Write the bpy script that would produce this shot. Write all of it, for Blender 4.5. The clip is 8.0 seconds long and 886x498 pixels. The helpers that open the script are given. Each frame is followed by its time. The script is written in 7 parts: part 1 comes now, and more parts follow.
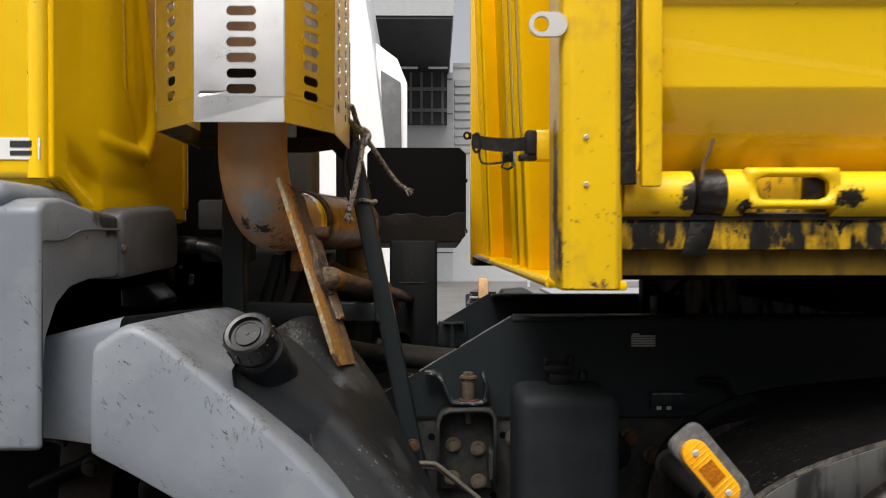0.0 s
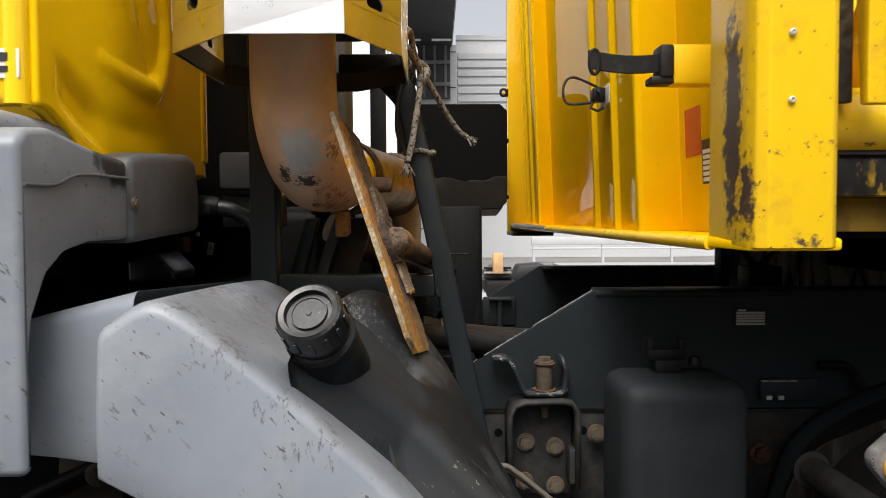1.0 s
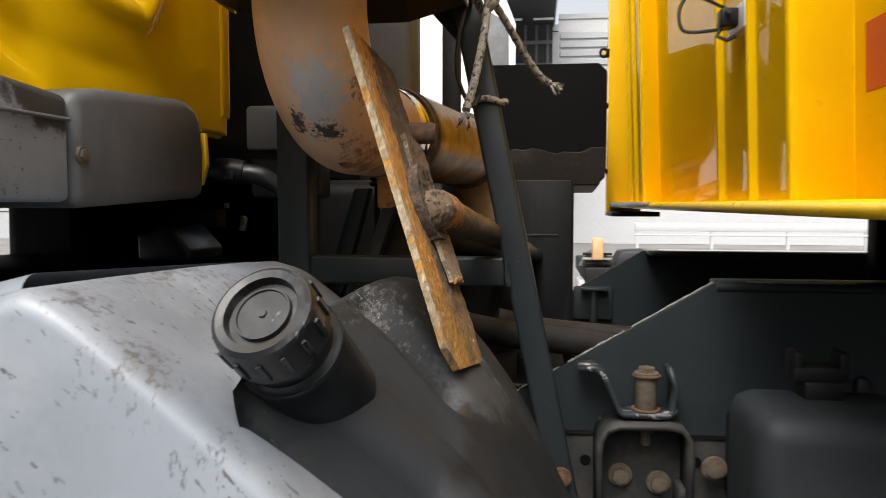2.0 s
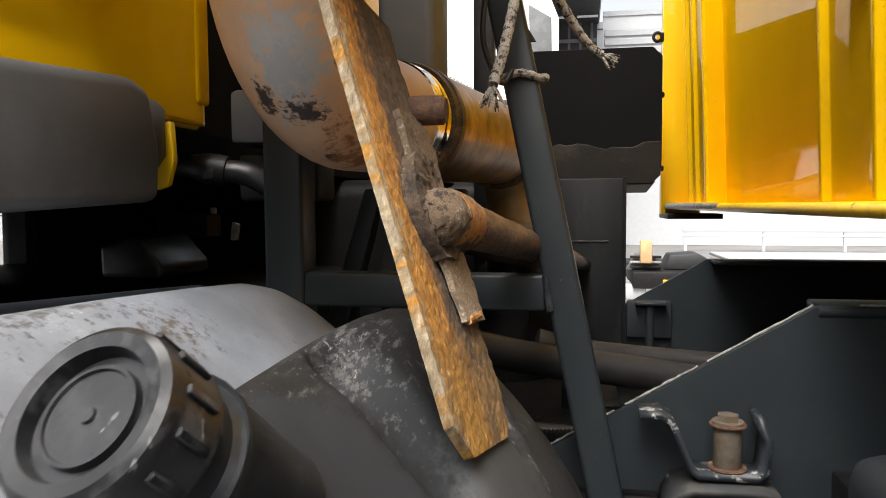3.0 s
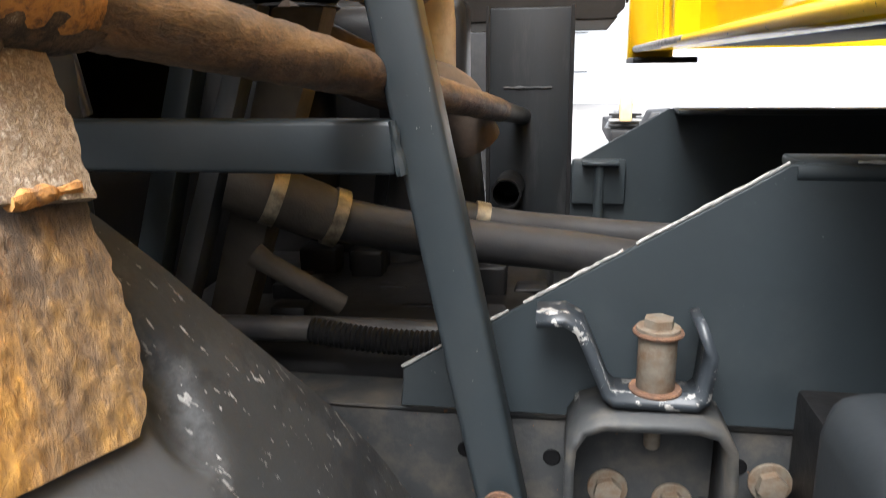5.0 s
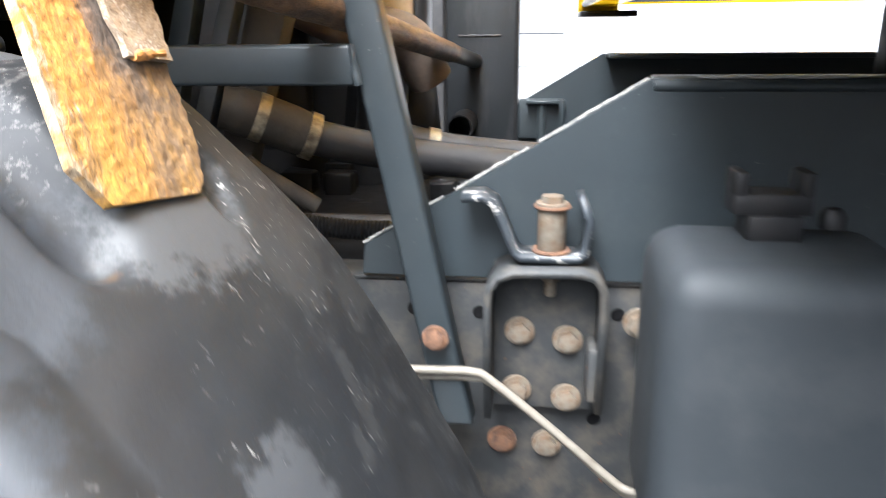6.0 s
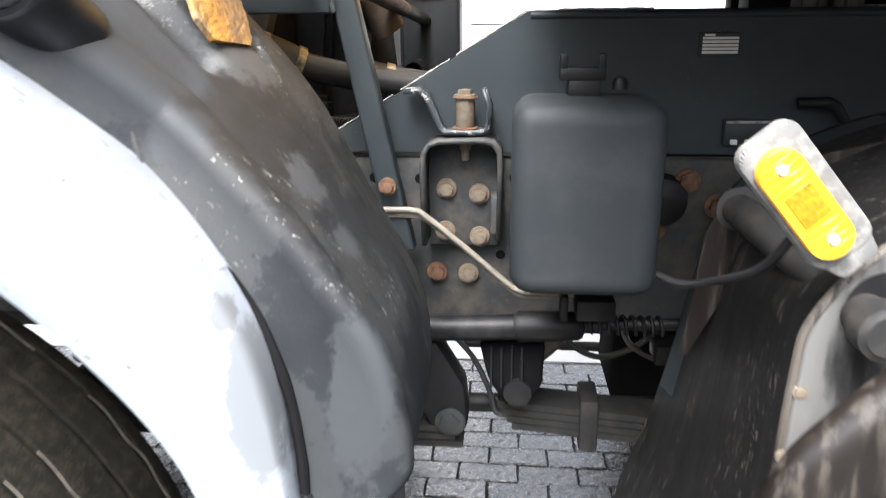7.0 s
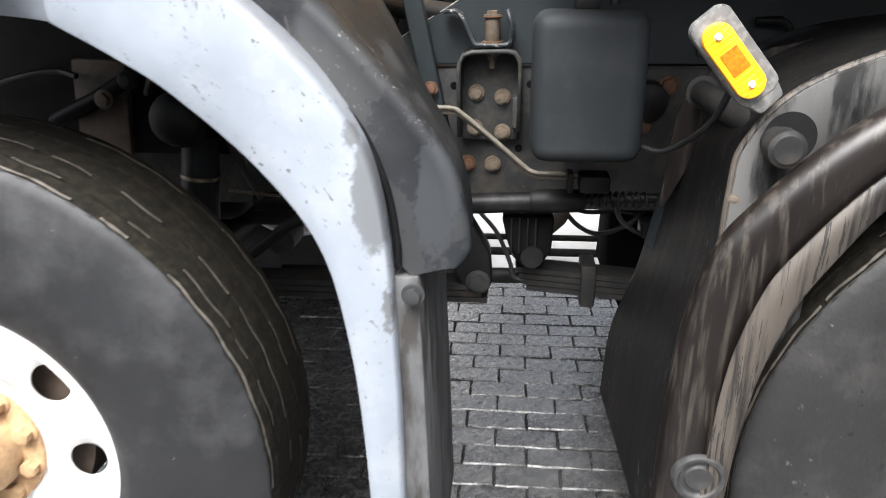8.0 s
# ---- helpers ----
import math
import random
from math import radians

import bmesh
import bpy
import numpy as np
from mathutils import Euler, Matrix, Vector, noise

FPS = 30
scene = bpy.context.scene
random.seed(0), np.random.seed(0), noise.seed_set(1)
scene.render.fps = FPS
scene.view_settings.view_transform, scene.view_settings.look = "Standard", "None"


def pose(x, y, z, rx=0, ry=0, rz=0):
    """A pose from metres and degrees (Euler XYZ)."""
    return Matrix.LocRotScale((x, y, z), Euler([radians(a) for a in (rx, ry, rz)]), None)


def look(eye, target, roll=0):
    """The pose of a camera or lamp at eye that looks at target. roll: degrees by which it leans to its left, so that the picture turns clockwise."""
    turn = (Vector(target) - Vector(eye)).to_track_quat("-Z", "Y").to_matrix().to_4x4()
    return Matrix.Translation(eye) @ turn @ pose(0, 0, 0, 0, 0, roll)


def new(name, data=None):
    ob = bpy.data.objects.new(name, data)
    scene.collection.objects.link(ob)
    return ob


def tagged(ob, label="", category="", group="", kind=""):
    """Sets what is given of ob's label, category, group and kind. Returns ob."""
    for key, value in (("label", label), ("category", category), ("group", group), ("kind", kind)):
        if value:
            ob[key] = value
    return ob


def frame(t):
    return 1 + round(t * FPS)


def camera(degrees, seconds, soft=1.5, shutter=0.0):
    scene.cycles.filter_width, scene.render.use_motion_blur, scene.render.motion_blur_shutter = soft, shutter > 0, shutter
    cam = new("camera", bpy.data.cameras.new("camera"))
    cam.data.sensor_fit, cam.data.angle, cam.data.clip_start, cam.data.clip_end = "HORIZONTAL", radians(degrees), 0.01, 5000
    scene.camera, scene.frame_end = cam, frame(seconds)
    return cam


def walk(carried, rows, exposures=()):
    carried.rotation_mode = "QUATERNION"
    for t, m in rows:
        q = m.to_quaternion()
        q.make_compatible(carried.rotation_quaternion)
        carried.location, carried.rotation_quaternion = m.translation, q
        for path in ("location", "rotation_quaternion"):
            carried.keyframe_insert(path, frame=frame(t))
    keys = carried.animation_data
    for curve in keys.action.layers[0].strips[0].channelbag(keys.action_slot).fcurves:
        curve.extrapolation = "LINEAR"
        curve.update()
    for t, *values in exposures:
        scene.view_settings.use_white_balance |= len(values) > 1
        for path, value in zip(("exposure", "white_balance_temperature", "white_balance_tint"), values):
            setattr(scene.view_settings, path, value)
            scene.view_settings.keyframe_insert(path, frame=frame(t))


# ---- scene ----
cam = camera(62.0, 8.0, soft=0.6, shutter=0.35)
PATH = [
    (0, (0.001, 0.046, 1.652), (0.018, 2.046, 1.634), 0.0),
    (0.5, (-0.098, 0.198, 1.619), (-0.078, 2.197, 1.561), -0.2),
    (1, (-0.147, 0.36, 1.616), (-0.131, 2.358, 1.535), -0.3),
    (1.5, (-0.141, 0.499, 1.598), (-0.143, 2.496, 1.476), -0.2),
    (2, (-0.1, 0.689, 1.589), (-0.353, 2.669, 1.467), 0.1),
    (2.2, (-0.091, 0.761, 1.581), (-0.39, 2.735, 1.462), -0.4),
    (3.3, (-0.113, 1.006, 1.598), (-0.489, 2.967, 1.48), -0.1),
    (3.5, (-0.115, 1.064, 1.601), (-0.48, 3.027, 1.482), -0.0),
    (4, (-0.088, 1.164, 1.575), (-0.426, 3.132, 1.454), -0.0),
    (4.5, (-0.029, 1.253, 1.559), (-0.349, 3.219, 1.376), -0.3),
    (4.7, (-0.015, 1.268, 1.553), (-0.338, 3.214, 1.223), -0.5),
    (5.8, (0.026, 1.115, 1.533), (-0.277, 3.004, 0.951), -0.2),
    (6, (0.07, 1.028, 1.521), (-0.195, 2.925, 0.943), -0.6),
    (6.5, (0.155, 0.792, 1.48), (-0.023, 2.699, 0.902), -0.7),
    (7, (0.18, 0.545, 1.445), (-0.015, 2.444, 0.849), -0.6),
    (7.5, (0.19, 0.348, 1.418), (-0.005, 2.222, 0.747), -0.7),
    (8, (0.14, 0.128, 1.388), (-0.046, 1.997, 0.702), -0.5),
]
EXPOSURES = [(0.0, 0.4, 6650, 10), (1.0, 0.8, 6650, 10), (2.0, 1.1, 6650, 10), (3.5, 1.5, 6600, 10), (4.5, 1.9, 6450, 10), (5.8, 3.35, 5900, 9), (6.5, 3.45, 5950, 9), (7.0, 3.0, 6250, 10), (8.0, 2.2, 6350, 10)]
walk(cam, [(t, look(eye, target, roll)) for t, eye, target, roll in PATH], EXPOSURES)

# ---- light: bright overcast day ----
world = bpy.data.worlds.new("overcast_sky")
scene.world = world
world.use_nodes = True
wn = world.node_tree
sky = wn.nodes.new("ShaderNodeTexSky")
sky.sky_type, sky.sun_disc = "NISHITA", False
sky.sun_elevation, sky.sun_rotation = radians(58), radians(194)
sky.air_density, sky.dust_density, sky.ozone_density = 1.0, 6.0, 1.0
pale = wn.nodes.new("ShaderNodeHueSaturation")
pale.inputs["Saturation"].default_value = 0.30
wn.links.new(sky.outputs[0], pale.inputs["Color"])
wn.links.new(pale.outputs[0], wn.nodes["Background"].inputs[0])
wn.nodes["Background"].inputs[1].default_value = 0.125
sun_data = bpy.data.lights.new("sun", "SUN")
sun_data.energy, sun_data.angle, sun_data.color = 1.9, radians(40), (1.0, 0.97, 0.93)
sun = new("sun", sun_data)
sun.matrix_basis = look((0, 0, 30), (1.0, 6.0, 20))
GZ = -0.05

# ---- materials ----
def paint(name, col, rough=0.5, metal=0.0, var=0.12, scale=6.0, dirt=None, dirt_amt=0.4, dirt_scale=5.0,
          chips=None, chip_amt=0.3, chip_scale=22.0, bump=0.1, grain=90.0, coat=0.0, stretch=(1, 1, 1), chip_rough=0.7, per_piece=0.0,
          scratch=None, scratch_amt=0.3, scratch_map=(60, 12, 60), scratch_turn=(0.3, 0.5, 0.2), scratch_up=False, patches=(), top_dust_tone=None, dirt_w=1.0, spec=0.5, coat_rough=0.12):
    """Base colour with soft variation, dirt patches, sharp chips and a fine bump."""
    m = bpy.data.materials.new(name)
    m.use_nodes = True
    t = m.node_tree
    N, L = t.nodes, t.links
    b = N["Principled BSDF"]
    tc = N.new("ShaderNodeTexCoord")
    mp = N.new("ShaderNodeMapping")
    mp.inputs["Scale"].default_value = stretch
    L.new(tc.outputs["Object"], mp.inputs[0])

    def noise_tex(s, detail=6.0, rough_=0.6, src=None):
        n = N.new("ShaderNodeTexNoise")
        n.inputs["Scale"].default_value, n.inputs["Detail"].default_value, n.inputs["Roughness"].default_value = s, detail, rough_
        L.new((src or mp).outputs[0], n.inputs["Vector"])
        return n.outputs["Fac"]

    def ramp(src, a, c):
        r = N.new("ShaderNodeMapRange")
        r.inputs[1].default_value, r.inputs[2].default_value = a, c
        L.new(src, r.inputs[0])
        return r.outputs[0]

    def mix(fac, ca, cb):
        x = N.new("ShaderNodeMix")
        x.data_type = "RGBA"
        L.new(fac, x.inputs[0])
        for sock, v in ((x.inputs[6], ca), (x.inputs[7], cb)):
            if isinstance(v, tuple):
                sock.default_value = (*v, 1)
            else:
                L.new(v, sock)
        return x.outputs[2]

    lo = tuple(max(0, c * (1 - var)) for c in col)
    hi = tuple(min(1, c * (1 + var)) for c in col)
    c = mix(ramp(noise_tex(scale), 0.3, 0.7), lo, hi)
    fine = noise_tex(grain, 4.0)
    if per_piece:
        oi = N.new("ShaderNodeObjectInfo")
        c2 = mix(oi.outputs["Random"], tuple(x * (1 - per_piece) for x in col), tuple(min(1, x * (1 + per_piece)) for x in col))
        mx = N.new("ShaderNodeMix")
        mx.data_type = "RGBA"
        mx.inputs[0].default_value = 0.6
        L.new(c, mx.inputs[6]), L.new(c2, mx.inputs[7])
        c = mx.outputs[2]
    if dirt:
        d = ramp(noise_tex(dirt_scale, 8.0, 0.65), 0.62 - 0.4 * dirt_amt, 0.62 - 0.4 * dirt_amt + (0.18 + 0.15 * dirt_amt) * dirt_w)
        c = mix(d, c, dirt)
    rg = N.new("ShaderNodeMapRange")
    rg.inputs[3].default_value, rg.inputs[4].default_value = max(0.02, rough - 0.1), min(1, rough + 0.12)
    L.new(noise_tex(scale * 3), rg.inputs[0])
    r_out = rg.outputs[0]
    if chips:
        n1 = noise_tex(chip_scale, 5.0, 0.7)
        k = ramp(n1, 0.70 - 0.2 * chip_amt, 0.72 - 0.2 * chip_amt)
        c = mix(k, c, chips)
        rm = N.new("ShaderNodeMix")
        L.new(k, rm.inputs[0]), L.new(r_out, rm.inputs[2])
        rm.inputs[3].default_value = chip_rough
        r_out = rm.outputs[0]
        if metal:
            b.inputs["Metallic"].default_value = metal
    # Upward faces take this colour, for dust and for toning bright tops down.
    if top_dust_tone:
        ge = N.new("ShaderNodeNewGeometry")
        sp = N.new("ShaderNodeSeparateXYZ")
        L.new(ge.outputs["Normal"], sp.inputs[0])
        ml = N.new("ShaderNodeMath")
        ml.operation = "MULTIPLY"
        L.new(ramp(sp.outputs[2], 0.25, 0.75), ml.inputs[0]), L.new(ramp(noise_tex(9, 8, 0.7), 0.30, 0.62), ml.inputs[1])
        c = mix(ml.outputs[0], c, top_dust_tone)
    if scratch:
        mp2 = N.new("ShaderNodeMapping")
        mp2.vector_type = "TEXTURE"
        mp2.inputs["Rotation"].default_value = scratch_turn
        mp2.inputs["Scale"].default_value = tuple(1 / v for v in scratch_map)
        L.new(tc.outputs["Object"], mp2.inputs[0])
        s1 = ramp(noise_tex(1.0, 3.0, 0.6, mp2), 0.74 - 0.2 * scratch_amt, 0.77 - 0.2 * scratch_amt)
        s2 = ramp(noise_tex(7.0, 2.0), 0.42, 0.56)
        mm = N.new("ShaderNodeMath")
        mm.operation = "MULTIPLY"
        L.new(s1, mm.inputs[0]), L.new(s2, mm.inputs[1])
        s_out = mm.outputs[0]
        if scratch_up:
            ge2 = N.new("ShaderNodeNewGeometry")
            sp2 = N.new("ShaderNodeSeparateXYZ")
            L.new(ge2.outputs["Normal"], sp2.inputs[0])
            m3 = N.new("ShaderNodeMath")
            m3.operation = "MULTIPLY"
            L.new(ramp(sp2.outputs[2], 0.15, 0.6), m3.inputs[0]), L.new(s_out, m3.inputs[1])
            s_out = m3.outputs[0]
        c = mix(s_out, c, scratch)
    for centre, stretch_p, radius, colour, nscale, *weight in patches:
        ds = N.new("ShaderNodeVectorMath")
        ds.operation = "SUBTRACT"
        L.new(tc.outputs["Object"], ds.inputs[0])
        ds.inputs[1].default_value = centre
        mu = N.new("ShaderNodeVectorMath")
        mu.operation = "MULTIPLY"
        L.new(ds.outputs[0], mu.inputs[0])
        mu.inputs[1].default_value = stretch_p
        ln = N.new("ShaderNodeVectorMath")
        ln.operation = "LENGTH"
        L.new(mu.outputs[0], ln.inputs[0])
        fall = ramp(ln.outputs["Value"], radius * 1.5, 0.0)
        if weight:
            wt = N.new("ShaderNodeMath")
            wt.operation = "MULTIPLY"
            wt.inputs[1].default_value = weight[0]
            L.new(fall, wt.inputs[0])
            fall = wt.outputs[0]
        ad = N.new("ShaderNodeMath")
        ad.operation = "ADD"
        if isinstance(nscale, tuple):
            mp3 = N.new("ShaderNodeMapping")
            mp3.inputs["Scale"].default_value = nscale
            L.new(tc.outputs["Object"], mp3.inputs[0])
            speck = noise_tex(1.0, 6.0, 0.7, mp3)
        else:
            speck = noise_tex(nscale, 6.0, 0.7)
        L.new(fall, ad.inputs[0]), L.new(speck, ad.inputs[1])
        c = mix(ramp(ad.outputs[0], 0.80, 0.92), c, colour)
    L.new(c, b.inputs["Base Color"])
    L.new(r_out, b.inputs["Roughness"])
    b.inputs["Metallic"].default_value = metal
    b.inputs["Coat Weight"].default_value = coat
    b.inputs["Specular IOR Level"].default_value = spec
    b.inputs["Coat Roughness"].default_value = coat_rough
    if bump:
        bp = N.new("ShaderNodeBump")
        bp.inputs["Strength"].default_value, bp.inputs["Distance"].default_value = bump, 0.004
        L.new(fine, bp.inputs["Height"])
        L.new(bp.outputs[0], b.inputs["Normal"])
    return m


def rust(name, stops, scale, rough=0.9, bump=1.0, metal=0.0, stretch=(1, 1, 1), dist=0.006):
    """Scaly rust: colour stops over two crossing noises, with strong relief."""
    m = bpy.data.materials.new(name)
    m.use_nodes = True
    N, L = m.node_tree.nodes, m.node_tree.links
    b = N["Principled BSDF"]
    tc = N.new("ShaderNodeTexCoord")
    mp = N.new("ShaderNodeMapping")
    mp.inputs["Scale"].default_value = stretch
    L.new(tc.outputs["Object"], mp.inputs[0])
    outs = []
    for s, d, r in ((scale, 10, 0.72), (scale * 0.28, 4, 0.6), (scale * 7, 4, 0.7)):
        n = N.new("ShaderNodeTexNoise")
        n.inputs["Scale"].default_value, n.inputs["Detail"].default_value, n.inputs["Roughness"].default_value = s, d, r
        n.inputs["Distortion"].default_value = 0.6
        L.new(mp.outputs[0], n.inputs["Vector"])
        outs.append(n.outputs["Fac"])
    mx = N.new("ShaderNodeMix")
    mx.inputs[0].default_value = 0.45
    L.new(outs[0], mx.inputs[2]), L.new(outs[1], mx.inputs[3])
    mx2 = N.new("ShaderNodeMix")
    mx2.inputs[0].default_value = 0.22
    L.new(mx.outputs[0], mx2.inputs[2]), L.new(outs[2], mx2.inputs[3])
    cr = N.new("ShaderNodeValToRGB")
    el = cr.color_ramp.elements
    el[0].position, el[0].color = stops[0][0], (*stops[0][1], 1)
    el[1].position, el[1].color = stops[-1][0], (*stops[-1][1], 1)
    for p, c in stops[1:-1]:
        e = el.new(p)
        e.color = (*c, 1)
    L.new(mx2.outputs[0], cr.inputs[0])
    L.new(cr.outputs[0], b.inputs["Base Color"])
    b.inputs["Roughness"].default_value, b.inputs["Metallic"].default_value = rough, metal
    bp = N.new("ShaderNodeBump")
    bp.inputs["Strength"].default_value, bp.inputs["Distance"].default_value = bump, dist
    L.new(mx2.outputs[0], bp.inputs["Height"])
    L.new(bp.outputs[0], b.inputs["Normal"])
    return m


M_YELLOW = paint("yellow_paint", (0.90, 0.565, 0.006), 0.45, coat=0.6, coat_rough=0.03, spec=0.25, var=0.04, scale=3, chips=(0.16, 0.10, 0.05), chip_amt=0.07, chip_scale=60, bump=0.015)
M_YELLOW_WORN = paint("worn_yellow_paint", (0.89, 0.56, 0.008), 0.35, var=0.06, dirt=(0.66, 0.38, 0.03), dirt_amt=0.16, dirt_scale=14, chips=(0.13, 0.07, 0.04), chip_amt=0.24, chip_scale=90, bump=0.05, patches=[((0.184, 1.19, 1.72), (4.5, 1.5, 0.30), 0.050, (0.085, 0.055, 0.042), 60, 0.72), ((0.186, 1.15, 1.64), (3, 1.5, 0.5), 0.035, (0.085, 0.055, 0.042), 70, 0.6), ((0.250, 1.12, 1.692), (1.0, 1, 2.2), 0.045, (0.12, 0.07, 0.05), 130, 0.34), ((0.205, 1.12, 1.685), (1.6, 1, 2), 0.030, (0.12, 0.07, 0.05), 140, 0.36), ((0.235, 1.12, 1.59), (1, 1, 2), 0.025, (0.10, 0.06, 0.05), 120, 0.5)] + [((0.40, 1.18, 1.72), (1.3, 1, 1), 0.035, (0.012, 0.010, 0.008), 60, 0.7), ((0.48, 1.18, 1.70), (1, 1, 1.4), 0.028, (0.012, 0.010, 0.008), 70, 0.6), ((0.64, 1.18, 1.72), (0.9, 1, 1.4), 0.035, (0.012, 0.010, 0.008), 70, 0.55), ((0.33, 1.18, 1.695), (0.5, 1, 2.5), 0.02, (0.02, 0.016, 0.01), 70, 0.6), ((0.75, 1.18, 1.690), (0.25, 1, 2.2), 0.025, (0.012, 0.010, 0.008), 60, 0.6)])
M_YELLOW_OILY = paint("oil_stained_yellow_paint", (0.72, 0.42, 0.01), 0.4, var=0.1, scale=20, dirt=(0.012, 0.010, 0.008), dirt_amt=0.42, dirt_scale=16, dirt_w=0.35, chips=(0.012, 0.010, 0.008), chip_amt=0.60, chip_scale=55, stretch=(1, 1, 0.35), bump=0.08)
# Top faces carry grime and are painted darker against bright overhead light.
M_GREY = paint("grey_mudguard_plastic", (0.203, 0.226, 0.260), 0.38, spec=0.42, top_dust_tone=(0.146, 0.160, 0.182), var=0.12, scale=5, dirt=(0.265, 0.284, 0.307), dirt_amt=0.32, dirt_scale=7, bump=0.04, scratch=(0.074, 0.074, 0.0777), scratch_amt=0.48, scratch_map=(50, 120, 170), scratch_turn=(0, 0.8, 0.2), patches=[((-0.582, 1.380, 1.697), (1, 0.55, 1), 0.036, (0.030, 0.031, 0.033), 30, 1.15), ((-0.44, 1.19, 1.515), (1, 1, 1), 0.05, (0.0814, 0.0814, 0.0851), (150, 90, 60), 0.40), ((-0.38, 1.18, 1.468), (1, 1, 1), 0.06, (0.0888, 0.0888, 0.0888), (170, 100, 70), 0.40), ((-0.325, 1.165, 1.415), (1, 1, 1), 0.035, (0.0666, 0.0666, 0.0703), (120, 80, 50), 0.39), ((-0.27, 1.17, 1.365), (1, 1, 1), 0.045, (0.0962, 0.0962, 0.0962), (150, 100, 60), 0.36)] + [((-0.30, 1.152, 1.36), (1, 1, 1), 0.03, (0.0962, 0.0962, 0.0962), (140, 90, 60), 0.36), ((-0.10, 1.18, 1.12), (1, 1, 0.6), 0.030, (0.1036, 0.1036, 0.1036), 60, 0.44), ((-0.47, 1.35, 1.53), (1, 0.5, 1), 0.09, (0.0814, 0.0799, 0.0799), 90, 0.42), ((-0.40, 1.45, 1.51), (1, 0.7, 1), 0.06, (0.0888, 0.0777, 0.0703), 100, 0.42), ((-0.47, 1.40, 1.52), (0.8, 0.5, 1), 0.13, (0.40, 0.40, 0.39), (150, 110, 150), 0.24)] + [((-0.38, 1.36, 1.48), (1, 0.5, 1), 0.08, (0.06, 0.06, 0.058), (190, 60, 190), 0.27), ((-0.36, 1.33, 1.47), (1, 0.6, 1), 0.07, (0.14, 0.10, 0.08), 150, 0.20), ((-0.070, 1.17, 1.08), (2.0, 0.8, 0.50), 0.060, (0.120, 0.128, 0.138), 15, 0.85), ((-0.095, 1.17, 1.18), (1.6, 0.8, 0.9), 0.030, (0.115, 0.12, 0.128), 40, 0.6), ((-0.050, 1.17, 0.90), (2.2, 0.8, 0.5), 0.030, (0.11, 0.115, 0.122), 50, 0.66)])
M_GREY_DARK = paint("dark_grey_cab_plastic", (0.085, 0.089, 0.094), 0.5, var=0.14, dirt=(0.13, 0.134, 0.138), dirt_amt=0.32, bump=0.06)
M_BLACKPL = paint("black_moulded_plastic", (0.0105, 0.0119, 0.014), 0.32, var=0.25, scale=9, dirt=(0.028, 0.0301, 0.0322), dirt_amt=0.30, dirt_scale=9, dirt_w=0.5, bump=0.06)
M_SLATE = paint("slate_chassis_paint", (0.0187, 0.0245, 0.0281), 0.42, var=0.12, scale=8, dirt=(0.0288, 0.0346, 0.0374), dirt_amt=0.25, chips=(0.18, 0.1728, 0.1584), chip_amt=-0.03, chip_scale=120, bump=0.04, spec=0.4)
M_RAIL = paint("dusty_chassis_rail", (0.0245, 0.0264, 0.0276), 0.6, var=0.2, scale=18, dirt=(0.0612, 0.0526, 0.0418), dirt_amt=0.34, dirt_scale=18, chips=(0.108, 0.0504, 0.023), chip_amt=0.16, chip_scale=45, bump=0.14, spec=0.35)
M_DARK = paint("greasy_black_metal", (0.0072, 0.0072, 0.0078), 0.5, var=0.3, scale=14, dirt=(0.0132, 0.012, 0.0108), dirt_amt=0.3, dirt_scale=14, bump=0.15, spec=0.22)
M_RUSTPIPE = rust("rusty_steel_pipe", [(0.40, (0.018, 0.014, 0.011)), (0.47, (0.055, 0.035, 0.023)), (0.52, (0.115, 0.070, 0.038)), (0.575, (0.17, 0.105, 0.055)), (0.62, (0.23, 0.17, 0.11)), (0.67, (0.45, 0.40, 0.33))], 60, rough=0.5, bump=0.8, stretch=(1, 0.3, 1))
M_COPPER = paint("heat_tinted_exhaust_pipe", (0.70, 0.45, 0.28), 0.40, var=0.14, scale=9, dirt=(0.57, 0.37, 0.24), dirt_amt=0.30, dirt_scale=14, chips=(0.10, 0.06, 0.05), chip_amt=-0.02, chip_scale=60, bump=0.06, patches=[((-0.366, 1.568, 1.720), (0.85, 0.5, 0.62), 0.050, (0.50, 0.485, 0.46), 60, 0.56), ((-0.372, 1.572, 1.712), (1.0, 0.5, 0.8), 0.036, (0.44, 0.43, 0.42), 120, 0.54), ((-0.362, 1.675, 1.643), (1.4, 1, 1.6), 0.010, (0.04, 0.03, 0.025), 140), ((-0.364, 1.606, 1.681), (1.0, 0.8, 1.6), 0.030, (0.05, 0.038, 0.033), 130, 0.55), ((-0.400, 1.597, 1.692), (1.4, 0.6, 1), 0.024, (0.05, 0.038, 0.033), 150, 0.55)] + [((-0.32, 1.60, 1.73), (1.5, 0.5, 0.5), 0.030, (0.26, 0.15, 0.09), 90, 0.42), ((-0.34, 1.72, 1.66), (1.0, 0.3, 1.0), 0.05, (0.34, 0.15, 0.06), 60, 0.5)])
M_WRAP = paint("brown_heat_shield", (0.37, 0.255, 0.145), 0.36, metal=0.8, var=0.35, scale=14, dirt=(0.11, 0.072, 0.05), dirt_amt=0.55, dirt_scale=16, bump=0.2)
M_CHROME = paint("polished_steel", (0.75, 0.68, 0.55), 0.15, metal=1.0, var=0.08, bump=0.02)
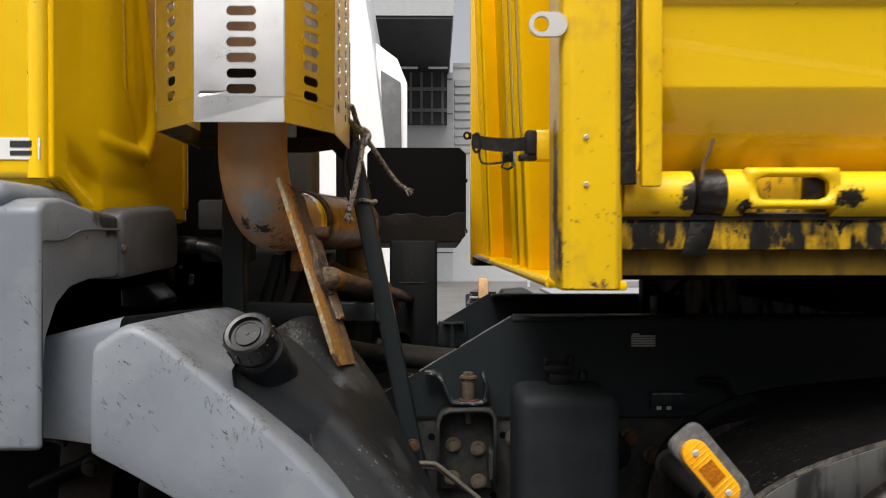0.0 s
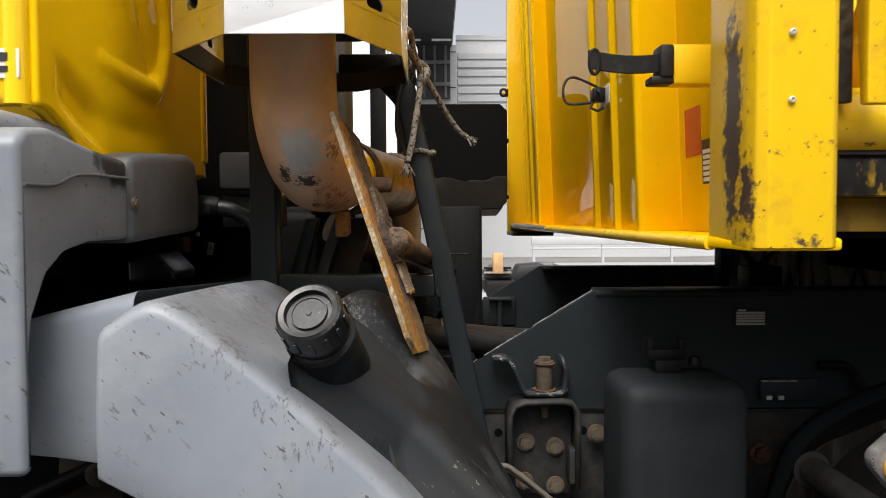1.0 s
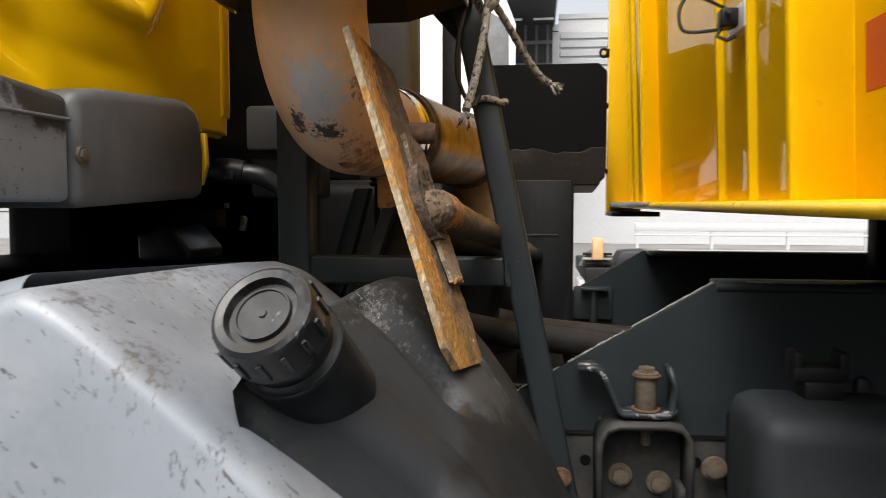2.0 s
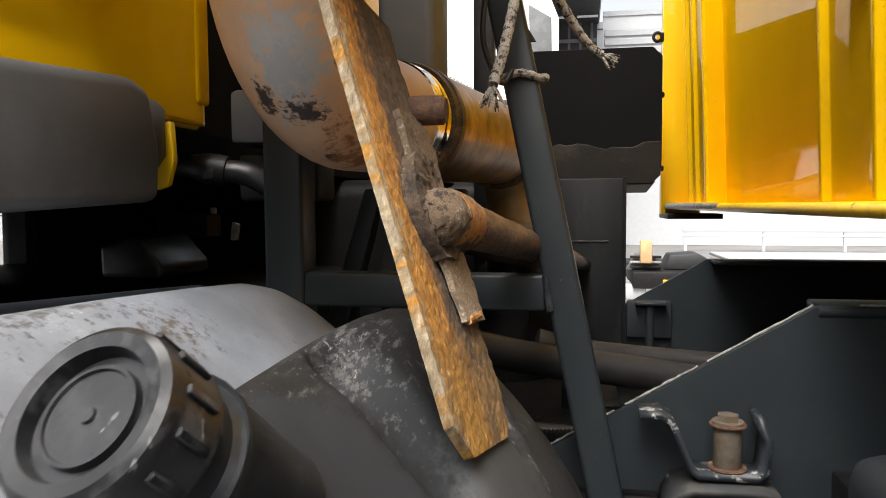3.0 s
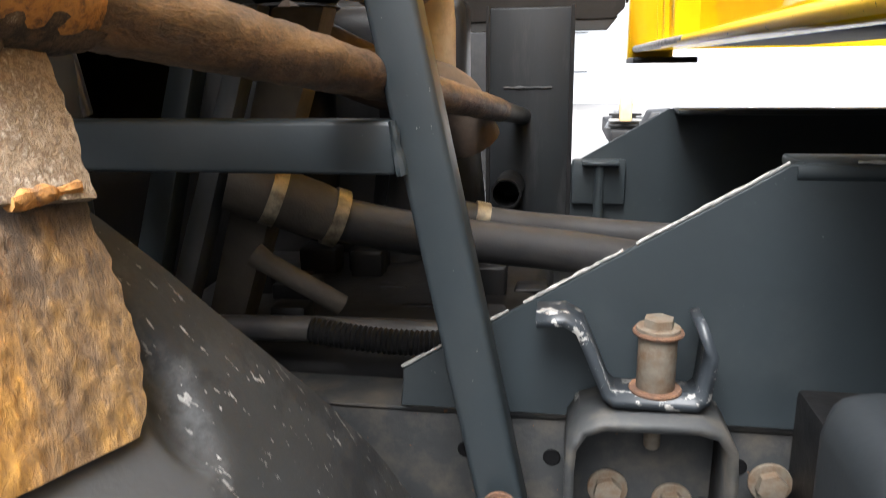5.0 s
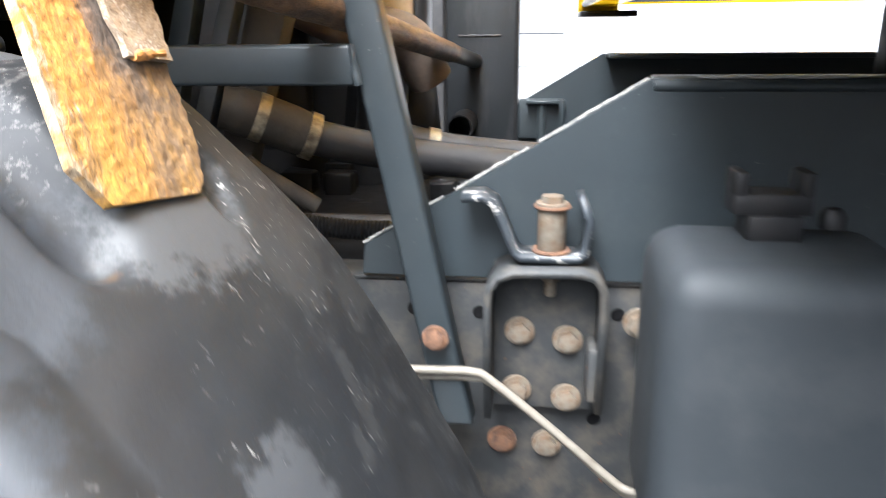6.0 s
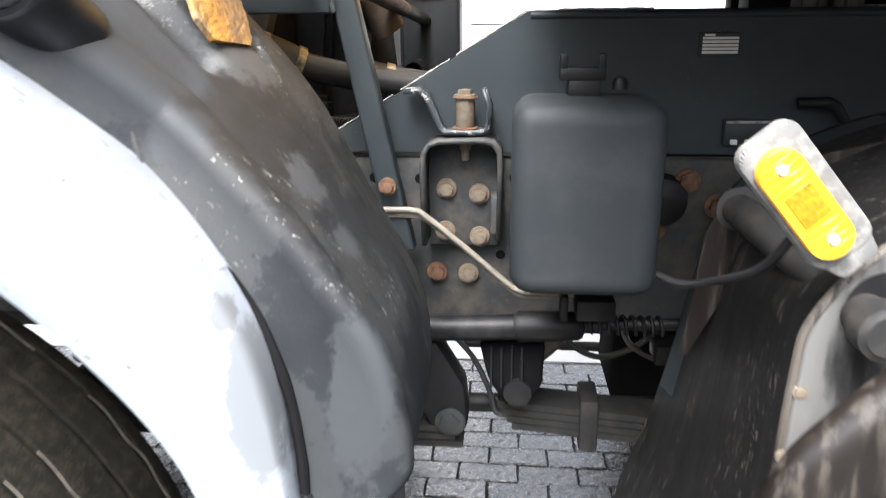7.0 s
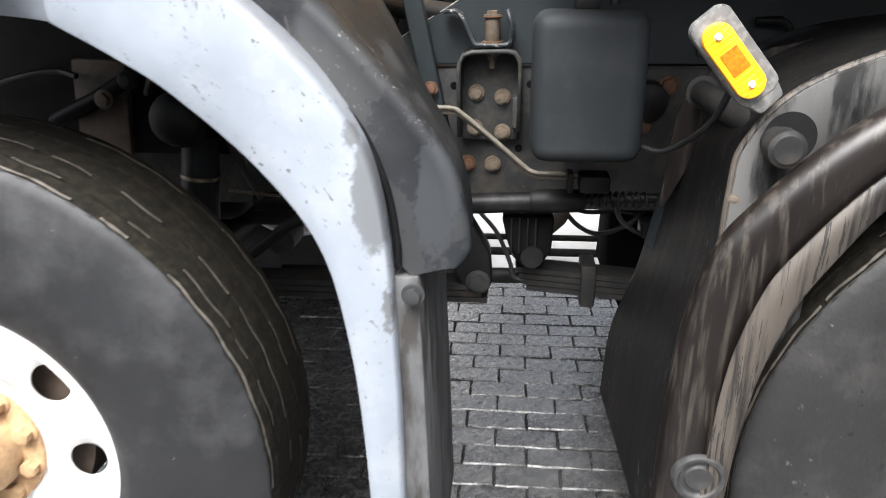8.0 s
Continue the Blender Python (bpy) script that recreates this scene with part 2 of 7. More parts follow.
M_STEEL = paint("scuffed_stainless_guard", (0.80, 0.80, 0.80), 0.30, metal=1.0, var=0.05, dirt=(0.62, 0.60, 0.58), dirt_amt=0.12, bump=0.03)
M_BOLT = paint("dirty_zinc", (0.140, 0.120, 0.094), 0.65, metal=0.2, var=0.3, scale=40, dirt=(0.096, 0.056, 0.028), dirt_amt=0.5, dirt_scale=50, bump=0.3)
M_FLAKE = rust("flaking_scale", [(0.40, (0.022, 0.017, 0.013)), (0.46, (0.07, 0.047, 0.030)), (0.50, (0.17, 0.12, 0.075)), (0.54, (0.085, 0.053, 0.03)), (0.585, (0.22, 0.17, 0.12)), (0.63, (0.50, 0.46, 0.39))], 150, bump=1.0)
M_PLATE = rust("pale_scaled_plate", [(0.37, (0.030, 0.021, 0.015)), (0.43, (0.11, 0.073, 0.045)), (0.48, (0.27, 0.21, 0.145)), (0.51, (0.13, 0.088, 0.055)), (0.57, (0.40, 0.35, 0.28)), (0.64, (0.62, 0.58, 0.51))], 55, bump=0.9)
M_CAP = paint("black_cap_plastic", (0.0095, 0.010, 0.0115), 0.30, var=0.25, scale=20, dirt=(0.034, 0.035, 0.037), dirt_amt=0.26, dirt_scale=44, dirt_w=0.35, bump=0.08, top_dust_tone=(0.019, 0.020, 0.0215), scratch=(0.13, 0.13, 0.13), scratch_amt=0.30, scratch_map=(120, 60, 200))
M_RUSTBOLT = rust("rusty_bolt", [(0.40, (0.04, 0.024, 0.017)), (0.5, (0.10, 0.05, 0.028)), (0.60, (0.19, 0.095, 0.045))], 70, bump=0.5)
M_RUBBER = paint("tyre_rubber", (0.0105, 0.011, 0.0125), 0.6, var=0.25, scale=7, dirt=(0.030, 0.031, 0.033), dirt_amt=0.34, dirt_scale=9, dirt_w=0.9, chips=(0.09, 0.09, 0.09), chip_amt=0.03, chip_scale=26, bump=0.12, spec=0.4)
M_TREAD = paint("muddy_tread_rubber", (0.0079, 0.0072, 0.0056), 0.85, var=0.4, scale=40, dirt=(0.0222, 0.0186, 0.0135), dirt_amt=0.40, dirt_scale=60, bump=0.6, grain=220, spec=0.12)
M_GROOVE = paint("dried_mud", (0.143, 0.1293, 0.11), 0.95, var=0.4, scale=60, dirt=(0.055, 0.0468, 0.0358), dirt_amt=0.4, dirt_scale=30, bump=0.3)
M_WHITE = paint("white_wheel_paint", (0.78, 0.78, 0.77), 0.4, var=0.04, dirt=(0.55, 0.52, 0.47), dirt_amt=0.2, bump=0.04)
M_HUB = paint("rusty_hub", (0.42, 0.28, 0.15), 0.85, var=0.3, scale=20, dirt=(0.20, 0.10, 0.05), dirt_amt=0.5, dirt_scale=25, bump=0.4)
M_MUDGUARD = paint("mud_streaked_guard", (0.0081, 0.0069, 0.0063), 0.5, var=0.2, scale=12, dirt=(0.0605, 0.0518, 0.0432), dirt_amt=0.58, dirt_scale=50, dirt_w=0.5, chips=(0.0092, 0.0069, 0.0058), chip_amt=0.68, chip_scale=120, stretch=(1, 1, 0.05), bump=0.2)
M_ROPE = paint("grey_rope", (0.33, 0.305, 0.27), 0.95, var=0.3, scale=60, dirt=(0.05, 0.043, 0.038), dirt_amt=0.26, dirt_scale=150, dirt_w=0.3, chips=(0.03, 0.027, 0.025), chip_amt=0.34, chip_scale=210, bump=0.9, grain=400)
M_AMBER = paint("amber_lens", (0.95, 0.42, 0.01), 0.2, var=0.04, bump=0.0, coat=0.6)
M_AMBER_DARK = paint("amber_lens_core", (0.42, 0.13, 0.006), 0.3, var=0.45, scale=160, bump=0.3)
M_GREYLAMP = paint("scuffed_grey_rubber", (0.088, 0.088, 0.0864), 0.7, var=0.3, scale=30, dirt=(0.216, 0.208, 0.196), dirt_amt=0.36, dirt_scale=40, stretch=(1, 1, 0.4), bump=0.2)
M_WPIPE = paint("off_white_air_line", (0.1428, 0.1292, 0.1054), 0.55, var=0.2, scale=30, dirt=(0.0748, 0.0612, 0.0476), dirt_amt=0.4, dirt_scale=30, bump=0.05)
M_HOSE = paint("black_rubber_hose", (0.0216, 0.0216, 0.023), 0.42, var=0.2, dirt=(0.054, 0.049, 0.0432), dirt_amt=0.35, bump=0.1, spec=0.35)
M_GLOSSHOSE = paint("shiny_black_hose", (0.028, 0.029, 0.031), 0.30, var=0.2, dirt=(0.06, 0.058, 0.055), dirt_amt=0.2, dirt_scale=30, dirt_w=0.4, bump=0.05, spec=0.6)
M_HOSE_BR = paint("dirty_brown_hose_sleeve", (0.0396, 0.0324, 0.0245), 0.75, var=0.3, scale=16, dirt=(0.018, 0.0158, 0.0137), dirt_amt=0.4, dirt_scale=20, bump=0.25)
M_RED = paint("faded_red_sticker", (0.50, 0.075, 0.02), 0.5, var=0.08, bump=0.0)
M_LABEL_W = paint("white_label", (0.70, 0.70, 0.68), 0.5, var=0.06, bump=0.0)
M_LABEL_B = paint("black_label_and_gaps", (0.02, 0.02, 0.02), 0.5, var=0.1, bump=0.0)
M_WALL = paint("white_sheet_cladding", (0.43, 0.44, 0.455), 0.5, var=0.04, bump=0.0)
M_WALL_G = paint("grey_sheet_cladding", (0.34, 0.355, 0.37), 0.5, var=0.05, bump=0.0)
M_CANOPY = paint("canopy_shade_and_dark_steel", (0.016, 0.017, 0.019), 0.6, var=0.3, scale=2, bump=0.0)
M_FARWHITE = paint("white_lorry_paint", (0.80, 0.81, 0.83), 0.3, var=0.02, bump=0.0, coat=0.3)
M_TAN = paint("tan_timber_block", (0.45, 0.28, 0.14), 0.8, var=0.2, scale=6, bump=0.1)
M_JOINT = paint("dark_joint_sand", (0.022, 0.021, 0.020), 0.95, var=0.4, scale=30, dirt=(0.06, 0.057, 0.052), dirt_amt=0.3, dirt_scale=12, bump=0.3, spec=0.1)
M_GROUND = paint("wet_yard_concrete", (0.17, 0.165, 0.16), 0.7, var=0.12, scale=1.2, dirt=(0.115, 0.11, 0.107), dirt_amt=0.4, dirt_scale=0.6, bump=0.2)
M_PAVER = paint("wet_grey_paving_brick", (0.040, 0.0395, 0.039), 0.26, var=0.5, scale=14, dirt=(0.09, 0.088, 0.085), dirt_amt=0.30, dirt_scale=20, dirt_w=0.7, chips=(0.02, 0.02, 0.0205), chip_amt=0.5, chip_scale=40, bump=0.6, grain=45, per_piece=0.35, spec=0.9)
M_YARDDARK = paint("dark_blocker_and_beam_paint", (0.10, 0.10, 0.105), 0.7, var=0.4, scale=0.6, bump=0.0)
M_HEADGREY = paint("streaked_panel_plastic", (0.095, 0.094, 0.092), 0.42, var=0.2, scale=14, dirt=(0.021, 0.021, 0.021), dirt_amt=0.35, dirt_scale=20, dirt_w=0.5, stretch=(1, 1, 0.2), bump=0.1)

def banded_rust(name, origin, along, across):
    """Rust in bands across a bar: a pale crust on the edge, orange streaks, dark scale, ochre towards the foot."""
    m = bpy.data.materials.new(name)
    m.use_nodes = True
    N, L = m.node_tree.nodes, m.node_tree.links
    b = N["Principled BSDF"]
    tc = N.new("ShaderNodeTexCoord")

    def vmath(op, a, v):
        n = N.new("ShaderNodeVectorMath")
        n.operation = op
        L.new(a, n.inputs[0])
        n.inputs[1].default_value = v
        return n.outputs["Value" if op == "DOT_PRODUCT" else "Vector"]

    def fmath(op, a, v):
        n = N.new("ShaderNodeMath")
        n.operation = op
        for k, q in enumerate((a, v)):
            if isinstance(q, (int, float)):
                n.inputs[k].default_value = q
            else:
                L.new(q, n.inputs[k])
        return n.outputs[0]

    def tex(vec, s, detail, rough_, dist=0.4):
        n = N.new("ShaderNodeTexNoise")
        n.inputs["Scale"].default_value, n.inputs["Detail"].default_value, n.inputs["Roughness"].default_value = s, detail, rough_
        n.inputs["Distortion"].default_value = dist
        L.new(vec, n.inputs["Vector"])
        return n.outputs["Fac"]

    def ramp(src, stops):
        cr = N.new("ShaderNodeValToRGB")
        el = cr.color_ramp.elements
        el[0].position, el[0].color = stops[0][0], (*stops[0][1], 1)
        el[1].position, el[1].color = stops[-1][0], (*stops[-1][1], 1)
        for p, c in stops[1:-1]:
            el.new(p).color = (*c, 1)
        L.new(src, cr.inputs[0])
        return cr.outputs[0]

    def mix(fac, a, c, mode="MIX"):
        x = N.new("ShaderNodeMix")
        x.data_type, x.blend_type = "RGBA", mode
        if isinstance(fac, float):
            x.inputs[0].default_value = fac
        else:
            L.new(fac, x.inputs[0])
        L.new(a, x.inputs[6]), L.new(c, x.inputs[7])
        return x.outputs[2]

    rel = vmath("SUBTRACT", tc.outputs["Object"], origin)
    u, v = vmath("DOT_PRODUCT", rel, along), vmath("DOT_PRODUCT", rel, across)
    cx = N.new("ShaderNodeCombineXYZ")
    L.new(fmath("MULTIPLY", u, 0.22), cx.inputs[0]), L.new(v, cx.inputs[1])
    cx2 = N.new("ShaderNodeCombineXYZ")
    L.new(fmath("MULTIPLY", u, 0.55), cx2.inputs[0]), L.new(v, cx2.inputs[1]), L.new(vmath("DOT_PRODUCT", rel, (1, 0, 0)), cx2.inputs[2])
    streak, grit = tex(cx.outputs[0], 95, 8, 0.7), tex(cx2.outputs[0], 190, 8, 0.75)
    wide_n = tex(tc.outputs["Object"], 34, 6, 0.65)
    f = fmath("ADD", fmath("DIVIDE", v, 0.12), fmath("MULTIPLY", fmath("SUBTRACT", streak, 0.5), 0.75))
    f = fmath("ADD", f, fmath("MULTIPLY", fmath("SUBTRACT", wide_n, 0.5), 0.35))
    upper = ramp(f, [(0.0, (0.42, 0.34, 0.23)), (0.035, (0.38, 0.27, 0.145)), (0.08, (0.48, 0.225, 0.035)), (0.27, (0.40, 0.18, 0.030)), (0.37, (0.14, 0.082, 0.045)), (0.55, (0.070, 0.050, 0.036)), (0.75, (0.125, 0.088, 0.06)), (1.0, (0.055, 0.041, 0.031))])
    lower = ramp(f, [(0.0, (0.27, 0.20, 0.12)), (0.06, (0.27, 0.15, 0.045)), (0.18, (0.42, 0.215, 0.030)), (0.42, (0.33, 0.16, 0.024)), (0.58, (0.17, 0.098, 0.040)), (0.80, (0.28, 0.15, 0.034)), (1.0, (0.12, 0.075, 0.04))])
    foot = fmath("ADD", fmath("MULTIPLY", u, 7.5), fmath("MULTIPLY", fmath("SUBTRACT", wide_n, 0.5), 1.6))
    sel = N.new("ShaderNodeMapRange")
    sel.inputs[1].default_value, sel.inputs[2].default_value = 2.05, 2.6
    L.new(foot, sel.inputs[0])
    col = mix(sel.outputs[0], upper, lower)
    col = mix(0.85, col, ramp(grit, [(0.34, (0.22, 0.20, 0.18)), (0.43, (0.72, 0.70, 0.68)), (0.55, (1.05, 1.05, 1.05)), (0.60, (1.3, 1.3, 1.3)), (0.67, (1.9, 1.9, 1.9))]), "MULTIPLY")
    L.new(col, b.inputs["Base Color"])
    b.inputs["Roughness"].default_value = 0.85
    bp = N.new("ShaderNodeBump")
    bp.inputs["Strength"].default_value, bp.inputs["Distance"].default_value = 1.0, 0.005
    L.new(fmath("ADD", grit, fmath("MULTIPLY", streak, 0.6)), bp.inputs["Height"])
    L.new(bp.outputs[0], b.inputs["Normal"])
    return m
M_SCALE = rust("dark_scale", [(0.40, (0.016, 0.013, 0.011)), (0.48, (0.045, 0.032, 0.023)), (0.54, (0.095, 0.062, 0.037)), (0.60, (0.13, 0.095, 0.06)), (0.64, (0.30, 0.26, 0.21))], 190, bump=1.0)
M_TANK = paint("scratched_tank_plastic", (0.0101, 0.0115, 0.0137), 0.58, var=0.25, scale=7, dirt=(0.0216, 0.023, 0.0245), dirt_amt=0.28, dirt_scale=7, dirt_w=0.14, bump=0.12, spec=0.21, scratch=(0.18, 0.1764, 0.1692), scratch_amt=0.47, scratch_map=(70, 260, 260), scratch_turn=(0.15, 0.88, 0.1), scratch_up=True, top_dust_tone=(0.0135, 0.0132, 0.0128), patches=[((-0.172, 1.393, 1.388), (1.2, 1, 1), 0.014, (0.030, 0.020, 0.013), 150, 0.5), ((-0.285, 1.43, 1.47), (1, 0.7, 1), 0.13, (0.060, 0.058, 0.055), (170, 42, 170), 0.36), ((-0.29, 1.45, 1.487), (1, 0.75, 1), 0.10, (0.20, 0.19, 0.175), (260, 80, 260), 0.28), ((-0.295, 1.53, 1.490), (1, 0.8, 1), 0.06, (0.24, 0.23, 0.21), (280, 70, 280), 0.30), ((-0.225, 1.47, 1.45), (1, 0.8, 1), 0.018, (0.22, 0.13, 0.10), 120, 0.42)] + [((-0.262, 1.40, 1.45), (1, 0.8, 1), 0.014, (0.30, 0.19, 0.16), 130, 0.42), ((-0.166, 1.462, 1.395), (1, 0.7, 1), 0.055, (0.036, 0.0375, 0.039), 22, 0.75), ((-0.070, 1.375, 1.260), (1.2, 0.8, 0.9), 0.050, (0.033, 0.035, 0.0375), 26, 0.65), ((-0.015, 1.355, 1.205), (1, 0.8, 0.8), 0.04, (0.030, 0.032, 0.0345), 24, 0.60), ((-0.235, 1.31, 1.40), (0.8, 0.8, 0.8), 0.085, (0.018, 0.020, 0.023), 16, 0.85)] + [((-0.165, 1.28, 1.325), (1, 0.8, 1), 0.045, (0.018, 0.020, 0.023), 20, 0.7), ((0.022, 1.215, 1.075), (1.5, 0.8, 0.55), 0.058, (0.026, 0.0285, 0.032), 20, 0.85)])
M_GUARDIN = paint("dark_inner_guard", (0.0062, 0.0062, 0.0066), 0.5, var=0.25, scale=9, dirt=(0.009, 0.0081, 0.0072), dirt_amt=0.34, dirt_scale=60, dirt_w=0.5, stretch=(1, 1, 0.12), bump=0.1, spec=0.16, scratch=(0.075, 0.069, 0.061), scratch_amt=0.58, scratch_map=(150, 150, 12), scratch_turn=(0, 0.35, 0))
M_GUARDRIM = paint("brown_black_guard_plastic", (0.0078, 0.006, 0.0054), 0.36, var=0.3, scale=10, dirt=(0.033, 0.0282, 0.0234), dirt_amt=0.26, dirt_scale=60, dirt_w=0.5, stretch=(1, 1, 0.08), bump=0.08, spec=0.36)
M_STAY = paint("dusty_stay_paint", (0.0184, 0.0189, 0.0199), 0.6, var=0.2, scale=14, dirt=(0.0432, 0.0405, 0.0378), dirt_amt=0.30, dirt_scale=30, bump=0.1)
M_RESERVOIR = paint("matt_reservoir_plastic", (0.015, 0.0182, 0.0208), 0.62, var=0.12, scale=6, dirt=(0.027, 0.03, 0.0323), dirt_amt=0.3, bump=0.05, spec=0.28)
M_TUBE = paint("oily_black_tube", (0.005, 0.005, 0.006), 0.45, var=0.2, scale=20, dirt=(0.02, 0.02, 0.02), dirt_amt=0.4, dirt_scale=20, bump=0.1, spec=0.15)
M_COLLAR = rust("orange_rust", [(0.40, (0.04, 0.024, 0.018)), (0.455, (0.14, 0.07, 0.028)), (0.50, (0.30, 0.14, 0.035)), (0.56, (0.36, 0.18, 0.05)), (0.63, (0.26, 0.18, 0.10))], 40, bump=0.8)
M_OLDPIPE = paint("dull_old_exhaust", (0.11, 0.082, 0.064), 0.6, var=0.25, scale=10, dirt=(0.05, 0.038, 0.03), dirt_amt=0.45, dirt_scale=14, bump=0.2)
M_BEIGE = paint("beige_heat_stained_pipe", (0.30, 0.245, 0.165), 0.55, var=0.2, scale=12, dirt=(0.15, 0.11, 0.075), dirt_amt=0.3, dirt_scale=14, bump=0.15)
M_MATTBLACK = paint("matt_black_shade_and_metal", (0.006, 0.006, 0.0065), 0.9, var=0.3, scale=5, bump=0.1, spec=0.04)
M_SHIELD = paint("near_black_shield_and_shade", (0.0045, 0.0045, 0.005), 0.7, var=0.12, scale=2, bump=0.04, spec=0.07)
M_GREASE_SHADE = paint("black_grease_and_shade", (0.008, 0.007, 0.006), 0.35, var=0.3, scale=30, dirt=(0.05, 0.032, 0.015), dirt_amt=0.3, dirt_scale=40, bump=0.4)
M_FILM = paint("rippled_silver_film", (0.66, 0.60, 0.46), 0.14, metal=0.35, var=0.2, scale=14, bump=0.9, grain=16)
# The same yellow, tinted amber for light bounced between the panels.
M_YELLOW_IN = paint("bounce_tinted_yellow_paint", (0.88, 0.53, 0.005), 0.40, var=0.05, scale=4, chips=(0.16, 0.10, 0.05), chip_amt=-0.04, chip_scale=60, bump=0.004, spec=0.0, coat=0.30, coat_rough=0.03)
M_SILL = paint("shaded_ochre_paint", (0.24, 0.145, 0.018), 0.55, var=0.2, scale=10, dirt=(0.05, 0.033, 0.016), dirt_amt=0.35, dirt_scale=14, stretch=(1, 1, 0.4), bump=0.08, spec=0.2)
M_PANEL = paint("grease_streaked_grey_sheet", (0.50, 0.49, 0.47), 0.5, var=0.2, scale=8, dirt=(0.03, 0.027, 0.024), dirt_amt=0.36, dirt_scale=26, dirt_w=0.5, stretch=(1, 1, 0.12), bump=0.08, spec=0.3)
M_CLIP = paint("dull_steel_clip", (0.26, 0.225, 0.16), 0.42, metal=0.6, var=0.4, scale=40, dirt=(0.07, 0.055, 0.04), dirt_amt=0.45, dirt_scale=50, bump=0.2)
M_SCREW = paint("pale_screw", (0.55, 0.53, 0.50), 0.45, metal=0.3, var=0.1, bump=0.05)
M_COLUMN = paint("oily_column_paint", (0.0091, 0.0105, 0.0119), 0.45, var=0.25, scale=10, dirt=(0.0315, 0.0315, 0.0315), dirt_amt=0.26, dirt_scale=22, stretch=(1, 1, 0.15), bump=0.08, spec=0.22)
M_SKIRT = paint("heat_stained_brown_steel", (0.009, 0.0075, 0.0065), 0.5, var=0.4, scale=9, dirt=(0.032, 0.026, 0.021), dirt_amt=0.34, dirt_scale=7, dirt_w=0.6, bump=0.15, spec=0.25)
M_WORNEDGE = paint("bare_steel_edge", (0.34, 0.33, 0.31), 0.6, var=0.4, scale=60, dirt=(0.04, 0.045, 0.05), dirt_amt=0.5, dirt_scale=60, bump=0.2)
M_SLATE_WORN = paint("worn_slate_paint", (0.021, 0.0255, 0.0307), 0.42, var=0.12, scale=8, dirt=(0.045, 0.0465, 0.0488), dirt_amt=0.3, chips=(0.27, 0.2625, 0.2475), chip_amt=0.62, chip_scale=70, bump=0.06, spec=0.4)
M_STRAP = paint("flat_black_rubber", (0.012, 0.012, 0.012), 0.7, var=0.2, scale=30, dirt=(0.03, 0.03, 0.03), dirt_amt=0.3, dirt_scale=40, bump=0.1, spec=0.2)
M_BRACKET = paint("dusty_bracket_steel", (0.0396, 0.0432, 0.0461), 0.5, var=0.2, scale=10, dirt=(0.0612, 0.0612, 0.0598), dirt_amt=0.34, dirt_scale=14, bump=0.08, spec=0.4)
M_WORN_RUBBER = paint("cracked_tyre_rubber", (0.01, 0.01, 0.0104), 0.6, var=0.3, scale=9, dirt=(0.0277, 0.027, 0.0258), dirt_amt=0.30, dirt_scale=11, dirt_w=0.9, chips=(0.0023, 0.0023, 0.0023), chip_amt=0.30, chip_scale=18, bump=0.3, scratch=(0.0847, 0.077, 0.0674), scratch_amt=0.30, scratch_map=(22, 70, 70), scratch_turn=(0.2, 0.6, 0.4))
M_STRIP = paint("dirty_grey_edge_plastic", (0.085, 0.087, 0.09), 0.55, var=0.3, scale=10, dirt=(0.025, 0.023, 0.021), dirt_amt=0.42, dirt_scale=14, dirt_w=0.5, stretch=(1, 1, 0.3), bump=0.15)
M_LEAF = paint("dark_dusty_spring_steel", (0.013, 0.013, 0.013), 0.6, var=0.3, scale=16, dirt=(0.032, 0.028, 0.024), dirt_amt=0.34, dirt_scale=20, bump=0.15, spec=0.25)
M_APRON = paint("daylit_pale_ground", (0.48, 0.47, 0.455), 0.9, var=0.12, scale=2.0, dirt=(0.36, 0.35, 0.34), dirt_amt=0.35, dirt_scale=1.5, bump=0.2)


# ---- mesh helpers ----
def part(name, bm, mat, parent=None, label="", sharp=38, m=None, smooth=True):
    me = bpy.data.meshes.new(name)
    bmesh.ops.recalc_face_normals(bm, faces=bm.faces)
    bm.to_mesh(me)
    bm.free()
    return put(name, me, mat, parent, label, sharp, m, smooth)


def put(name, me, mat, parent=None, label="", sharp=38, m=None, smooth=True):
    if mat and not me.materials:
        me.materials.append(mat)
    if smooth:
        me.shade_smooth()
        me.set_sharp_from_angle(angle=radians(sharp))
    ob = new(name, me)
    if m is not None:
        ob.matrix_basis = m
    if parent is not None:
        ob.parent = parent
        base = parent.matrix_basis
        ob.matrix_parent_inverse = (parent.matrix_parent_inverse @ base).inverted() if parent.parent is None else base.inverted()
    if label:
        ob["label"] = label
    return ob


def thing(name, at, label, category, group="", kind=""):
    ob = new(name)
    ob.matrix_basis = Matrix.Translation(at)
    return tagged(ob, label, category, group, kind)


def box(x0, x1, y0, y1, z0, z1, bevel=0.0, seg=2, bm=None):
    bm = bm or bmesh.new()
    vs = [bm.verts.new((x, y, z)) for x in (x0, x1) for y in (y0, y1) for z in (z0, z1)]
    fs = [bm.faces.new([vs[i] for i in q]) for q in ((0, 1, 3, 2), (4, 6, 7, 5), (0, 4, 5, 1), (2, 3, 7, 6), (0, 2, 6, 4), (1, 5, 7, 3))]
    if bevel:
        es = {e for f in fs for e in f.edges}
        bmesh.ops.bevel(bm, geom=list(es), offset=bevel, segments=seg, profile=0.5, affect="EDGES")
    return bm


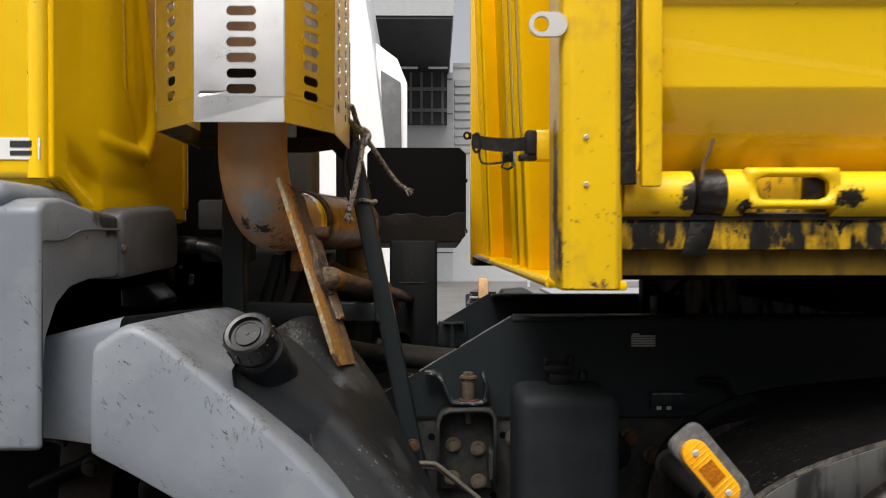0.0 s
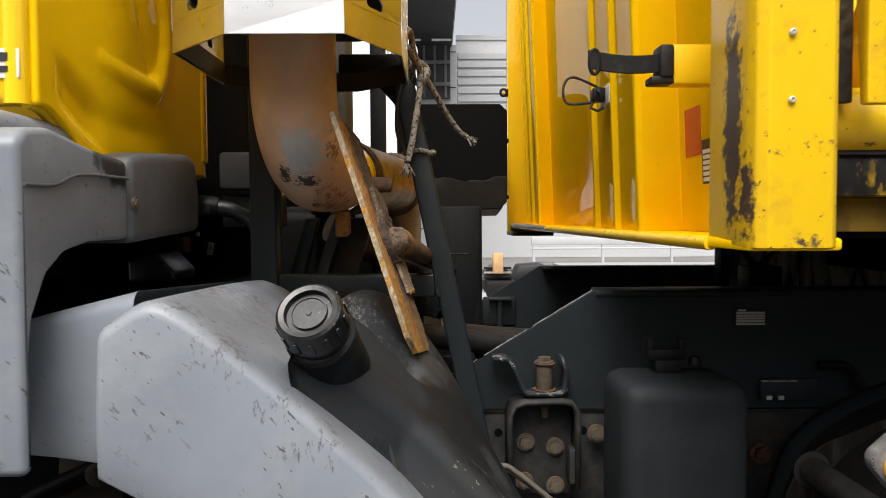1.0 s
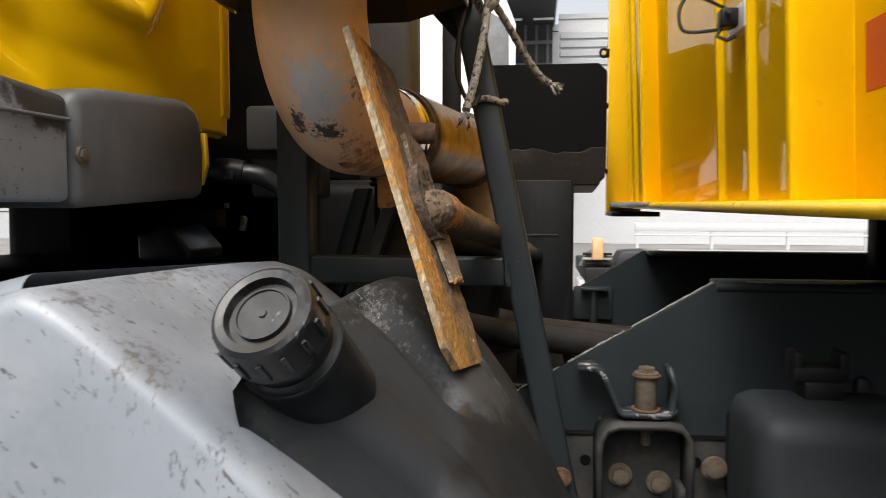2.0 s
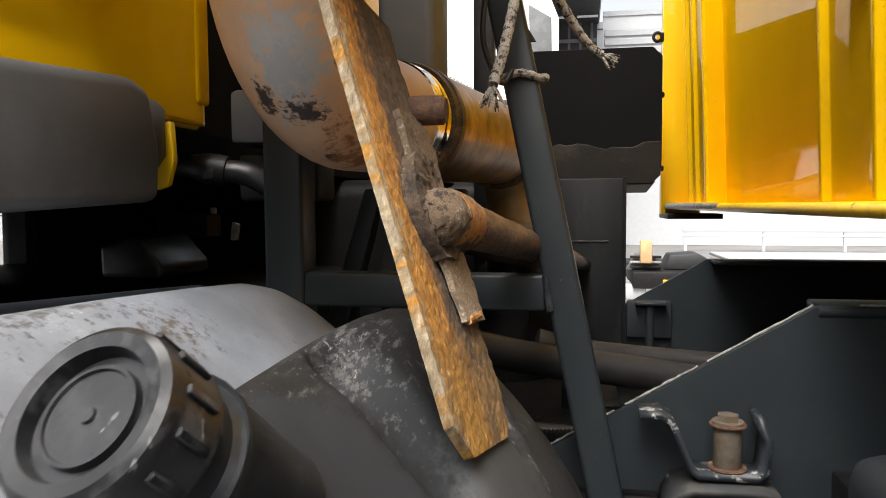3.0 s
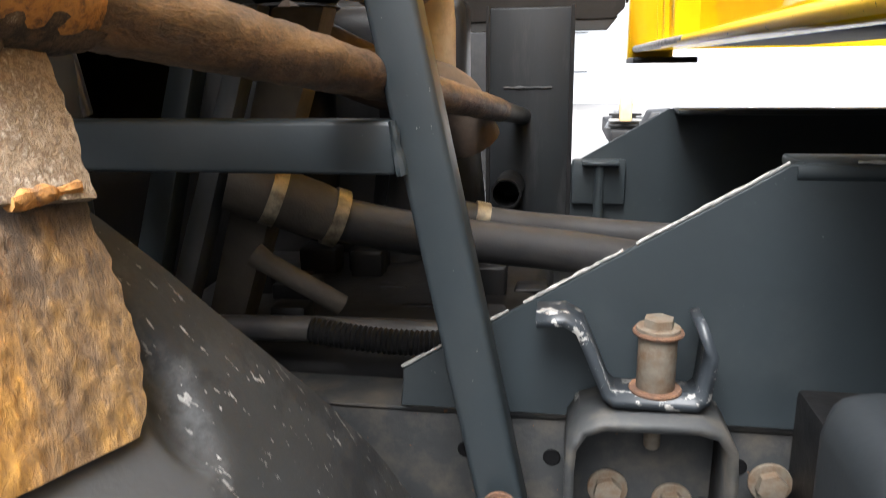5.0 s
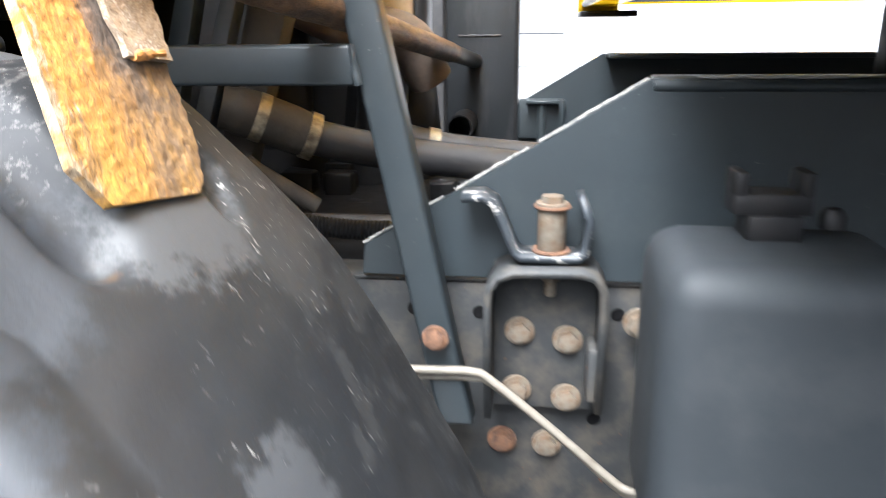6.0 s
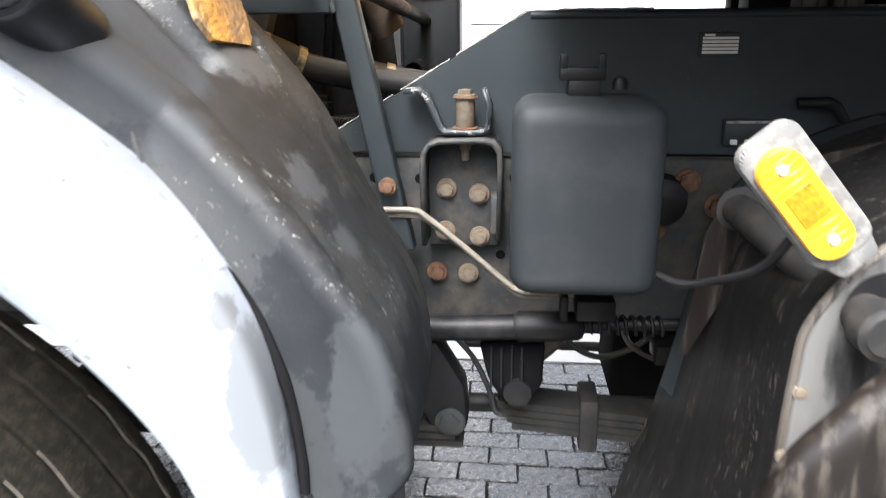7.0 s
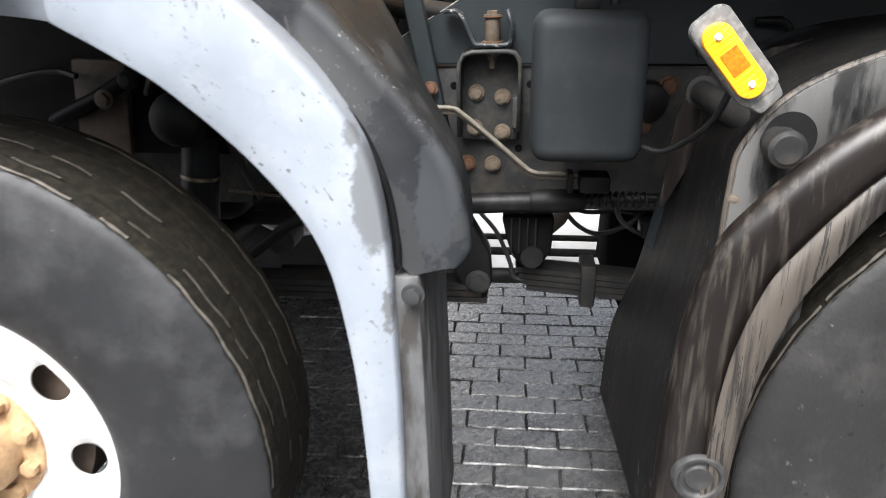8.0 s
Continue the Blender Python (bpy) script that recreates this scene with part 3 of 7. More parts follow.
def prism(poly, a0, a1, axis="y", bevel=0.0, seg=2, bm=None):
    """A polygon drawn in the two other axes, drawn out along axis from a0 to a1."""
    bm = bm or bmesh.new()

    def at(p, a):
        return {"x": (a, p[0], p[1]), "y": (p[0], a, p[1]), "z": (p[0], p[1], a)}[axis]
    lo = [bm.verts.new(at(p, a0)) for p in poly]
    hi = [bm.verts.new(at(p, a1)) for p in poly]
    n = len(poly)
    fs = [bm.faces.new(lo), bm.faces.new(hi[::-1])]
    fs += [bm.faces.new((lo[i], hi[i], hi[(i + 1) % n], lo[(i + 1) % n])) for i in range(n)]
    bmesh.ops.recalc_face_normals(bm, faces=fs)
    if bevel:
        es = {e for f in fs for e in f.edges}
        bmesh.ops.bevel(bm, geom=list(es), offset=bevel, segments=seg, profile=0.5, affect="EDGES")
    return bm


def spline(pts, n):
    """n points along a smooth curve through pts, evenly in parameter."""
    P = [Vector(p) for p in pts]
    P = [2 * P[0] - P[1]] + P + [2 * P[-1] - P[-2]]
    out = []
    for i in range(n):
        u = i / (n - 1) * (len(P) - 3)
        k = min(int(u), len(P) - 4)
        f = u - k
        a, b, c, d = P[k:k + 4]
        out.append(0.5 * (2 * b + (c - a) * f + (2 * a - 5 * b + 4 * c - d) * f ** 2 + (3 * b - a - 3 * c + d) * f ** 3))
    return out


def tube(path, r, seg=14, bm=None, caps=True, squash=1.0):
    """A round tube along the points of path; r is a radius, or one for each point."""
    bm = bm or bmesh.new()
    P = [Vector(p) for p in path]
    R = r if isinstance(r, (list, tuple)) else [r] * len(P)
    rings, side = [], None
    for i, p in enumerate(P):
        d = (P[min(i + 1, len(P) - 1)] - P[max(i - 1, 0)]).normalized()
        if side is None:
            side = d.orthogonal().normalized()
        side = (side - d * side.dot(d)).normalized()
        up = d.cross(side)
        rings.append([bm.verts.new(p + R[i] * (math.cos(2 * math.pi * j / seg) * side + squash * math.sin(2 * math.pi * j / seg) * up)) for j in range(seg)])
    for a, b in zip(rings, rings[1:]):
        for j in range(seg):
            bm.faces.new((a[j], a[(j + 1) % seg], b[(j + 1) % seg], b[j]))
    if caps:
        bm.faces.new(rings[0][::-1]), bm.faces.new(rings[-1])
    return bm


def lathe(profile, seg=32, bm=None, close=False):
    """Turns (radius, height) pairs round the z axis."""
    bm = bm or bmesh.new()
    rings = []
    for r, h in profile:
        rings.append([bm.verts.new((r * math.cos(2 * math.pi * j / seg), r * math.sin(2 * math.pi * j / seg), h)) for j in range(seg)] if r > 1e-6 else [bm.verts.new((0, 0, h))])
    pairs = list(zip(rings, rings[1:])) + ([(rings[-1], rings[0])] if close else [])
    for a, b in pairs:
        for j in range(seg):
            k = (j + 1) % seg
            if len(a) == 1 and len(b) == 1:
                continue
            if len(a) == 1:
                bm.faces.new((a[0], b[k], b[j]))
            elif len(b) == 1:
                bm.faces.new((a[j], a[k], b[0]))
            else:
                bm.faces.new((a[j], a[k], b[k], b[j]))
    return bm


def loft(rows, bm=None, closed=False):
    """Skins rows of points, all of one length."""
    bm = bm or bmesh.new()
    V = [[bm.verts.new(p) for p in row] for row in rows]
    n = len(V[0])
    for a, b in zip(V, V[1:]):
        for j in range(n if closed else n - 1):
            k = (j + 1) % n
            bm.faces.new((a[j], b[j], b[k], a[k]))
    if closed:
        bm.faces.new(V[0]), bm.faces.new(V[-1][::-1])
    return bm


def toward(at, axis, roll=0.0):
    """The pose at a place with z along axis."""
    return Matrix.Translation(at) @ Vector(axis).to_track_quat("Z", "Y").to_matrix().to_4x4() @ Matrix.Rotation(roll, 4, "Z")


def hex_head(r, h):
    bm = lathe([(0, h), (r * 0.55, h), (r * 0.98, h * 0.92), (r, 0)], seg=6)
    lathe([(r * 0.3, 0.003), (r * 1.35, 0.003), (r * 1.4, 0.0024), (r * 1.4, -0.001), (0, -0.001)], seg=20, bm=bm)
    return bm


HEX = {}


def bolt(at, axis, r, h, mat, parent, name="bolt", roll=0.3):
    key = (round(r, 4), round(h, 4), mat.name)
    if key not in HEX:
        bm = hex_head(r, h)
        HEX[key] = bpy.data.meshes.new("bolt")
        bmesh.ops.recalc_face_normals(bm, faces=bm.faces)
        bm.to_mesh(HEX[key])
        bm.free()
    return put(name, HEX[key], mat, parent, m=toward(at, axis, roll))


def stadium(w, h, n=24):
    r = h / 2
    out = []
    for j in range(n):
        a = 2 * math.pi * (j + 0.5) / n
        out.append((math.cos(a) * r + (w / 2 - r) * (1 if math.cos(a) > 0 else -1), math.sin(a) * r))
    return out


def holed_cell(bm, cx, cy, w, h, hole, place):
    """A rectangle w x h round (cx, cy) with a hole, skinned by a ring of faces; place maps (u, v) to space."""
    outer = []
    for hx, hy in hole:
        s = max(abs(hx) / (w / 2), abs(hy) / (h / 2))
        outer.append((hx / s, hy / s))
    corners = [(w / 2, h / 2), (-w / 2, h / 2), (-w / 2, -h / 2), (w / 2, -h / 2)]
    for c in corners:
        k = min(range(len(outer)), key=lambda i: (outer[i][0] - c[0]) ** 2 + (outer[i][1] - c[1]) ** 2)
        outer[k] = c
    O = [bm.verts.new(place(cx + a, cy + b)) for a, b in outer]
    I = [bm.verts.new(place(cx + a, cy + b)) for a, b in hole]
    n = len(hole)
    for i in range(n):
        bm.faces.new((O[i], O[(i + 1) % n], I[(i + 1) % n], I[i]))


def solid(ob, t, offset=0.0):
    md = ob.modifiers.new("thickness", "SOLIDIFY")
    md.thickness, md.offset = t, offset
    return ob


def rough_up(bm, amp, scale, seed=0.0):
    bm.normal_update()
    for v in bm.verts:
        v.co += v.normal * amp * noise.noise(v.co * scale + Vector((seed, 0, 0)))
    return bm

# ---- ground ----
ground_bm = bmesh.new()
gv = [ground_bm.verts.new((x, y, GZ - 0.012)) for x, y in ((-900, -900), (900, -900), (900, 1400), (-900, 1400))]
ground_bm.faces.new(gv)
ground = part("ground", ground_bm, M_GROUND)
tagged(ground, "grey paved yard with worn brick paving", "ground", kind="structure")

# ---- the tipper lorry ----
truck = thing("tipper_truck", (0.3, 2.4, GZ), "yellow tipper lorry with grey mudguards and worn chassis on brick paving", "truck")
Y = Vector((0, 1, 0))

# chassis rails and the subframe above them
SUB = [(-0.174, 1.195), (-0.170, 1.238), (0.195, 1.457), (5.2, 1.457), (5.2, 1.195)]


def rail(name, y0, inward, poly, flange, mat, label):
    """A channel section: a web with a top and a bottom flange that point inward."""
    t = 0.008 * inward
    bm = prism(poly, y0, y0 + t, bevel=0.0015, seg=1)
    return part(name, bm, mat, truck, label)


for y0, inward in ((1.970, 1), (2.840, -1)):
    rail("subframe_rail", y0, inward, SUB, 0.07, M_SLATE, "dark slate painted subframe rail with a sloping end")
    a, b = sorted((y0 + 0.002 * inward, y0 + 0.075 * inward))
    part("subframe_flange", box(0.205, 5.2, a, b, 1.448, 1.4585, 0.003), M_SLATE, truck)
    a, b = sorted((y0 + 0.012 * inward, y0 + 0.02 * inward))
    part("chassis_rail", box(-1.9, 5.2, a, b, 0.83, 1.188, 0.003), M_RAIL, truck, "dusty dark chassis rail with rust spots")
    a, b = sorted((y0 + 0.012 * inward, y0 + 0.085 * inward))
    for z in (0.826, 1.180):
        part("rail_flange", box(-1.9, 5.2, a, b, z, z + 0.009, 0.003), M_RAIL, truck)
# paint worn off along the sloping edge
for (xa, za), (xb, zb) in (((-0.172, 1.239), (-0.06, 1.306)), ((-0.045, 1.315), (0.05, 1.372)), ((0.062, 1.379), (0.193, 1.4575)), ((0.25, 1.4592), (0.42, 1.4592))):
    part("worn_edge", rough_up(tube([(xa + (xb - xa) * i / 24, 1.9715, za + (zb - za) * i / 24 + 0.0004) for i in range(25)], 0.0017, 8), 0.0016, 160), M_WORNEDGE, truck)
# rounded upper bend of the near subframe rail
part("rail_bend", tube([(0.20, 1.976, 1.449), (5.2, 1.976, 1.449)], 0.009, 10), M_SLATE, truck)
for x in (-0.4, 0.9, 2.2):
    part("cross_member", box(x, x + 0.09, 1.99, 2.82, 0.88, 1.06, 0.012), M_DARK, truck)

# holes, drawn as flat black discs for their dark inside, and bolts along the rail
for x, z in ((-0.013, 1.141), (-0.105, 1.143), (0.150, 0.985), (0.175, 1.145)):
    part("rail_hole", lathe([(0, 0.0), (0.0085, 0.0), (0.0095, -0.001)], 16), M_MATTBLACK, truck, m=toward((x, 1.9795, z), (0, -1, 0)))
for x, y, z, r, mat in ((-0.058, 1.868, 1.149, 0.012, M_RUSTBOLT), (0.021, 1.976, 0.947, 0.015, M_RUSTBOLT), (0.085, 1.976, 0.945, 0.015, M_BOLT),
                        (0.200, 1.955, 1.145, 0.015, M_BOLT), (0.501, 1.95, 1.148, 0.017, M_RUSTBOLT),
                        (0.56, 1.95, 1.10, 0.017, M_RUSTBOLT), (0.45, 1.955, 1.05, 0.014, M_RUSTBOLT)):
    bolt((x, y, z), (0, -1, 0), r, 0.014, mat, truck)

# type plate on the subframe
plate = part("type_plate", box(0.503, 0.578, 1.966, 1.969, 1.375, 1.417, 0.001, 1), M_LABEL_B, truck, "small worn black and silver type plate")
for i in range(5):
    part("plate_line", box(0.509, 0.572, 1.9645, 1.966, 1.380 + 0.0062 * i, 1.3845 + 0.0062 * i), M_LABEL_W, plate)
part("plate_mark", box(0.512, 0.530, 1.9645, 1.966, 1.4105, 1.4145), M_LABEL_W, plate)

# mounting bracket of the body: cup, saddle, sleeve and bolts
cup = part("mounting_cup", loft([[(x, y, z) for x, z in prof] for y in (1.885, 1.967) for prof in
           ([(0.006, 1.03), (0.004, 1.18), (0.006, 1.205), (0.016, 1.222), (0.035, 1.229), (0.118, 1.231), (0.136, 1.226), (0.147, 1.21), (0.149, 1.18), (0.147, 1.045)],)]), M_RAIL, truck, "dusty pressed steel mounting cup with bolts")
solid(cup, 0.009)
part("cup_back", box(0.008, 0.146, 1.955, 1.967, 1.012, 1.225, 0.004), M_RAIL, cup)
part("cup_strip", box(0.132, 0.150, 1.905, 1.956, 1.05, 1.125, 0.004), M_RAIL, cup)
for x, z in ((0.044, 1.128), (0.108, 1.118), (0.041, 1.042), (0.109, 1.032)):
    bolt((x, 1.952, z), (0, -1, 0), 0.0145, 0.013, M_BOLT, cup)
saddle_path = [(-0.030, 1.318), (-0.004, 1.320), (0.010, 1.312), (0.036, 1.250), (0.044, 1.243), (0.116, 1.243), (0.124, 1.250), (0.128, 1.292), (0.116, 1.322)]
saddle = part("saddle_bracket", loft([[(x, y, z) for x, z in saddle_path] for y in (1.905, 1.955)]), M_SLATE_WORN, truck, "bent steel saddle bracket in worn slate paint")
solid(saddle, 0.009)
sleeve = part("spacer_sleeve", lathe([(0.0, 0.056), (0.0175, 0.056), (0.0178, 0.05), (0.0178, 0.003), (0.016, 0.0), (0, 0)], 24), M_BOLT, truck, "pale zinc spacer sleeve", m=Matrix.Translation((0.082, 1.93, 1.248)))
part("washer", lathe([(0.0, 0.004), (0.0225, 0.004), (0.0235, 0.002), (0.0225, 0), (0, 0)], 24), M_RUSTBOLT, sleeve, "rusty washer", m=Matrix.Translation((0.082, 1.93, 1.304)))
part("washer", lathe([(0.0, 0.004), (0.0235, 0.004), (0.0245, 0.002), (0.0235, 0), (0, 0)], 24), M_RUSTBOLT, sleeve, "rusty washer", m=Matrix.Translation((0.082, 1.93, 1.2475)))
bolt((0.082, 1.93, 1.3085), (0, 0, 1), 0.0145, 0.012, M_BOLT, sleeve)
bolt((0.082, 1.93, 1.222), (0, 0, -1), 0.0125, 0.014, M_BOLT, sleeve, "nut")
part("bolt_end", lathe([(0.008, 0), (0.008, 0.022), (0.006, 0.025), (0, 0.025)], 14), M_BOLT, sleeve, m=toward((0.082, 1.93, 1.213), (0, 0, -1)))

# rectangular support frame behind the cab
def post(name, x0, x1, z0, z1, w, y0, y1, mat, label=""):
    """A rectangular tube from (x0, z0) up to (x1, z1)."""
    poly = [(x0 - w / 2, z0), (x0 + w / 2, z0), (x1 + w / 2, z1), (x1 - w / 2, z1)]
    return part(name, prism(poly, y0, y1, bevel=0.006, seg=3), mat, truck, label)


post("slanted_post", -0.0605 - 0.2055 * (1.02 - 1.149), -0.0605 - 0.2055 * (1.95 - 1.149), 1.02, 1.95, 0.045, 1.880, 1.920, M_SLATE, "slanted slate grey steel post")
post("upright_post", -0.50, -0.505, 0.90, 2.02, 0.056, 1.875, 1.93, M_SLATE, "upright slate grey steel post")
part("frame_rail", box(-0.475, -0.150, 1.876, 1.908, 1.456, 1.503, 0.005, 3), M_SLATE, truck, "slate grey square steel rail")
part("weld_bead", rough_up(tube([(-0.152 + 0.008 * i / 9, 1.874, 1.458 + 0.045 * (1 - i / 9)) for i in range(10)], 0.0045, 8), 0.003, 90), M_SLATE, truck)
part("upper_bracket", box(-0.344, -0.205, 1.86, 1.92, 1.903, 1.95, 0.005), M_DARK, truck)
part("gusset", prism([(-0.245, 1.93), (-0.165, 1.80), (-0.185, 1.80), (-0.275, 1.90)], 1.89, 1.90), M_DARK, truck)
part("rear_upright", box(-0.345, -0.300, 2.58, 2.63, 1.2, 2.35, 0.005), M_DARK, truck)

part("sensor_cable", tube(spline([(-0.215, 1.875, 1.90), (-0.225, 1.86, 1.85), (-0.226, 1.85, 1.79), (-0.206, 1.86, 1.744), (-0.192, 1.872, 1.76)], 30), 0.0035, 8), M_HOSE, truck, "thin black sensor cable")

# square column with pipe stubs
col = part("square_column", box(-0.172, 0.0, 2.83, 2.99, 0.95, 1.658, 0.004), M_COLUMN, truck, "oily dark square steel column")
part("column_edge", box(-0.176, -0.168, 2.822, 2.834, 0.95, 1.662, 0.001, 1), M_DARK, col)
part("column_edge", box(-0.006, 0.003, 2.822, 2.834, 0.95, 1.662, 0.001, 1), M_DARK, col)
part("weld_seam", rough_up(tube([(-0.14 + 0.1 * i / 14, 2.829, 1.500) for i in range(15)], 0.0022, 8), 0.003, 70), M_RAIL, col)
stub = bmesh.new()
lathe([(0.026, 0.13), (0.030, 0.13), (0.030, 0.0), (0.026, 0.0)], 28, bm=stub, close=True)
part("open_pipe_stub", stub, M_DARK, col, "open black pipe stub", m=toward((-0.123, 2.83, 1.299), (0, -1, 0)))

# rusty pipe and the flat bar on its end
bar_top, bar_bot = Vector((-0.3025, 1.4583, 1.775)), Vector((-0.1775, 1.3918, 1.412))
down = (bar_bot - bar_top).normalized()
wide = Vector((math.sin(0.138), math.cos(0.138), 0.02)).normalized()
wide = (wide - down * wide.dot(down)).normalized()
thick = down.cross(wide).normalized()
Lb = (bar_bot - bar_top).length - 0.014
FACE = thick * (1 if thick.x > 0 else -1)
RP0, RP1 = Vector((-0.2065, 1.503, 1.580)), Vector((-0.098, 2.85, 1.440))
pp = [RP0.lerp(RP1, 0.015 + 0.765 * i / 140) for i in range(141)]
rusty_pipe = part("rusty_pipe", rough_up(rough_up(tube(pp, 0.0195, 32), 0.0012, 60), 0.0009, 210, 3.0), M_RUSTPIPE, truck, "long brown rusty support pipe", sharp=60)
part("pipe_end", tube([RP0.lerp(RP1, f) for f in (0.77, 0.79, 0.99)], [0.019, 0.0175, 0.0175], 24), M_COLUMN, rusty_pipe, "grey painted far end of the pipe")
part("pipe_collar", rough_up(tube([RP0.lerp(RP1, -0.0175 + 0.0465 * i / 24) for i in range(25)], [0.0215 + 0.0016 * math.sin(math.pi * min(1.0, i / 22)) - (0.003 if i == 24 else 0) for i in range(25)], 40), 0.0012, 60), M_COLLAR, truck, "orange rusted pipe collar", sharp=60)
part("crusted_pipe_end", rough_up(rough_up(tube([RP0.lerp(RP1, -0.034 + 0.020 * i / 20) + FACE * -0.004 * (1 - i / 20) for i in range(21)], [0.008 + 0.0135 * math.sin(math.pi / 2 * min(1.0, (i + 1) / 14)) for i in range(21)], 40), 0.0018, 60), 0.0026, 260, 5.0), M_FLAKE, truck, "lumpy rusted crust on the pipe's end", sharp=80)
crust = bmesh.new()
for a0, a1, f0, f1 in ((200, 335, -0.012, 0.020), (215, 320, 0.004, 0.030)):
    axis_p = (RP1 - RP0).normalized()
    side_p = axis_p.cross(Vector((0, 0, 1))).normalized()
    up_p = side_p.cross(axis_p)
    loft([[RP0.lerp(RP1, f0 + (f1 - f0) * i / 20) + (side_p * math.cos(math.radians(a0 + (a1 - a0) * j / 24)) + up_p * math.sin(math.radians(a0 + (a1 - a0) * j / 24))) * (0.0222 + 0.0022 * math.sin(math.pi * i / 20) * math.sin(math.pi * j / 24)) for j in range(25)] for i in range(21)], crust)
part("collar_crust", rough_up(crust, 0.0012, 90), M_SCALE, truck, "dark crust under the collar", sharp=80)
M_BAR = banded_rust("banded_bar_rust", bar_top, down, wide)


def slab(origin, u, v, w, outline, t, cells=(26, 8), amp=0.0012, seed=0.0, bend=0.0):
    """A thin worn plate: outline(s) gives the two edges across v at the share s along u."""
    rows = []
    nu, nv = cells
    for side in (0, 1):
        for i in range(nu + 1):
            s = i / nu
            a, b, ulen = outline(s)
            row = []
            for j in range(nv + 1):
                f = j / nv
                p = origin + u * ulen + v * (a + (b - a) * f)
                jag = amp * (0.22 if j == 0 else 1.6) * (0.9 * noise.noise(p * 45 + Vector((seed, 3, 1))) + 0.7 * noise.noise(p * 160)) if j in (0, nv) else 0
                p = p + v * jag + w * ((t / 2 if side else -t / 2) + amp * (0.25 if j == 0 else 0.6 if j == 1 else 1.0) * (0.5 * noise.noise(p * 60 + Vector((seed + 9 * side, 0, 0))) + 0.5 * noise.noise(p * 190 + Vector((seed, 9 * side, 0)))) + bend * s * s)
                row.append(p)
            rows.append(row)
    bm = bmesh.new()
    n = nu + 1
    V = [[bm.verts.new(p) for p in r] for r in rows]
    for i in range(nu):
        for j in range(nv):
            bm.faces.new((V[i][j], V[i + 1][j], V[i + 1][j + 1], V[i][j + 1]))
            bm.faces.new((V[n + i][j], V[n + i][j + 1], V[n + i + 1][j + 1], V[n + i + 1][j]))
        bm.faces.new((V[i][0], V[n + i][0], V[n + i + 1][0], V[i + 1][0]))
        bm.faces.new((V[i][nv], V[i + 1][nv], V[n + i + 1][nv], V[n + i][nv]))
    for j in range(nv):
        bm.faces.new((V[0][j], V[0][j + 1], V[n][j + 1], V[n][j]))
        bm.faces.new((V[nu][j], V[n + nu][j], V[n + nu][j + 1], V[nu][j + 1]))
    return bm


def bar_outline(s):
    foot = max(0.0, (s - 0.935) / 0.065)
    tip = max(0.0, (0.05 - s) / 0.05)
    return 0.019 * foot, 0.111 - 0.012 * foot ** 2 - 0.09 * tip + 0.0015 * math.sin(s * 31), s * Lb


def upper_plate(s):
    return 0.061 - 0.006 * s, 0.113 + 0.005 * math.sin(s * 3.1) - 0.014 * s * s - 0.02 * max(0.0, 0.12 - s) / 0.12, 0.112 + s * 0.085


def lower_plate(s):
    return 0.046 + 0.021 * s + 0.001 * math.sin(s * 23), 0.1055 + 0.002 * s, 0.190 + s * 0.095


flat_bar = part("rusty_flat_bar", slab(bar_top, down, wide, thick, bar_outline, 0.008, (260, 72), 0.0019), M_BAR, truck, "scaly orange-brown rusted flat steel bar", sharp=60)
part("weld_plate", slab(bar_top + FACE * 0.0065, down, wide, thick, upper_plate, 0.007, (90, 40), 0.0018, 4.0), M_FLAKE, flat_bar, "flaking mottled scale plate", sharp=60)
part("lower_plate", slab(bar_top + FACE * 0.0085, down, wide, thick, lower_plate, 0.005, (70, 30), 0.0014, 6.0), M_PLATE, flat_bar, "pale mottled steel plate with a bent foot", sharp=60)
part("scale_crust", slab(bar_top + FACE * 0.0095, down, wide, thick, lambda s: (0.030 + 0.022 * (2 * s - 1) ** 2, 0.090 - 0.012 * (2 * s - 1) ** 4, 0.152 + s * 0.085), 0.012, (110, 70), 0.0042, 7.0), M_SCALE, flat_bar, "lumpy dark scale round the weld", sharp=80)
part("rust_bead", rough_up(tube([bar_top + down * (0.2845 - 0.004 * i / 12) + wide * (0.071 + 0.030 * i / 12) + FACE * 0.0095 for i in range(13)], 0.0030, 10), 0.003, 160), M_COLLAR, flat_bar, "orange rust bead")
part("hook_stub", rough_up(tube([bar_top + down * 0.099 + wide * 0.112 + Vector((f, 0.004, 0.002)) for f in (0.0, 0.010, 0.028, 0.031)], [0.0125, 0.0125, 0.0125, 0.010], 14), 0.001, 80), M_RUSTBOLT, flat_bar, "dark rusty stub")

# exhaust: upright pipe, elbow, clamp and wrapped pipe
dxy = Vector((0.1396, 0.9901, 0.0147)).normalized()
ex = [Vector((-0.3835, 1.5947, z)) for z in (2.6, 2.2, 2.0, 1.92, 1.87)]
c0 = Vector((-0.3835, 1.5947, 1.8485))
for i in range(0, 17):
    a = i / 16 * math.pi / 2
    ex.append(c0 + Vector((0, 0, -0.1493 * math.sin(a))) + dxy * 0.1493 * (1 - math.cos(a)))
e1 = ex[-1]
ex += [e1 + dxy * f for f in (0.05, 0.10)]
elbow = part("exhaust_elbow", tube(ex, 0.0705, 48), M_COPPER, truck, "thick copper-brown exhaust elbow with grey scuff")
e2 = ex[-1]
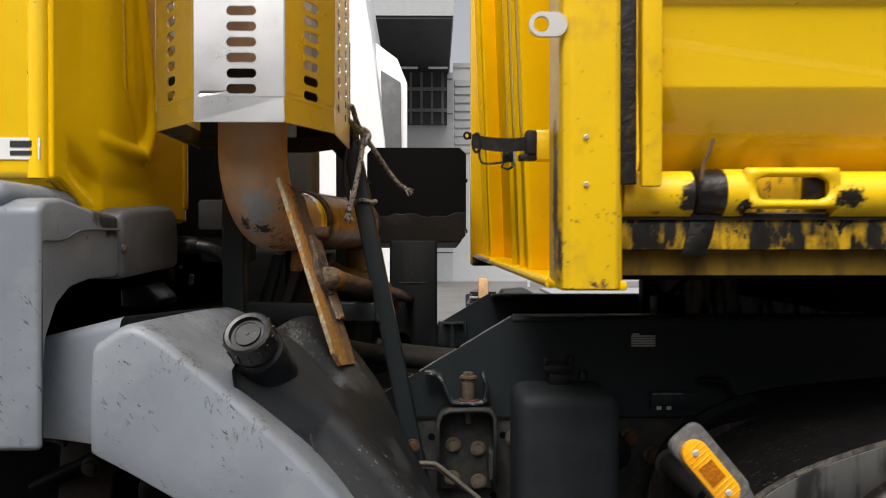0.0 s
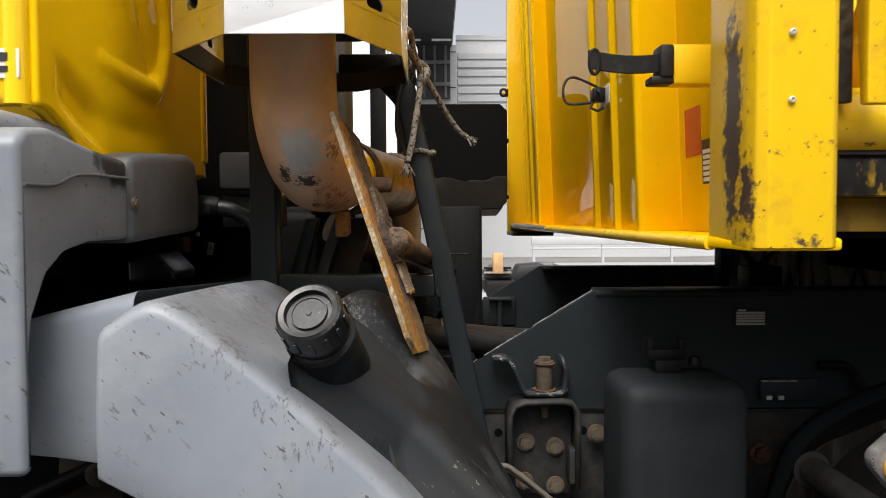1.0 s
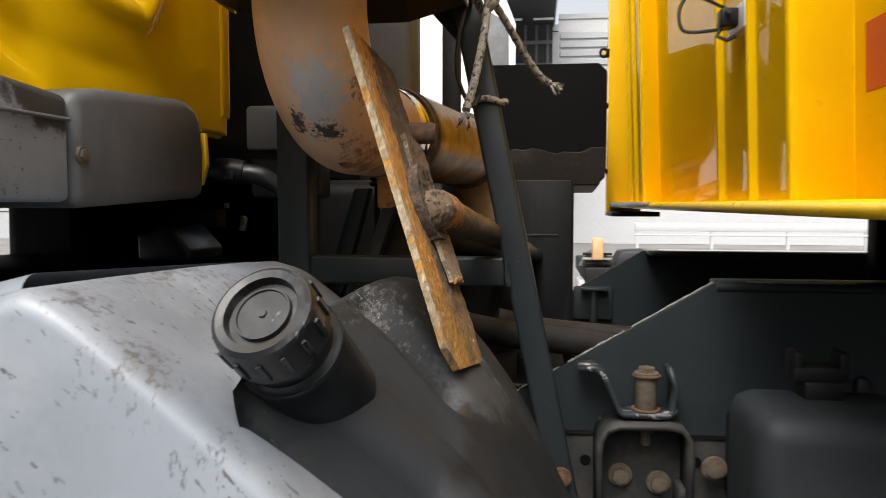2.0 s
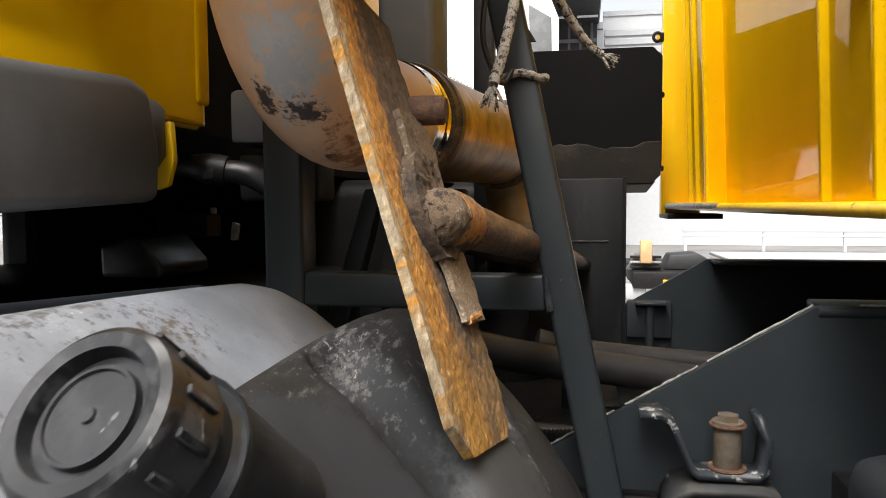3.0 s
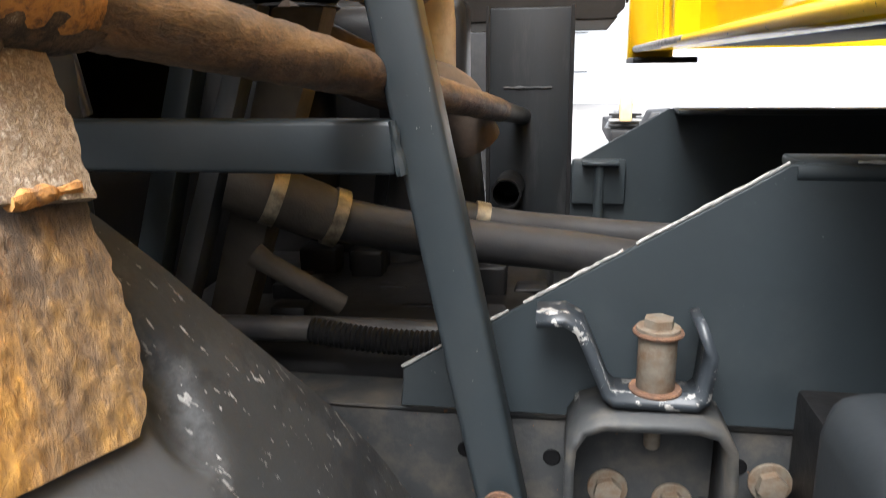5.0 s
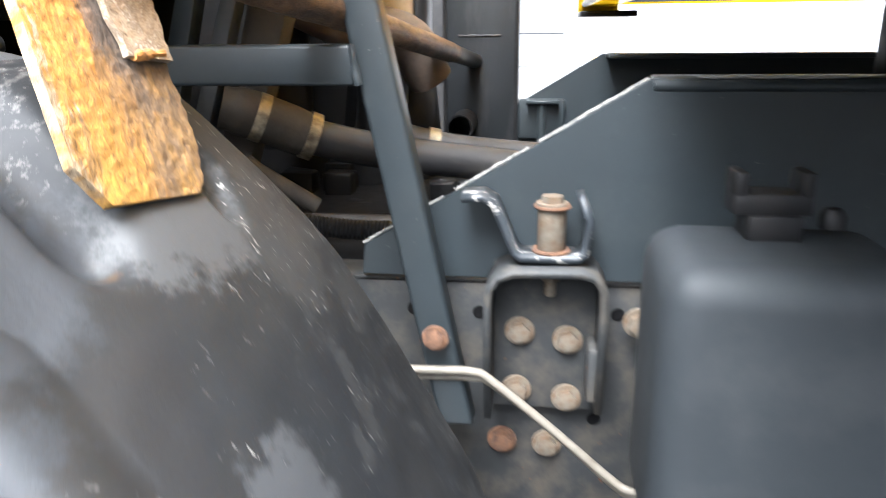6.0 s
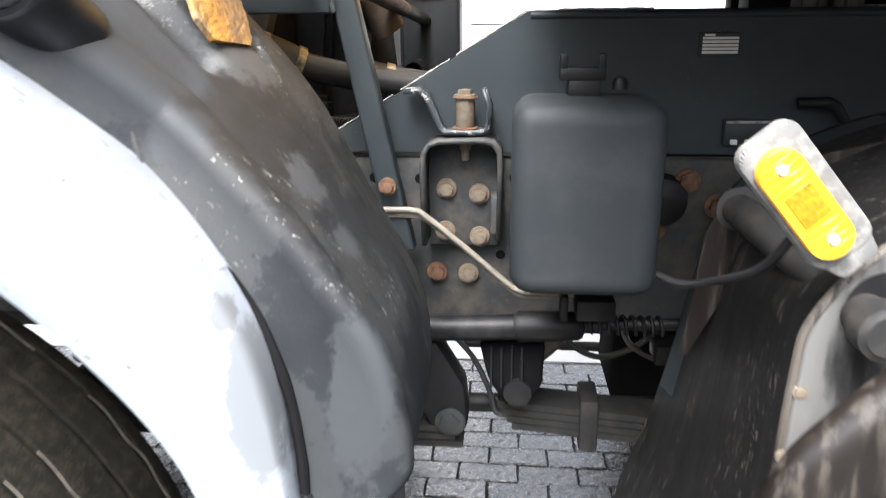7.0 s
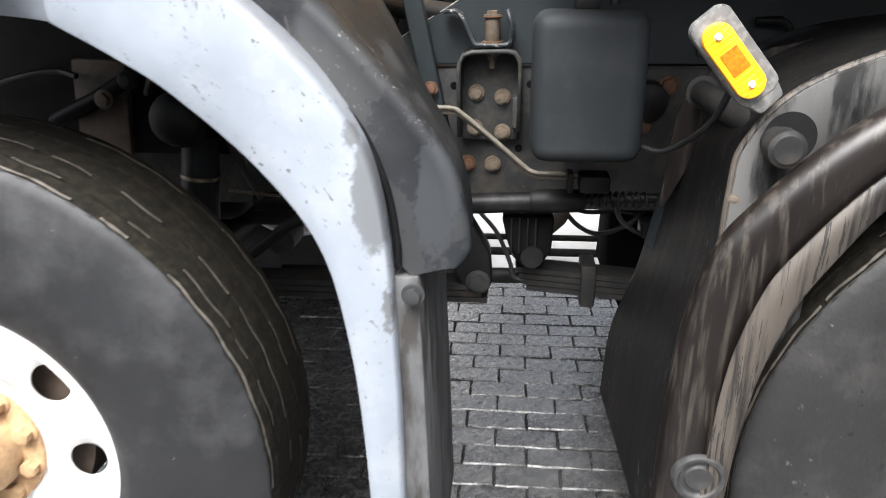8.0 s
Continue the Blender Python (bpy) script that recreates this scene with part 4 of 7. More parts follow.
part("clamp_band", tube([e2 + dxy * f for f in (-0.005, 0.0, 0.02, 0.023, 0.028, 0.05, 0.055)], [0.066, 0.0725, 0.0735, 0.071, 0.0735, 0.0725, 0.06], 48), M_CHROME, elbow, "polished steel exhaust clamp")
part("flange_ring", tube([e2 + dxy * f for f in (0.05, 0.052, 0.062, 0.066, 0.070, 0.084, 0.088)], [0.060, 0.077, 0.079, 0.0755, 0.080, 0.080, 0.070], 48), M_RUSTPIPE, elbow, "rusty flange ring")
wrap_r = []
wrap_p = []
for i in range(60):
    f = 0.085 + 0.47 * i / 59
    wrap_p.append(e2 + dxy * f)
    wrap_r.append(0.077 + 0.0002 * math.sin(i * 2.1))
wrapped = part("wrapped_exhaust_pipe", tube(wrap_p, wrap_r, 40), M_WRAP, truck, "brown perforated heat shield round the exhaust pipe")
for k in range(7):
    for i in range(26):
        a = math.radians(62 + 11 * k)
        p = wrap_p[0].lerp(wrap_p[-1], 0.03 + 0.036 * i)
        up = Vector((0, 0, 1))
        sd = dxy.cross(up).normalized()
        nrm = (math.cos(a) * sd + math.sin(a) * up).normalized()
        if k % 2 == 0:
            bmx = prism([(-0.003, -0.0011), (0.003, -0.0011), (0.003, 0.0011), (-0.003, 0.0011)], 0, 0.0012, "z")
            mm = Matrix.Translation(p + nrm * 0.0776) @ Matrix(((dxy.x, nrm.cross(dxy).x, nrm.x, 0), (dxy.y, nrm.cross(dxy).y, nrm.y, 0), (dxy.z, nrm.cross(dxy).z, nrm.z, 0), (0, 0, 0, 1)))
            if i == 0 and k == 0:
                slot_ob = part("vent_slot", bmx, M_LABEL_B, wrapped, m=mm, smooth=False)
                slot_mesh = slot_ob.data
            else:
                bmx.free()
                put("vent_slot", slot_mesh, M_LABEL_B, wrapped, m=mm, smooth=False)
w_end = wrap_p[-1]
part("flange_ring", tube([w_end + dxy * f for f in (-0.01, 0.0, 0.02, 0.03)], [0.07, 0.088, 0.088, 0.07], 32), M_RUSTPIPE, wrapped, "rusty flange ring")
down_e = [w_end + dxy * 0.02]
for i in range(1, 13):
    a = i / 12 * math.pi / 2
    down_e.append(w_end + dxy * (0.03 + 0.105 * math.sin(a)) + Vector((0.0, 0, -0.11 * (1 - math.cos(a)))))
down_e.append(down_e[-1] + Vector((0.0, 0, -0.075)))
low_el = part("lower_exhaust_elbow", tube(down_e, 0.058, 32), M_BEIGE, truck, "beige heat-stained lower exhaust elbow")
part("joint_band", tube([down_e[-1] + Vector((0, 0, z)) for z in (0.012, 0.004, -0.004)], [0.0585, 0.061, 0.0585], 32), M_RUSTPIPE, low_el)
part("tail_hose", tube(spline([down_e[-1], down_e[-1] + Vector((-0.005, 0.01, -0.07)), down_e[-1] + Vector((-0.02, 0.03, -0.20)), down_e[-1] + Vector((-0.06, 0.05, -0.34))], 20), 0.052, 24), M_HOSE, low_el, "dark hose below the elbow")

# perforated guard round the upright pipe
OCT = [(-0.541, 1.479), (-0.430, 1.362), (-0.270, 1.362), (-0.200, 1.500), (-0.200, 1.74), (-0.30, 1.83), (-0.45, 1.83), (-0.541, 1.74)]
GB, GT = 1.866, 2.62
guard = part("guard_bottom", prism([(x * 0.985 - 0.005, y * 0.985 + 0.024) for x, y in OCT], GB + 0.10, GB + 0.104, "z"), M_DARK, truck)
guard.name = "exhaust_guard"
guard["label"] = "bright stainless exhaust guard with rows of slots"
# Added black band darkens the inside of the guard's foot.
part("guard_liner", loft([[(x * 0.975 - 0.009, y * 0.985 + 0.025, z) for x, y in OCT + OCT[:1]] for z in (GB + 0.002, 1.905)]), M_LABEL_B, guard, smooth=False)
SLOTS = {0: [(0.43, 0.034)], 1: [(0.525, 0.053)], 2: [(0.50, 0.045)], 3: [(0.25, 0.036), (0.72, 0.036)], 7: [(0.3, 0.036), (0.7, 0.036)]}
for k in range(8):
    a, b = Vector((*OCT[k], 0)), Vector((*OCT[(k + 1) % 8], 0))
    w = (b - a).length
    d = (b - a) / w
    bm = bmesh.new()

    def place(u, v, a=a, d=d):
        return a + d * u + Vector((0, 0, v))
    if k in SLOTS:
        z0, pitch = 1.911, 0.0277
        rows_n = int((GT - z0) / pitch)
        cuts = [0.0] + [w * 0.5] * (len(SLOTS[k]) - 1) + [w]
        for q, (uc, sw) in enumerate(SLOTS[k]):
            u0, u1 = cuts[q], cuts[q + 1]
            cw = min(uc * w - u0, u1 - uc * w) * 2 - 0.002
            cu = uc * w
            for r in range(rows_n):
                holed_cell(bm, cu, z0 + pitch * (r + 0.5), cw, pitch, stadium(sw, 0.0172), place)
            for ua, ub in ((u0, cu - cw / 2), (cu + cw / 2, u1)):
                bm.faces.new([bm.verts.new(place(*p)) for p in ((ua, z0), (ub, z0), (ub, z0 + pitch * rows_n), (ua, z0 + pitch * rows_n))])
        bm.faces.new([bm.verts.new(place(*p)) for p in ((0, GB), (w, GB), (w, z0), (0, z0))])
    else:
        bm.faces.new([bm.verts.new(place(*p)) for p in ((0, GB + 0.10), (w, GB + 0.10), (w, GT), (0, GT))])
    bmesh.ops.remove_doubles(bm, verts=bm.verts, dist=0.0004)
    solid(part("guard_panel", bm, M_STEEL, guard, smooth=False), 0.0025)

# front wheel mudguard in grey plastic
def arch(inner, ridge, n, y_out, y_in, lip=0.022, edge=0.018, crown=0.0):
    """Rows of a mudguard skin from its inner edge over the ridge and inward; inner and ridge are curves in x, z."""
    I = spline([(x, 0, z) for x, z in inner], n)
    R = spline([(x, 0, z) for x, z in ridge], n)
    rows = []
    for k in range(n):
        u = k / (n - 1)
        a, b = I[k], R[k]
        out = (b - a).normalized()
        yi = y_in(u)
        row = [Vector((a.x, y_out(u) + lip, a.z)), Vector((a.x, y_out(u) + 0.002, a.z))]
        for f in (0.03, 0.25, 0.5, 0.75):
            p = a.lerp(b - out * edge, f)
            row.append(Vector((p.x, y_out(u) - 0.004 * math.sin(math.pi * f), p.z)))
        for q in range(6):
            th = q / 5 * math.pi / 2
            p = b - out * edge * (1 - math.sin(th))
            row.append(Vector((p.x, y_out(u) + edge * (1 - math.cos(th)), p.z)))
        for f in (0.15, 0.4, 0.6, 0.75, 0.84, 0.91, 0.96, 1.0):
            p = b + out * crown * math.sin(math.pi * min(1, f * 0.9)) - out * (0.03 * f + 0.05 * max(0.0, (f - 0.7) / 0.3) ** 2.4)
            row.append(Vector((p.x, y_out(u) + edge + (yi - y_out(u) - edge) * f, p.z)))
        rows.append(row)
    return rows


F_IN = [(-0.515, 1.336), (-0.43, 1.288), (-0.353, 1.236), (-0.238, 1.129), (-0.154, 1.008), (-0.118, 0.858), (-0.100, 0.67), (-0.090, 0.40)]
F_OUT = [(-0.512, 1.500), (-0.455, 1.528), (-0.375, 1.476), (-0.262, 1.378), (-0.135, 1.245), (-0.062, 1.10), (-0.038, 0.80), (-0.034, 0.40)]
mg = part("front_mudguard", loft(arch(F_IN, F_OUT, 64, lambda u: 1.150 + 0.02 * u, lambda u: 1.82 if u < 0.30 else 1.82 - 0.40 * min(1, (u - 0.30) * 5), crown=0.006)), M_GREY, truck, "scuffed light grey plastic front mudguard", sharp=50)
solid(mg, 0.005, -1)
part("mudguard_front_piece", loft(arch([(-1.0, 1.30), (-0.75, 1.345), (-0.62, 1.342), (-0.50, 1.325)], [(-1.0, 1.42), (-0.75, 1.468), (-0.62, 1.503), (-0.50, 1.533)], 20, lambda u: 1.215, lambda u: 1.78)), M_GREY, mg, sharp=50)
# rubber flap at the foot
part("mudguard_edge_strip", prism([(-0.045, 0.95), (-0.004, 0.95), (0.016, 0.28), (-0.045, 0.28)], 1.190, 1.60, bevel=0.006), M_STRIP, mg, "worn dirty grey edge strip")
bolt((-0.012, 1.176, 0.926), (0, -1, 0), 0.0135, 0.016, M_RAIL, mg)

# black tank that follows the mudguard, with a filler neck
T_IN = [(-0.330, 1.435), (-0.285, 1.385), (-0.202, 1.300), (-0.140, 1.235), (-0.085, 1.165), (-0.052, 1.085), (-0.038, 1.01), (-0.034, 0.950)]
T_OUT = [(-0.315, 1.490), (-0.262, 1.448), (-0.180, 1.373), (-0.101, 1.300), (-0.020, 1.212), (0.045, 1.120), (0.070, 1.03), (0.074, 0.965)]
T_INW = [(-0.300, 1.56, 1.500), (-0.235, 1.56, 1.495), (-0.170, 1.585, 1.428), (-0.112, 1.645, 1.325), (-0.050, 1.71, 1.170), (0.002, 1.72, 1.068), (0.028, 1.72, 0.99), (0.035, 1.72, 0.93)]
# hollows pressed into the tank: two ends, half width, depth
HOLLOWS = [((-0.258, 1.401), (-0.190, 1.396), 0.023, 0.029), ((-0.172, 1.524), (-0.158, 1.516), 0.012, 0.012), ((-0.245, 1.34), (-0.19, 1.33), 0.030, 0.004)]


def hollow(p):
    """How deep the tank is pressed in at p."""
    d = 0.0
    for a, b_, w, depth in HOLLOWS:
        a, b_, q = Vector((a[0], a[1], 0)), Vector((b_[0], b_[1], 0)), Vector((p.x, p.y, 0))
        f = max(0.0, min(1.0, (q - a).dot(b_ - a) / (b_ - a).length_squared))
        d += depth * math.exp(-((q - a.lerp(b_, f)).length / w) ** 3)
    return d


nT = 150
tI, tO = (spline([(x, 0, z) for x, z in c], nT) for c in (T_IN, T_OUT))
tN = spline(T_INW, nT)
rows = []
for k in range(nT):
    a, b, c = tI[k], tO[k], tN[k]
    u = k / (nT - 1)
    out = (b - a).normalized()
    seam_y = min(1.243, 1.230 + 0.14 * (a.z - 1.2)) - 0.42 * max(0.0, a.z - 1.31)
    a = Vector((a.x, seam_y, a.z))
    b = Vector((b.x, max(seam_y + 0.010, 1.238 + 0.24 * (b.z - 1.2) - 0.62 * max(0.0, b.z - 1.37)), b.z))
    p1, p2 = b + (a - b).normalized() * 0.036, b + (c - b).normalized() * 0.045
    top = 2 * b - 0.5 * (p1 + p2)
    row = [Vector((a.x - 0.02, 1.60, a.z - 0.03)), Vector((a.x, seam_y + 0.04, a.z - 0.01)), a + out * 0.002, a.lerp(p1, 0.12), a.lerp(p1, 0.5)]
    row += [p1 * (1 - q / 10) ** 2 + top * (2 * (q / 10) * (1 - q / 10)) + p2 * (q / 10) ** 2 for q in range(11)]
    for q in range(1, 91):
        f = q / 90
        p = p2.lerp(c, f) + out * 0.012 * math.sin(math.pi * f) ** 0.8
        p += out * 0.0012 * noise.noise(p * 26)
        row.append(p - out * hollow(p))
    row.append(Vector((c.x - 0.02, c.y + 0.01, c.z - 0.03)))
    if u > 0.94:
        shrink = 0.30 * ((u - 0.94) / 0.06) ** 2
        mid = (a + b + c) / 3
        row = [p.lerp(Vector((mid.x, p.y, p.z)), shrink) for p in row]
    if u < 0.07:
        mid = sum(row, Vector()) / len(row)
        pull = 0.55 * (1 - u / 0.07) ** 2
        row = [p + (Vector((mid.x, p.y, mid.z - 0.03)) - p) * pull for p in row]
    rows.append(row)
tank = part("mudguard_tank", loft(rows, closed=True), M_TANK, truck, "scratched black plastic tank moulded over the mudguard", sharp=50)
# dark strip painting the gap's shade between mudguard and tank
def seam(k):
    a = tI[k]
    return Vector((a.x - 0.001, min(1.243, 1.230 + 0.14 * (a.z - 1.2)) - 0.42 * max(0.0, a.z - 1.31) - 0.003, a.z))


part("seam_gasket", tube([seam(k) for k in range(8, nT - 4, 3)], [0.0058 + 0.0014 * noise.noise(Vector((k * 0.11, 0, 0))) for k in range(8, nT - 4, 3)], 8), M_MATTBLACK, tank, "black strip for the shade in the mudguard seam")
# black line for the shade in the groove moulded down the tank's side
part("tank_groove", tube(spline([(-0.228, 1.272, 1.408), (-0.216, 1.262, 1.365), (-0.205, 1.253, 1.332), (-0.196, 1.246, 1.306)], 14), 0.0022, 6), M_LABEL_B, tank)
CAP = Vector((-0.292, 1.180, 1.515))
cap_ax = Vector((-0.15, -0.76, 0.63)).normalized()
neck = part("filler_neck", lathe([(0.041, -0.135), (0.041, -0.10), (0.041, -0.060), (0.0425, -0.058), (0.0425, -0.052), (0.040, -0.055), (0.036, -0.05), (0.036, -0.03), (0.0, -0.03)], 32), M_BLACKPL, tank, m=toward(CAP, cap_ax))
capbm = lathe([(0.0, -0.004), (0.003, -0.004), (0.0035, -0.0055), (0.019, -0.0055), (0.0195, -0.004), (0.021, -0.004), (0.0215, -0.008), (0.0265, -0.008), (0.028, -0.001), (0.034, 0.0), (0.0375, -0.0025), (0.039, -0.008), (0.039, -0.028), (0.0405, -0.031), (0.0405, -0.034), (0.0, -0.034)], 48)
part("filler_cap", capbm, M_CAP, tank, "round ribbed black filler cap", m=toward(CAP, cap_ax), sharp=30)
rib = prism([(-0.0022, -0.030), (0.0022, -0.030), (0.0022, -0.010), (-0.0022, -0.010)], 0.0385, 0.0412, "x", bevel=0.0006, seg=1)
rib_ob = part("grip_rib", rib, M_CAP, tank, m=toward(CAP, cap_ax))
for i in range(1, 14):
    put("grip_rib", rib_ob.data, M_BLACKPL, tank, m=toward(CAP, cap_ax, 2 * math.pi * i / 14))

# ---- cab ----
cab = part("cab_side", box(-2.6, -0.655, 1.25, 1.29, 1.757, 3.4, 0.012, 3), M_YELLOW, truck, "glossy yellow cab side and rear wall")
cab.name = "cab"


def near_line(pts, y, z):
    """Distance in the wall's plane to a bent line, and the share of the way along it."""
    best, share = 9.0, 0.0
    for k, ((ya, za), (yb, zb)) in enumerate(zip(pts, pts[1:])):
        dy, dz = yb - ya, zb - za
        f = max(0.0, min(1.0, ((y - ya) * dy + (z - za) * dz) / (dy * dy + dz * dz)))
        d = math.hypot(y - ya - f * dy, z - za - f * dz)
        if d < best:
            best, share = d, (k + f) / (len(pts) - 1)
    return best, share


RIM = [(1.595, 2.6), (1.62, 2.2), (1.668, 2.02), (1.683, 1.965), (1.680, 1.911), (1.655, 1.858), (1.635, 1.838)]
LIP = [(1.640, 1.838), (1.585, 1.836), (1.531, 1.839), (1.435, 1.846)]
CREASE = [(1.535, 2.6), (1.560, 2.2), (1.574, 1.973), (1.594, 1.923), (1.612, 1.890), (1.625, 1.860)]


def wall_relief(y, z):
    d, s = near_line(RIM, y, z)
    h = 0.013 * math.exp(-(d / 0.013) ** 2)
    d, s = near_line(LIP, y, z)
    h = max(h, 0.013 * (1 - 0.75 * s) * math.exp(-(d / 0.011) ** 2))
    d, s = near_line(CREASE, y, z)
    h -= 0.010 * math.exp(-(d / 0.013) ** 2)
    h -= 0.014 * math.exp(-((y - 1.372) / 0.055) ** 4 - ((z - 1.772 + 0.45 * (y - 1.372)) / 0.030) ** 4)
    h -= 0.004 * math.exp(-((y - 1.55) / 0.10) ** 2 - ((z - 1.760) / 0.020) ** 2)
    return h


def wall_foot(y):
    """Height of the wall's lower edge."""
    return 1.757 - 0.053 * max(0.0, min(1.0, (y - 1.285) / 0.09)) ** 1.3


wall_rows = []
for i in range(111):
    y = 1.262 + 0.640 * i / 110
    zf = wall_foot(y)
    zs = [zf + (2.30 - zf) * k / 96 for k in range(97)] + [2.45, 2.7, 3.0, 3.4]
    wall_rows.append([(-0.640 + wall_relief(y, z), y, z) for z in zs])
solid(part("rear_wall", loft(wall_rows), M_YELLOW_IN, cab, sharp=70), 0.012, -1)
part("wall_foot_lip", tube([(-0.643, 1.262 + 0.640 * i / 40, wall_foot(1.262 + 0.640 * i / 40) + 0.002) for i in range(41)], 0.007, 10), M_YELLOW, cab)
film = part("film_patch", prism([(1.696, 2.10), (1.758, 2.10), (1.754, 1.956), (1.80, 1.935), (1.858, 1.917), (1.855, 1.858), (1.78, 1.842), (1.705, 1.845)], -0.6395, -0.6375, "x", bevel=0.0006, seg=1), M_FILM, cab, "rippled silver film patch")
for y, z in ((1.72, 1.985), (1.715, 1.925), (1.73, 1.87), (1.80, 1.885), (1.835, 1.89)):
    part("film_hole", lathe([(0, 0.0008), (0.0045, 0.0008), (0.0045, 0)], 12), M_DARK, film, m=toward((-0.6375, y, z), (1, 0, 0)))
part("corner_roll", tube([(-0.652, 1.262, 1.757), (-0.652, 1.262, 3.4)], 0.016, 16), M_YELLOW, cab)
part("wall_flange", box(-0.642, -0.624, 1.878, 1.914, 1.732, 3.4, 0.007, 3), M_YELLOW_IN, cab)
part("cab_roof", box(-2.6, -0.64, 1.26, 3.55, 3.4, 3.46, 0.01), M_YELLOW, cab)
part("far_side", box(-2.6, -0.66, 3.51, 3.55, 1.7, 3.4, 0.01), M_YELLOW, cab)
part("far_rear_wall", box(-0.67, -0.64, 2.74, 2.98, 1.82, 3.4, 0.01), M_YELLOW, cab)
# Recessed wall and floor painted black for the shade behind the cab.
part("tunnel_wall", box(-0.92, -0.90, 1.90, 3.50, 1.0, 3.4), M_MATTBLACK, cab, "recessed rear wall painted black for shade")
part("cab_floor", box(-2.6, -0.66, 1.29, 3.5, 1.66, 1.70), M_MATTBLACK, cab)
for y, z in ((1.79, 1.745), (1.82, 1.80), (1.80, 1.86), (1.875, 1.78), (1.87, 1.85), (1.74, 1.90), (1.86, 1.93)):
    part("rivet", lathe([(0, 0.003), (0.003, 0.0022), (0.0042, 0.0)], 12), M_YELLOW, cab, m=toward((-0.640, y, z), (1, 0, 0)))
# dealer sticker: plain panel with bars
badge = part("sticker", box(-0.735, -0.642, 1.2475, 1.2495, 1.786, 1.8215, 0.0008, 1), M_LABEL_W, cab, "small silver sticker with dark bars")
part("sticker_bar", box(-0.690, -0.652, 1.2465, 1.2475, 1.806, 1.8165), M_LABEL_B, badge)
part("sticker_bar", box(-0.690, -0.650, 1.2465, 1.2475, 1.793, 1.8005), M_LABEL_B, badge)
part("sticker_block", box(-0.735, -0.708, 1.2465, 1.2475, 1.786, 1.8215), M_LABEL_B, badge)

# grey wheel-arch trim under the cab
trim_poly = [(1.132, 1.345), (1.132, 1.70), (1.15, 1.716), (1.20, 1.722), (1.30, 1.708), (1.405, 1.700), (1.405, 1.590), (1.30, 1.590), (1.23, 1.580), (1.185, 1.555), (1.155, 1.51), (1.146, 1.46), (1.146, 1.345)]
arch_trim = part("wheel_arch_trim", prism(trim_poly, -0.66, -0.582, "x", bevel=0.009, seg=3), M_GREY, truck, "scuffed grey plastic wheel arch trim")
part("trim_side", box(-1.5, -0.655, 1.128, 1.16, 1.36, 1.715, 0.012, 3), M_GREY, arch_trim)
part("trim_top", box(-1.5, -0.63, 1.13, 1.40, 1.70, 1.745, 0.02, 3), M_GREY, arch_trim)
dark_trim = part("trim_extension", prism([(1.408, 1.583), (1.408, 1.706), (1.46, 1.717), (1.66, 1.732), (1.695, 1.722), (1.712, 1.66), (1.708, 1.597)], -0.70, -0.578, "x", bevel=0.014, seg=3), M_GREY_DARK, arch_trim, "dark grey plastic extension")
part("rubber_bush", lathe([(0, 0.01), (0.03, 0.01), (0.045, 0.0), (0.045, -0.04), (0, -0.04)], 24), M_GREY_DARK, dark_trim, m=toward((-0.635, 1.79, 1.685), (0.9, 0.3, 0)))
bolt((-0.580, 1.420, 1.640), (1, 0, 0), 0.007, 0.006, M_BOLT, arch_trim)
# Darker line painted along the trim's crease for its shade.
part("trim_crease", tube(spline([(-0.581, 1.14, 1.655), (-0.579, 1.20, 1.657), (-0.579, 1.26, 1.672), (-0.579, 1.40, 1.675)], 16), 0.0022, 8), M_GREY_DARK, arch_trim)

# ---- wheels ----
def tyre_profile(r, w):
    h = w / 2
    prof = [(0.300, -h * 0.72), (0.34, -h * 0.92), (0.43, -h), (0.52, -h * 0.985), (r - 0.025, -h * 0.93), (r - 0.006, -h * 0.88)]
    tread = [(r, -h * 0.80)]
    for g in (-0.62, -0.22, 0.22, 0.62):
        tread += [(r + 0.004, h * (g - 0.035)), (r - 0.012, h * (g - 0.03)), (r - 0.012, h * (g + 0.03)), (r + 0.004, h * (g + 0.035))]
    tread += [(r, h * 0.80)]
    back = [(a, -b) for a, b in prof[::-1]]
    return prof, tread, back


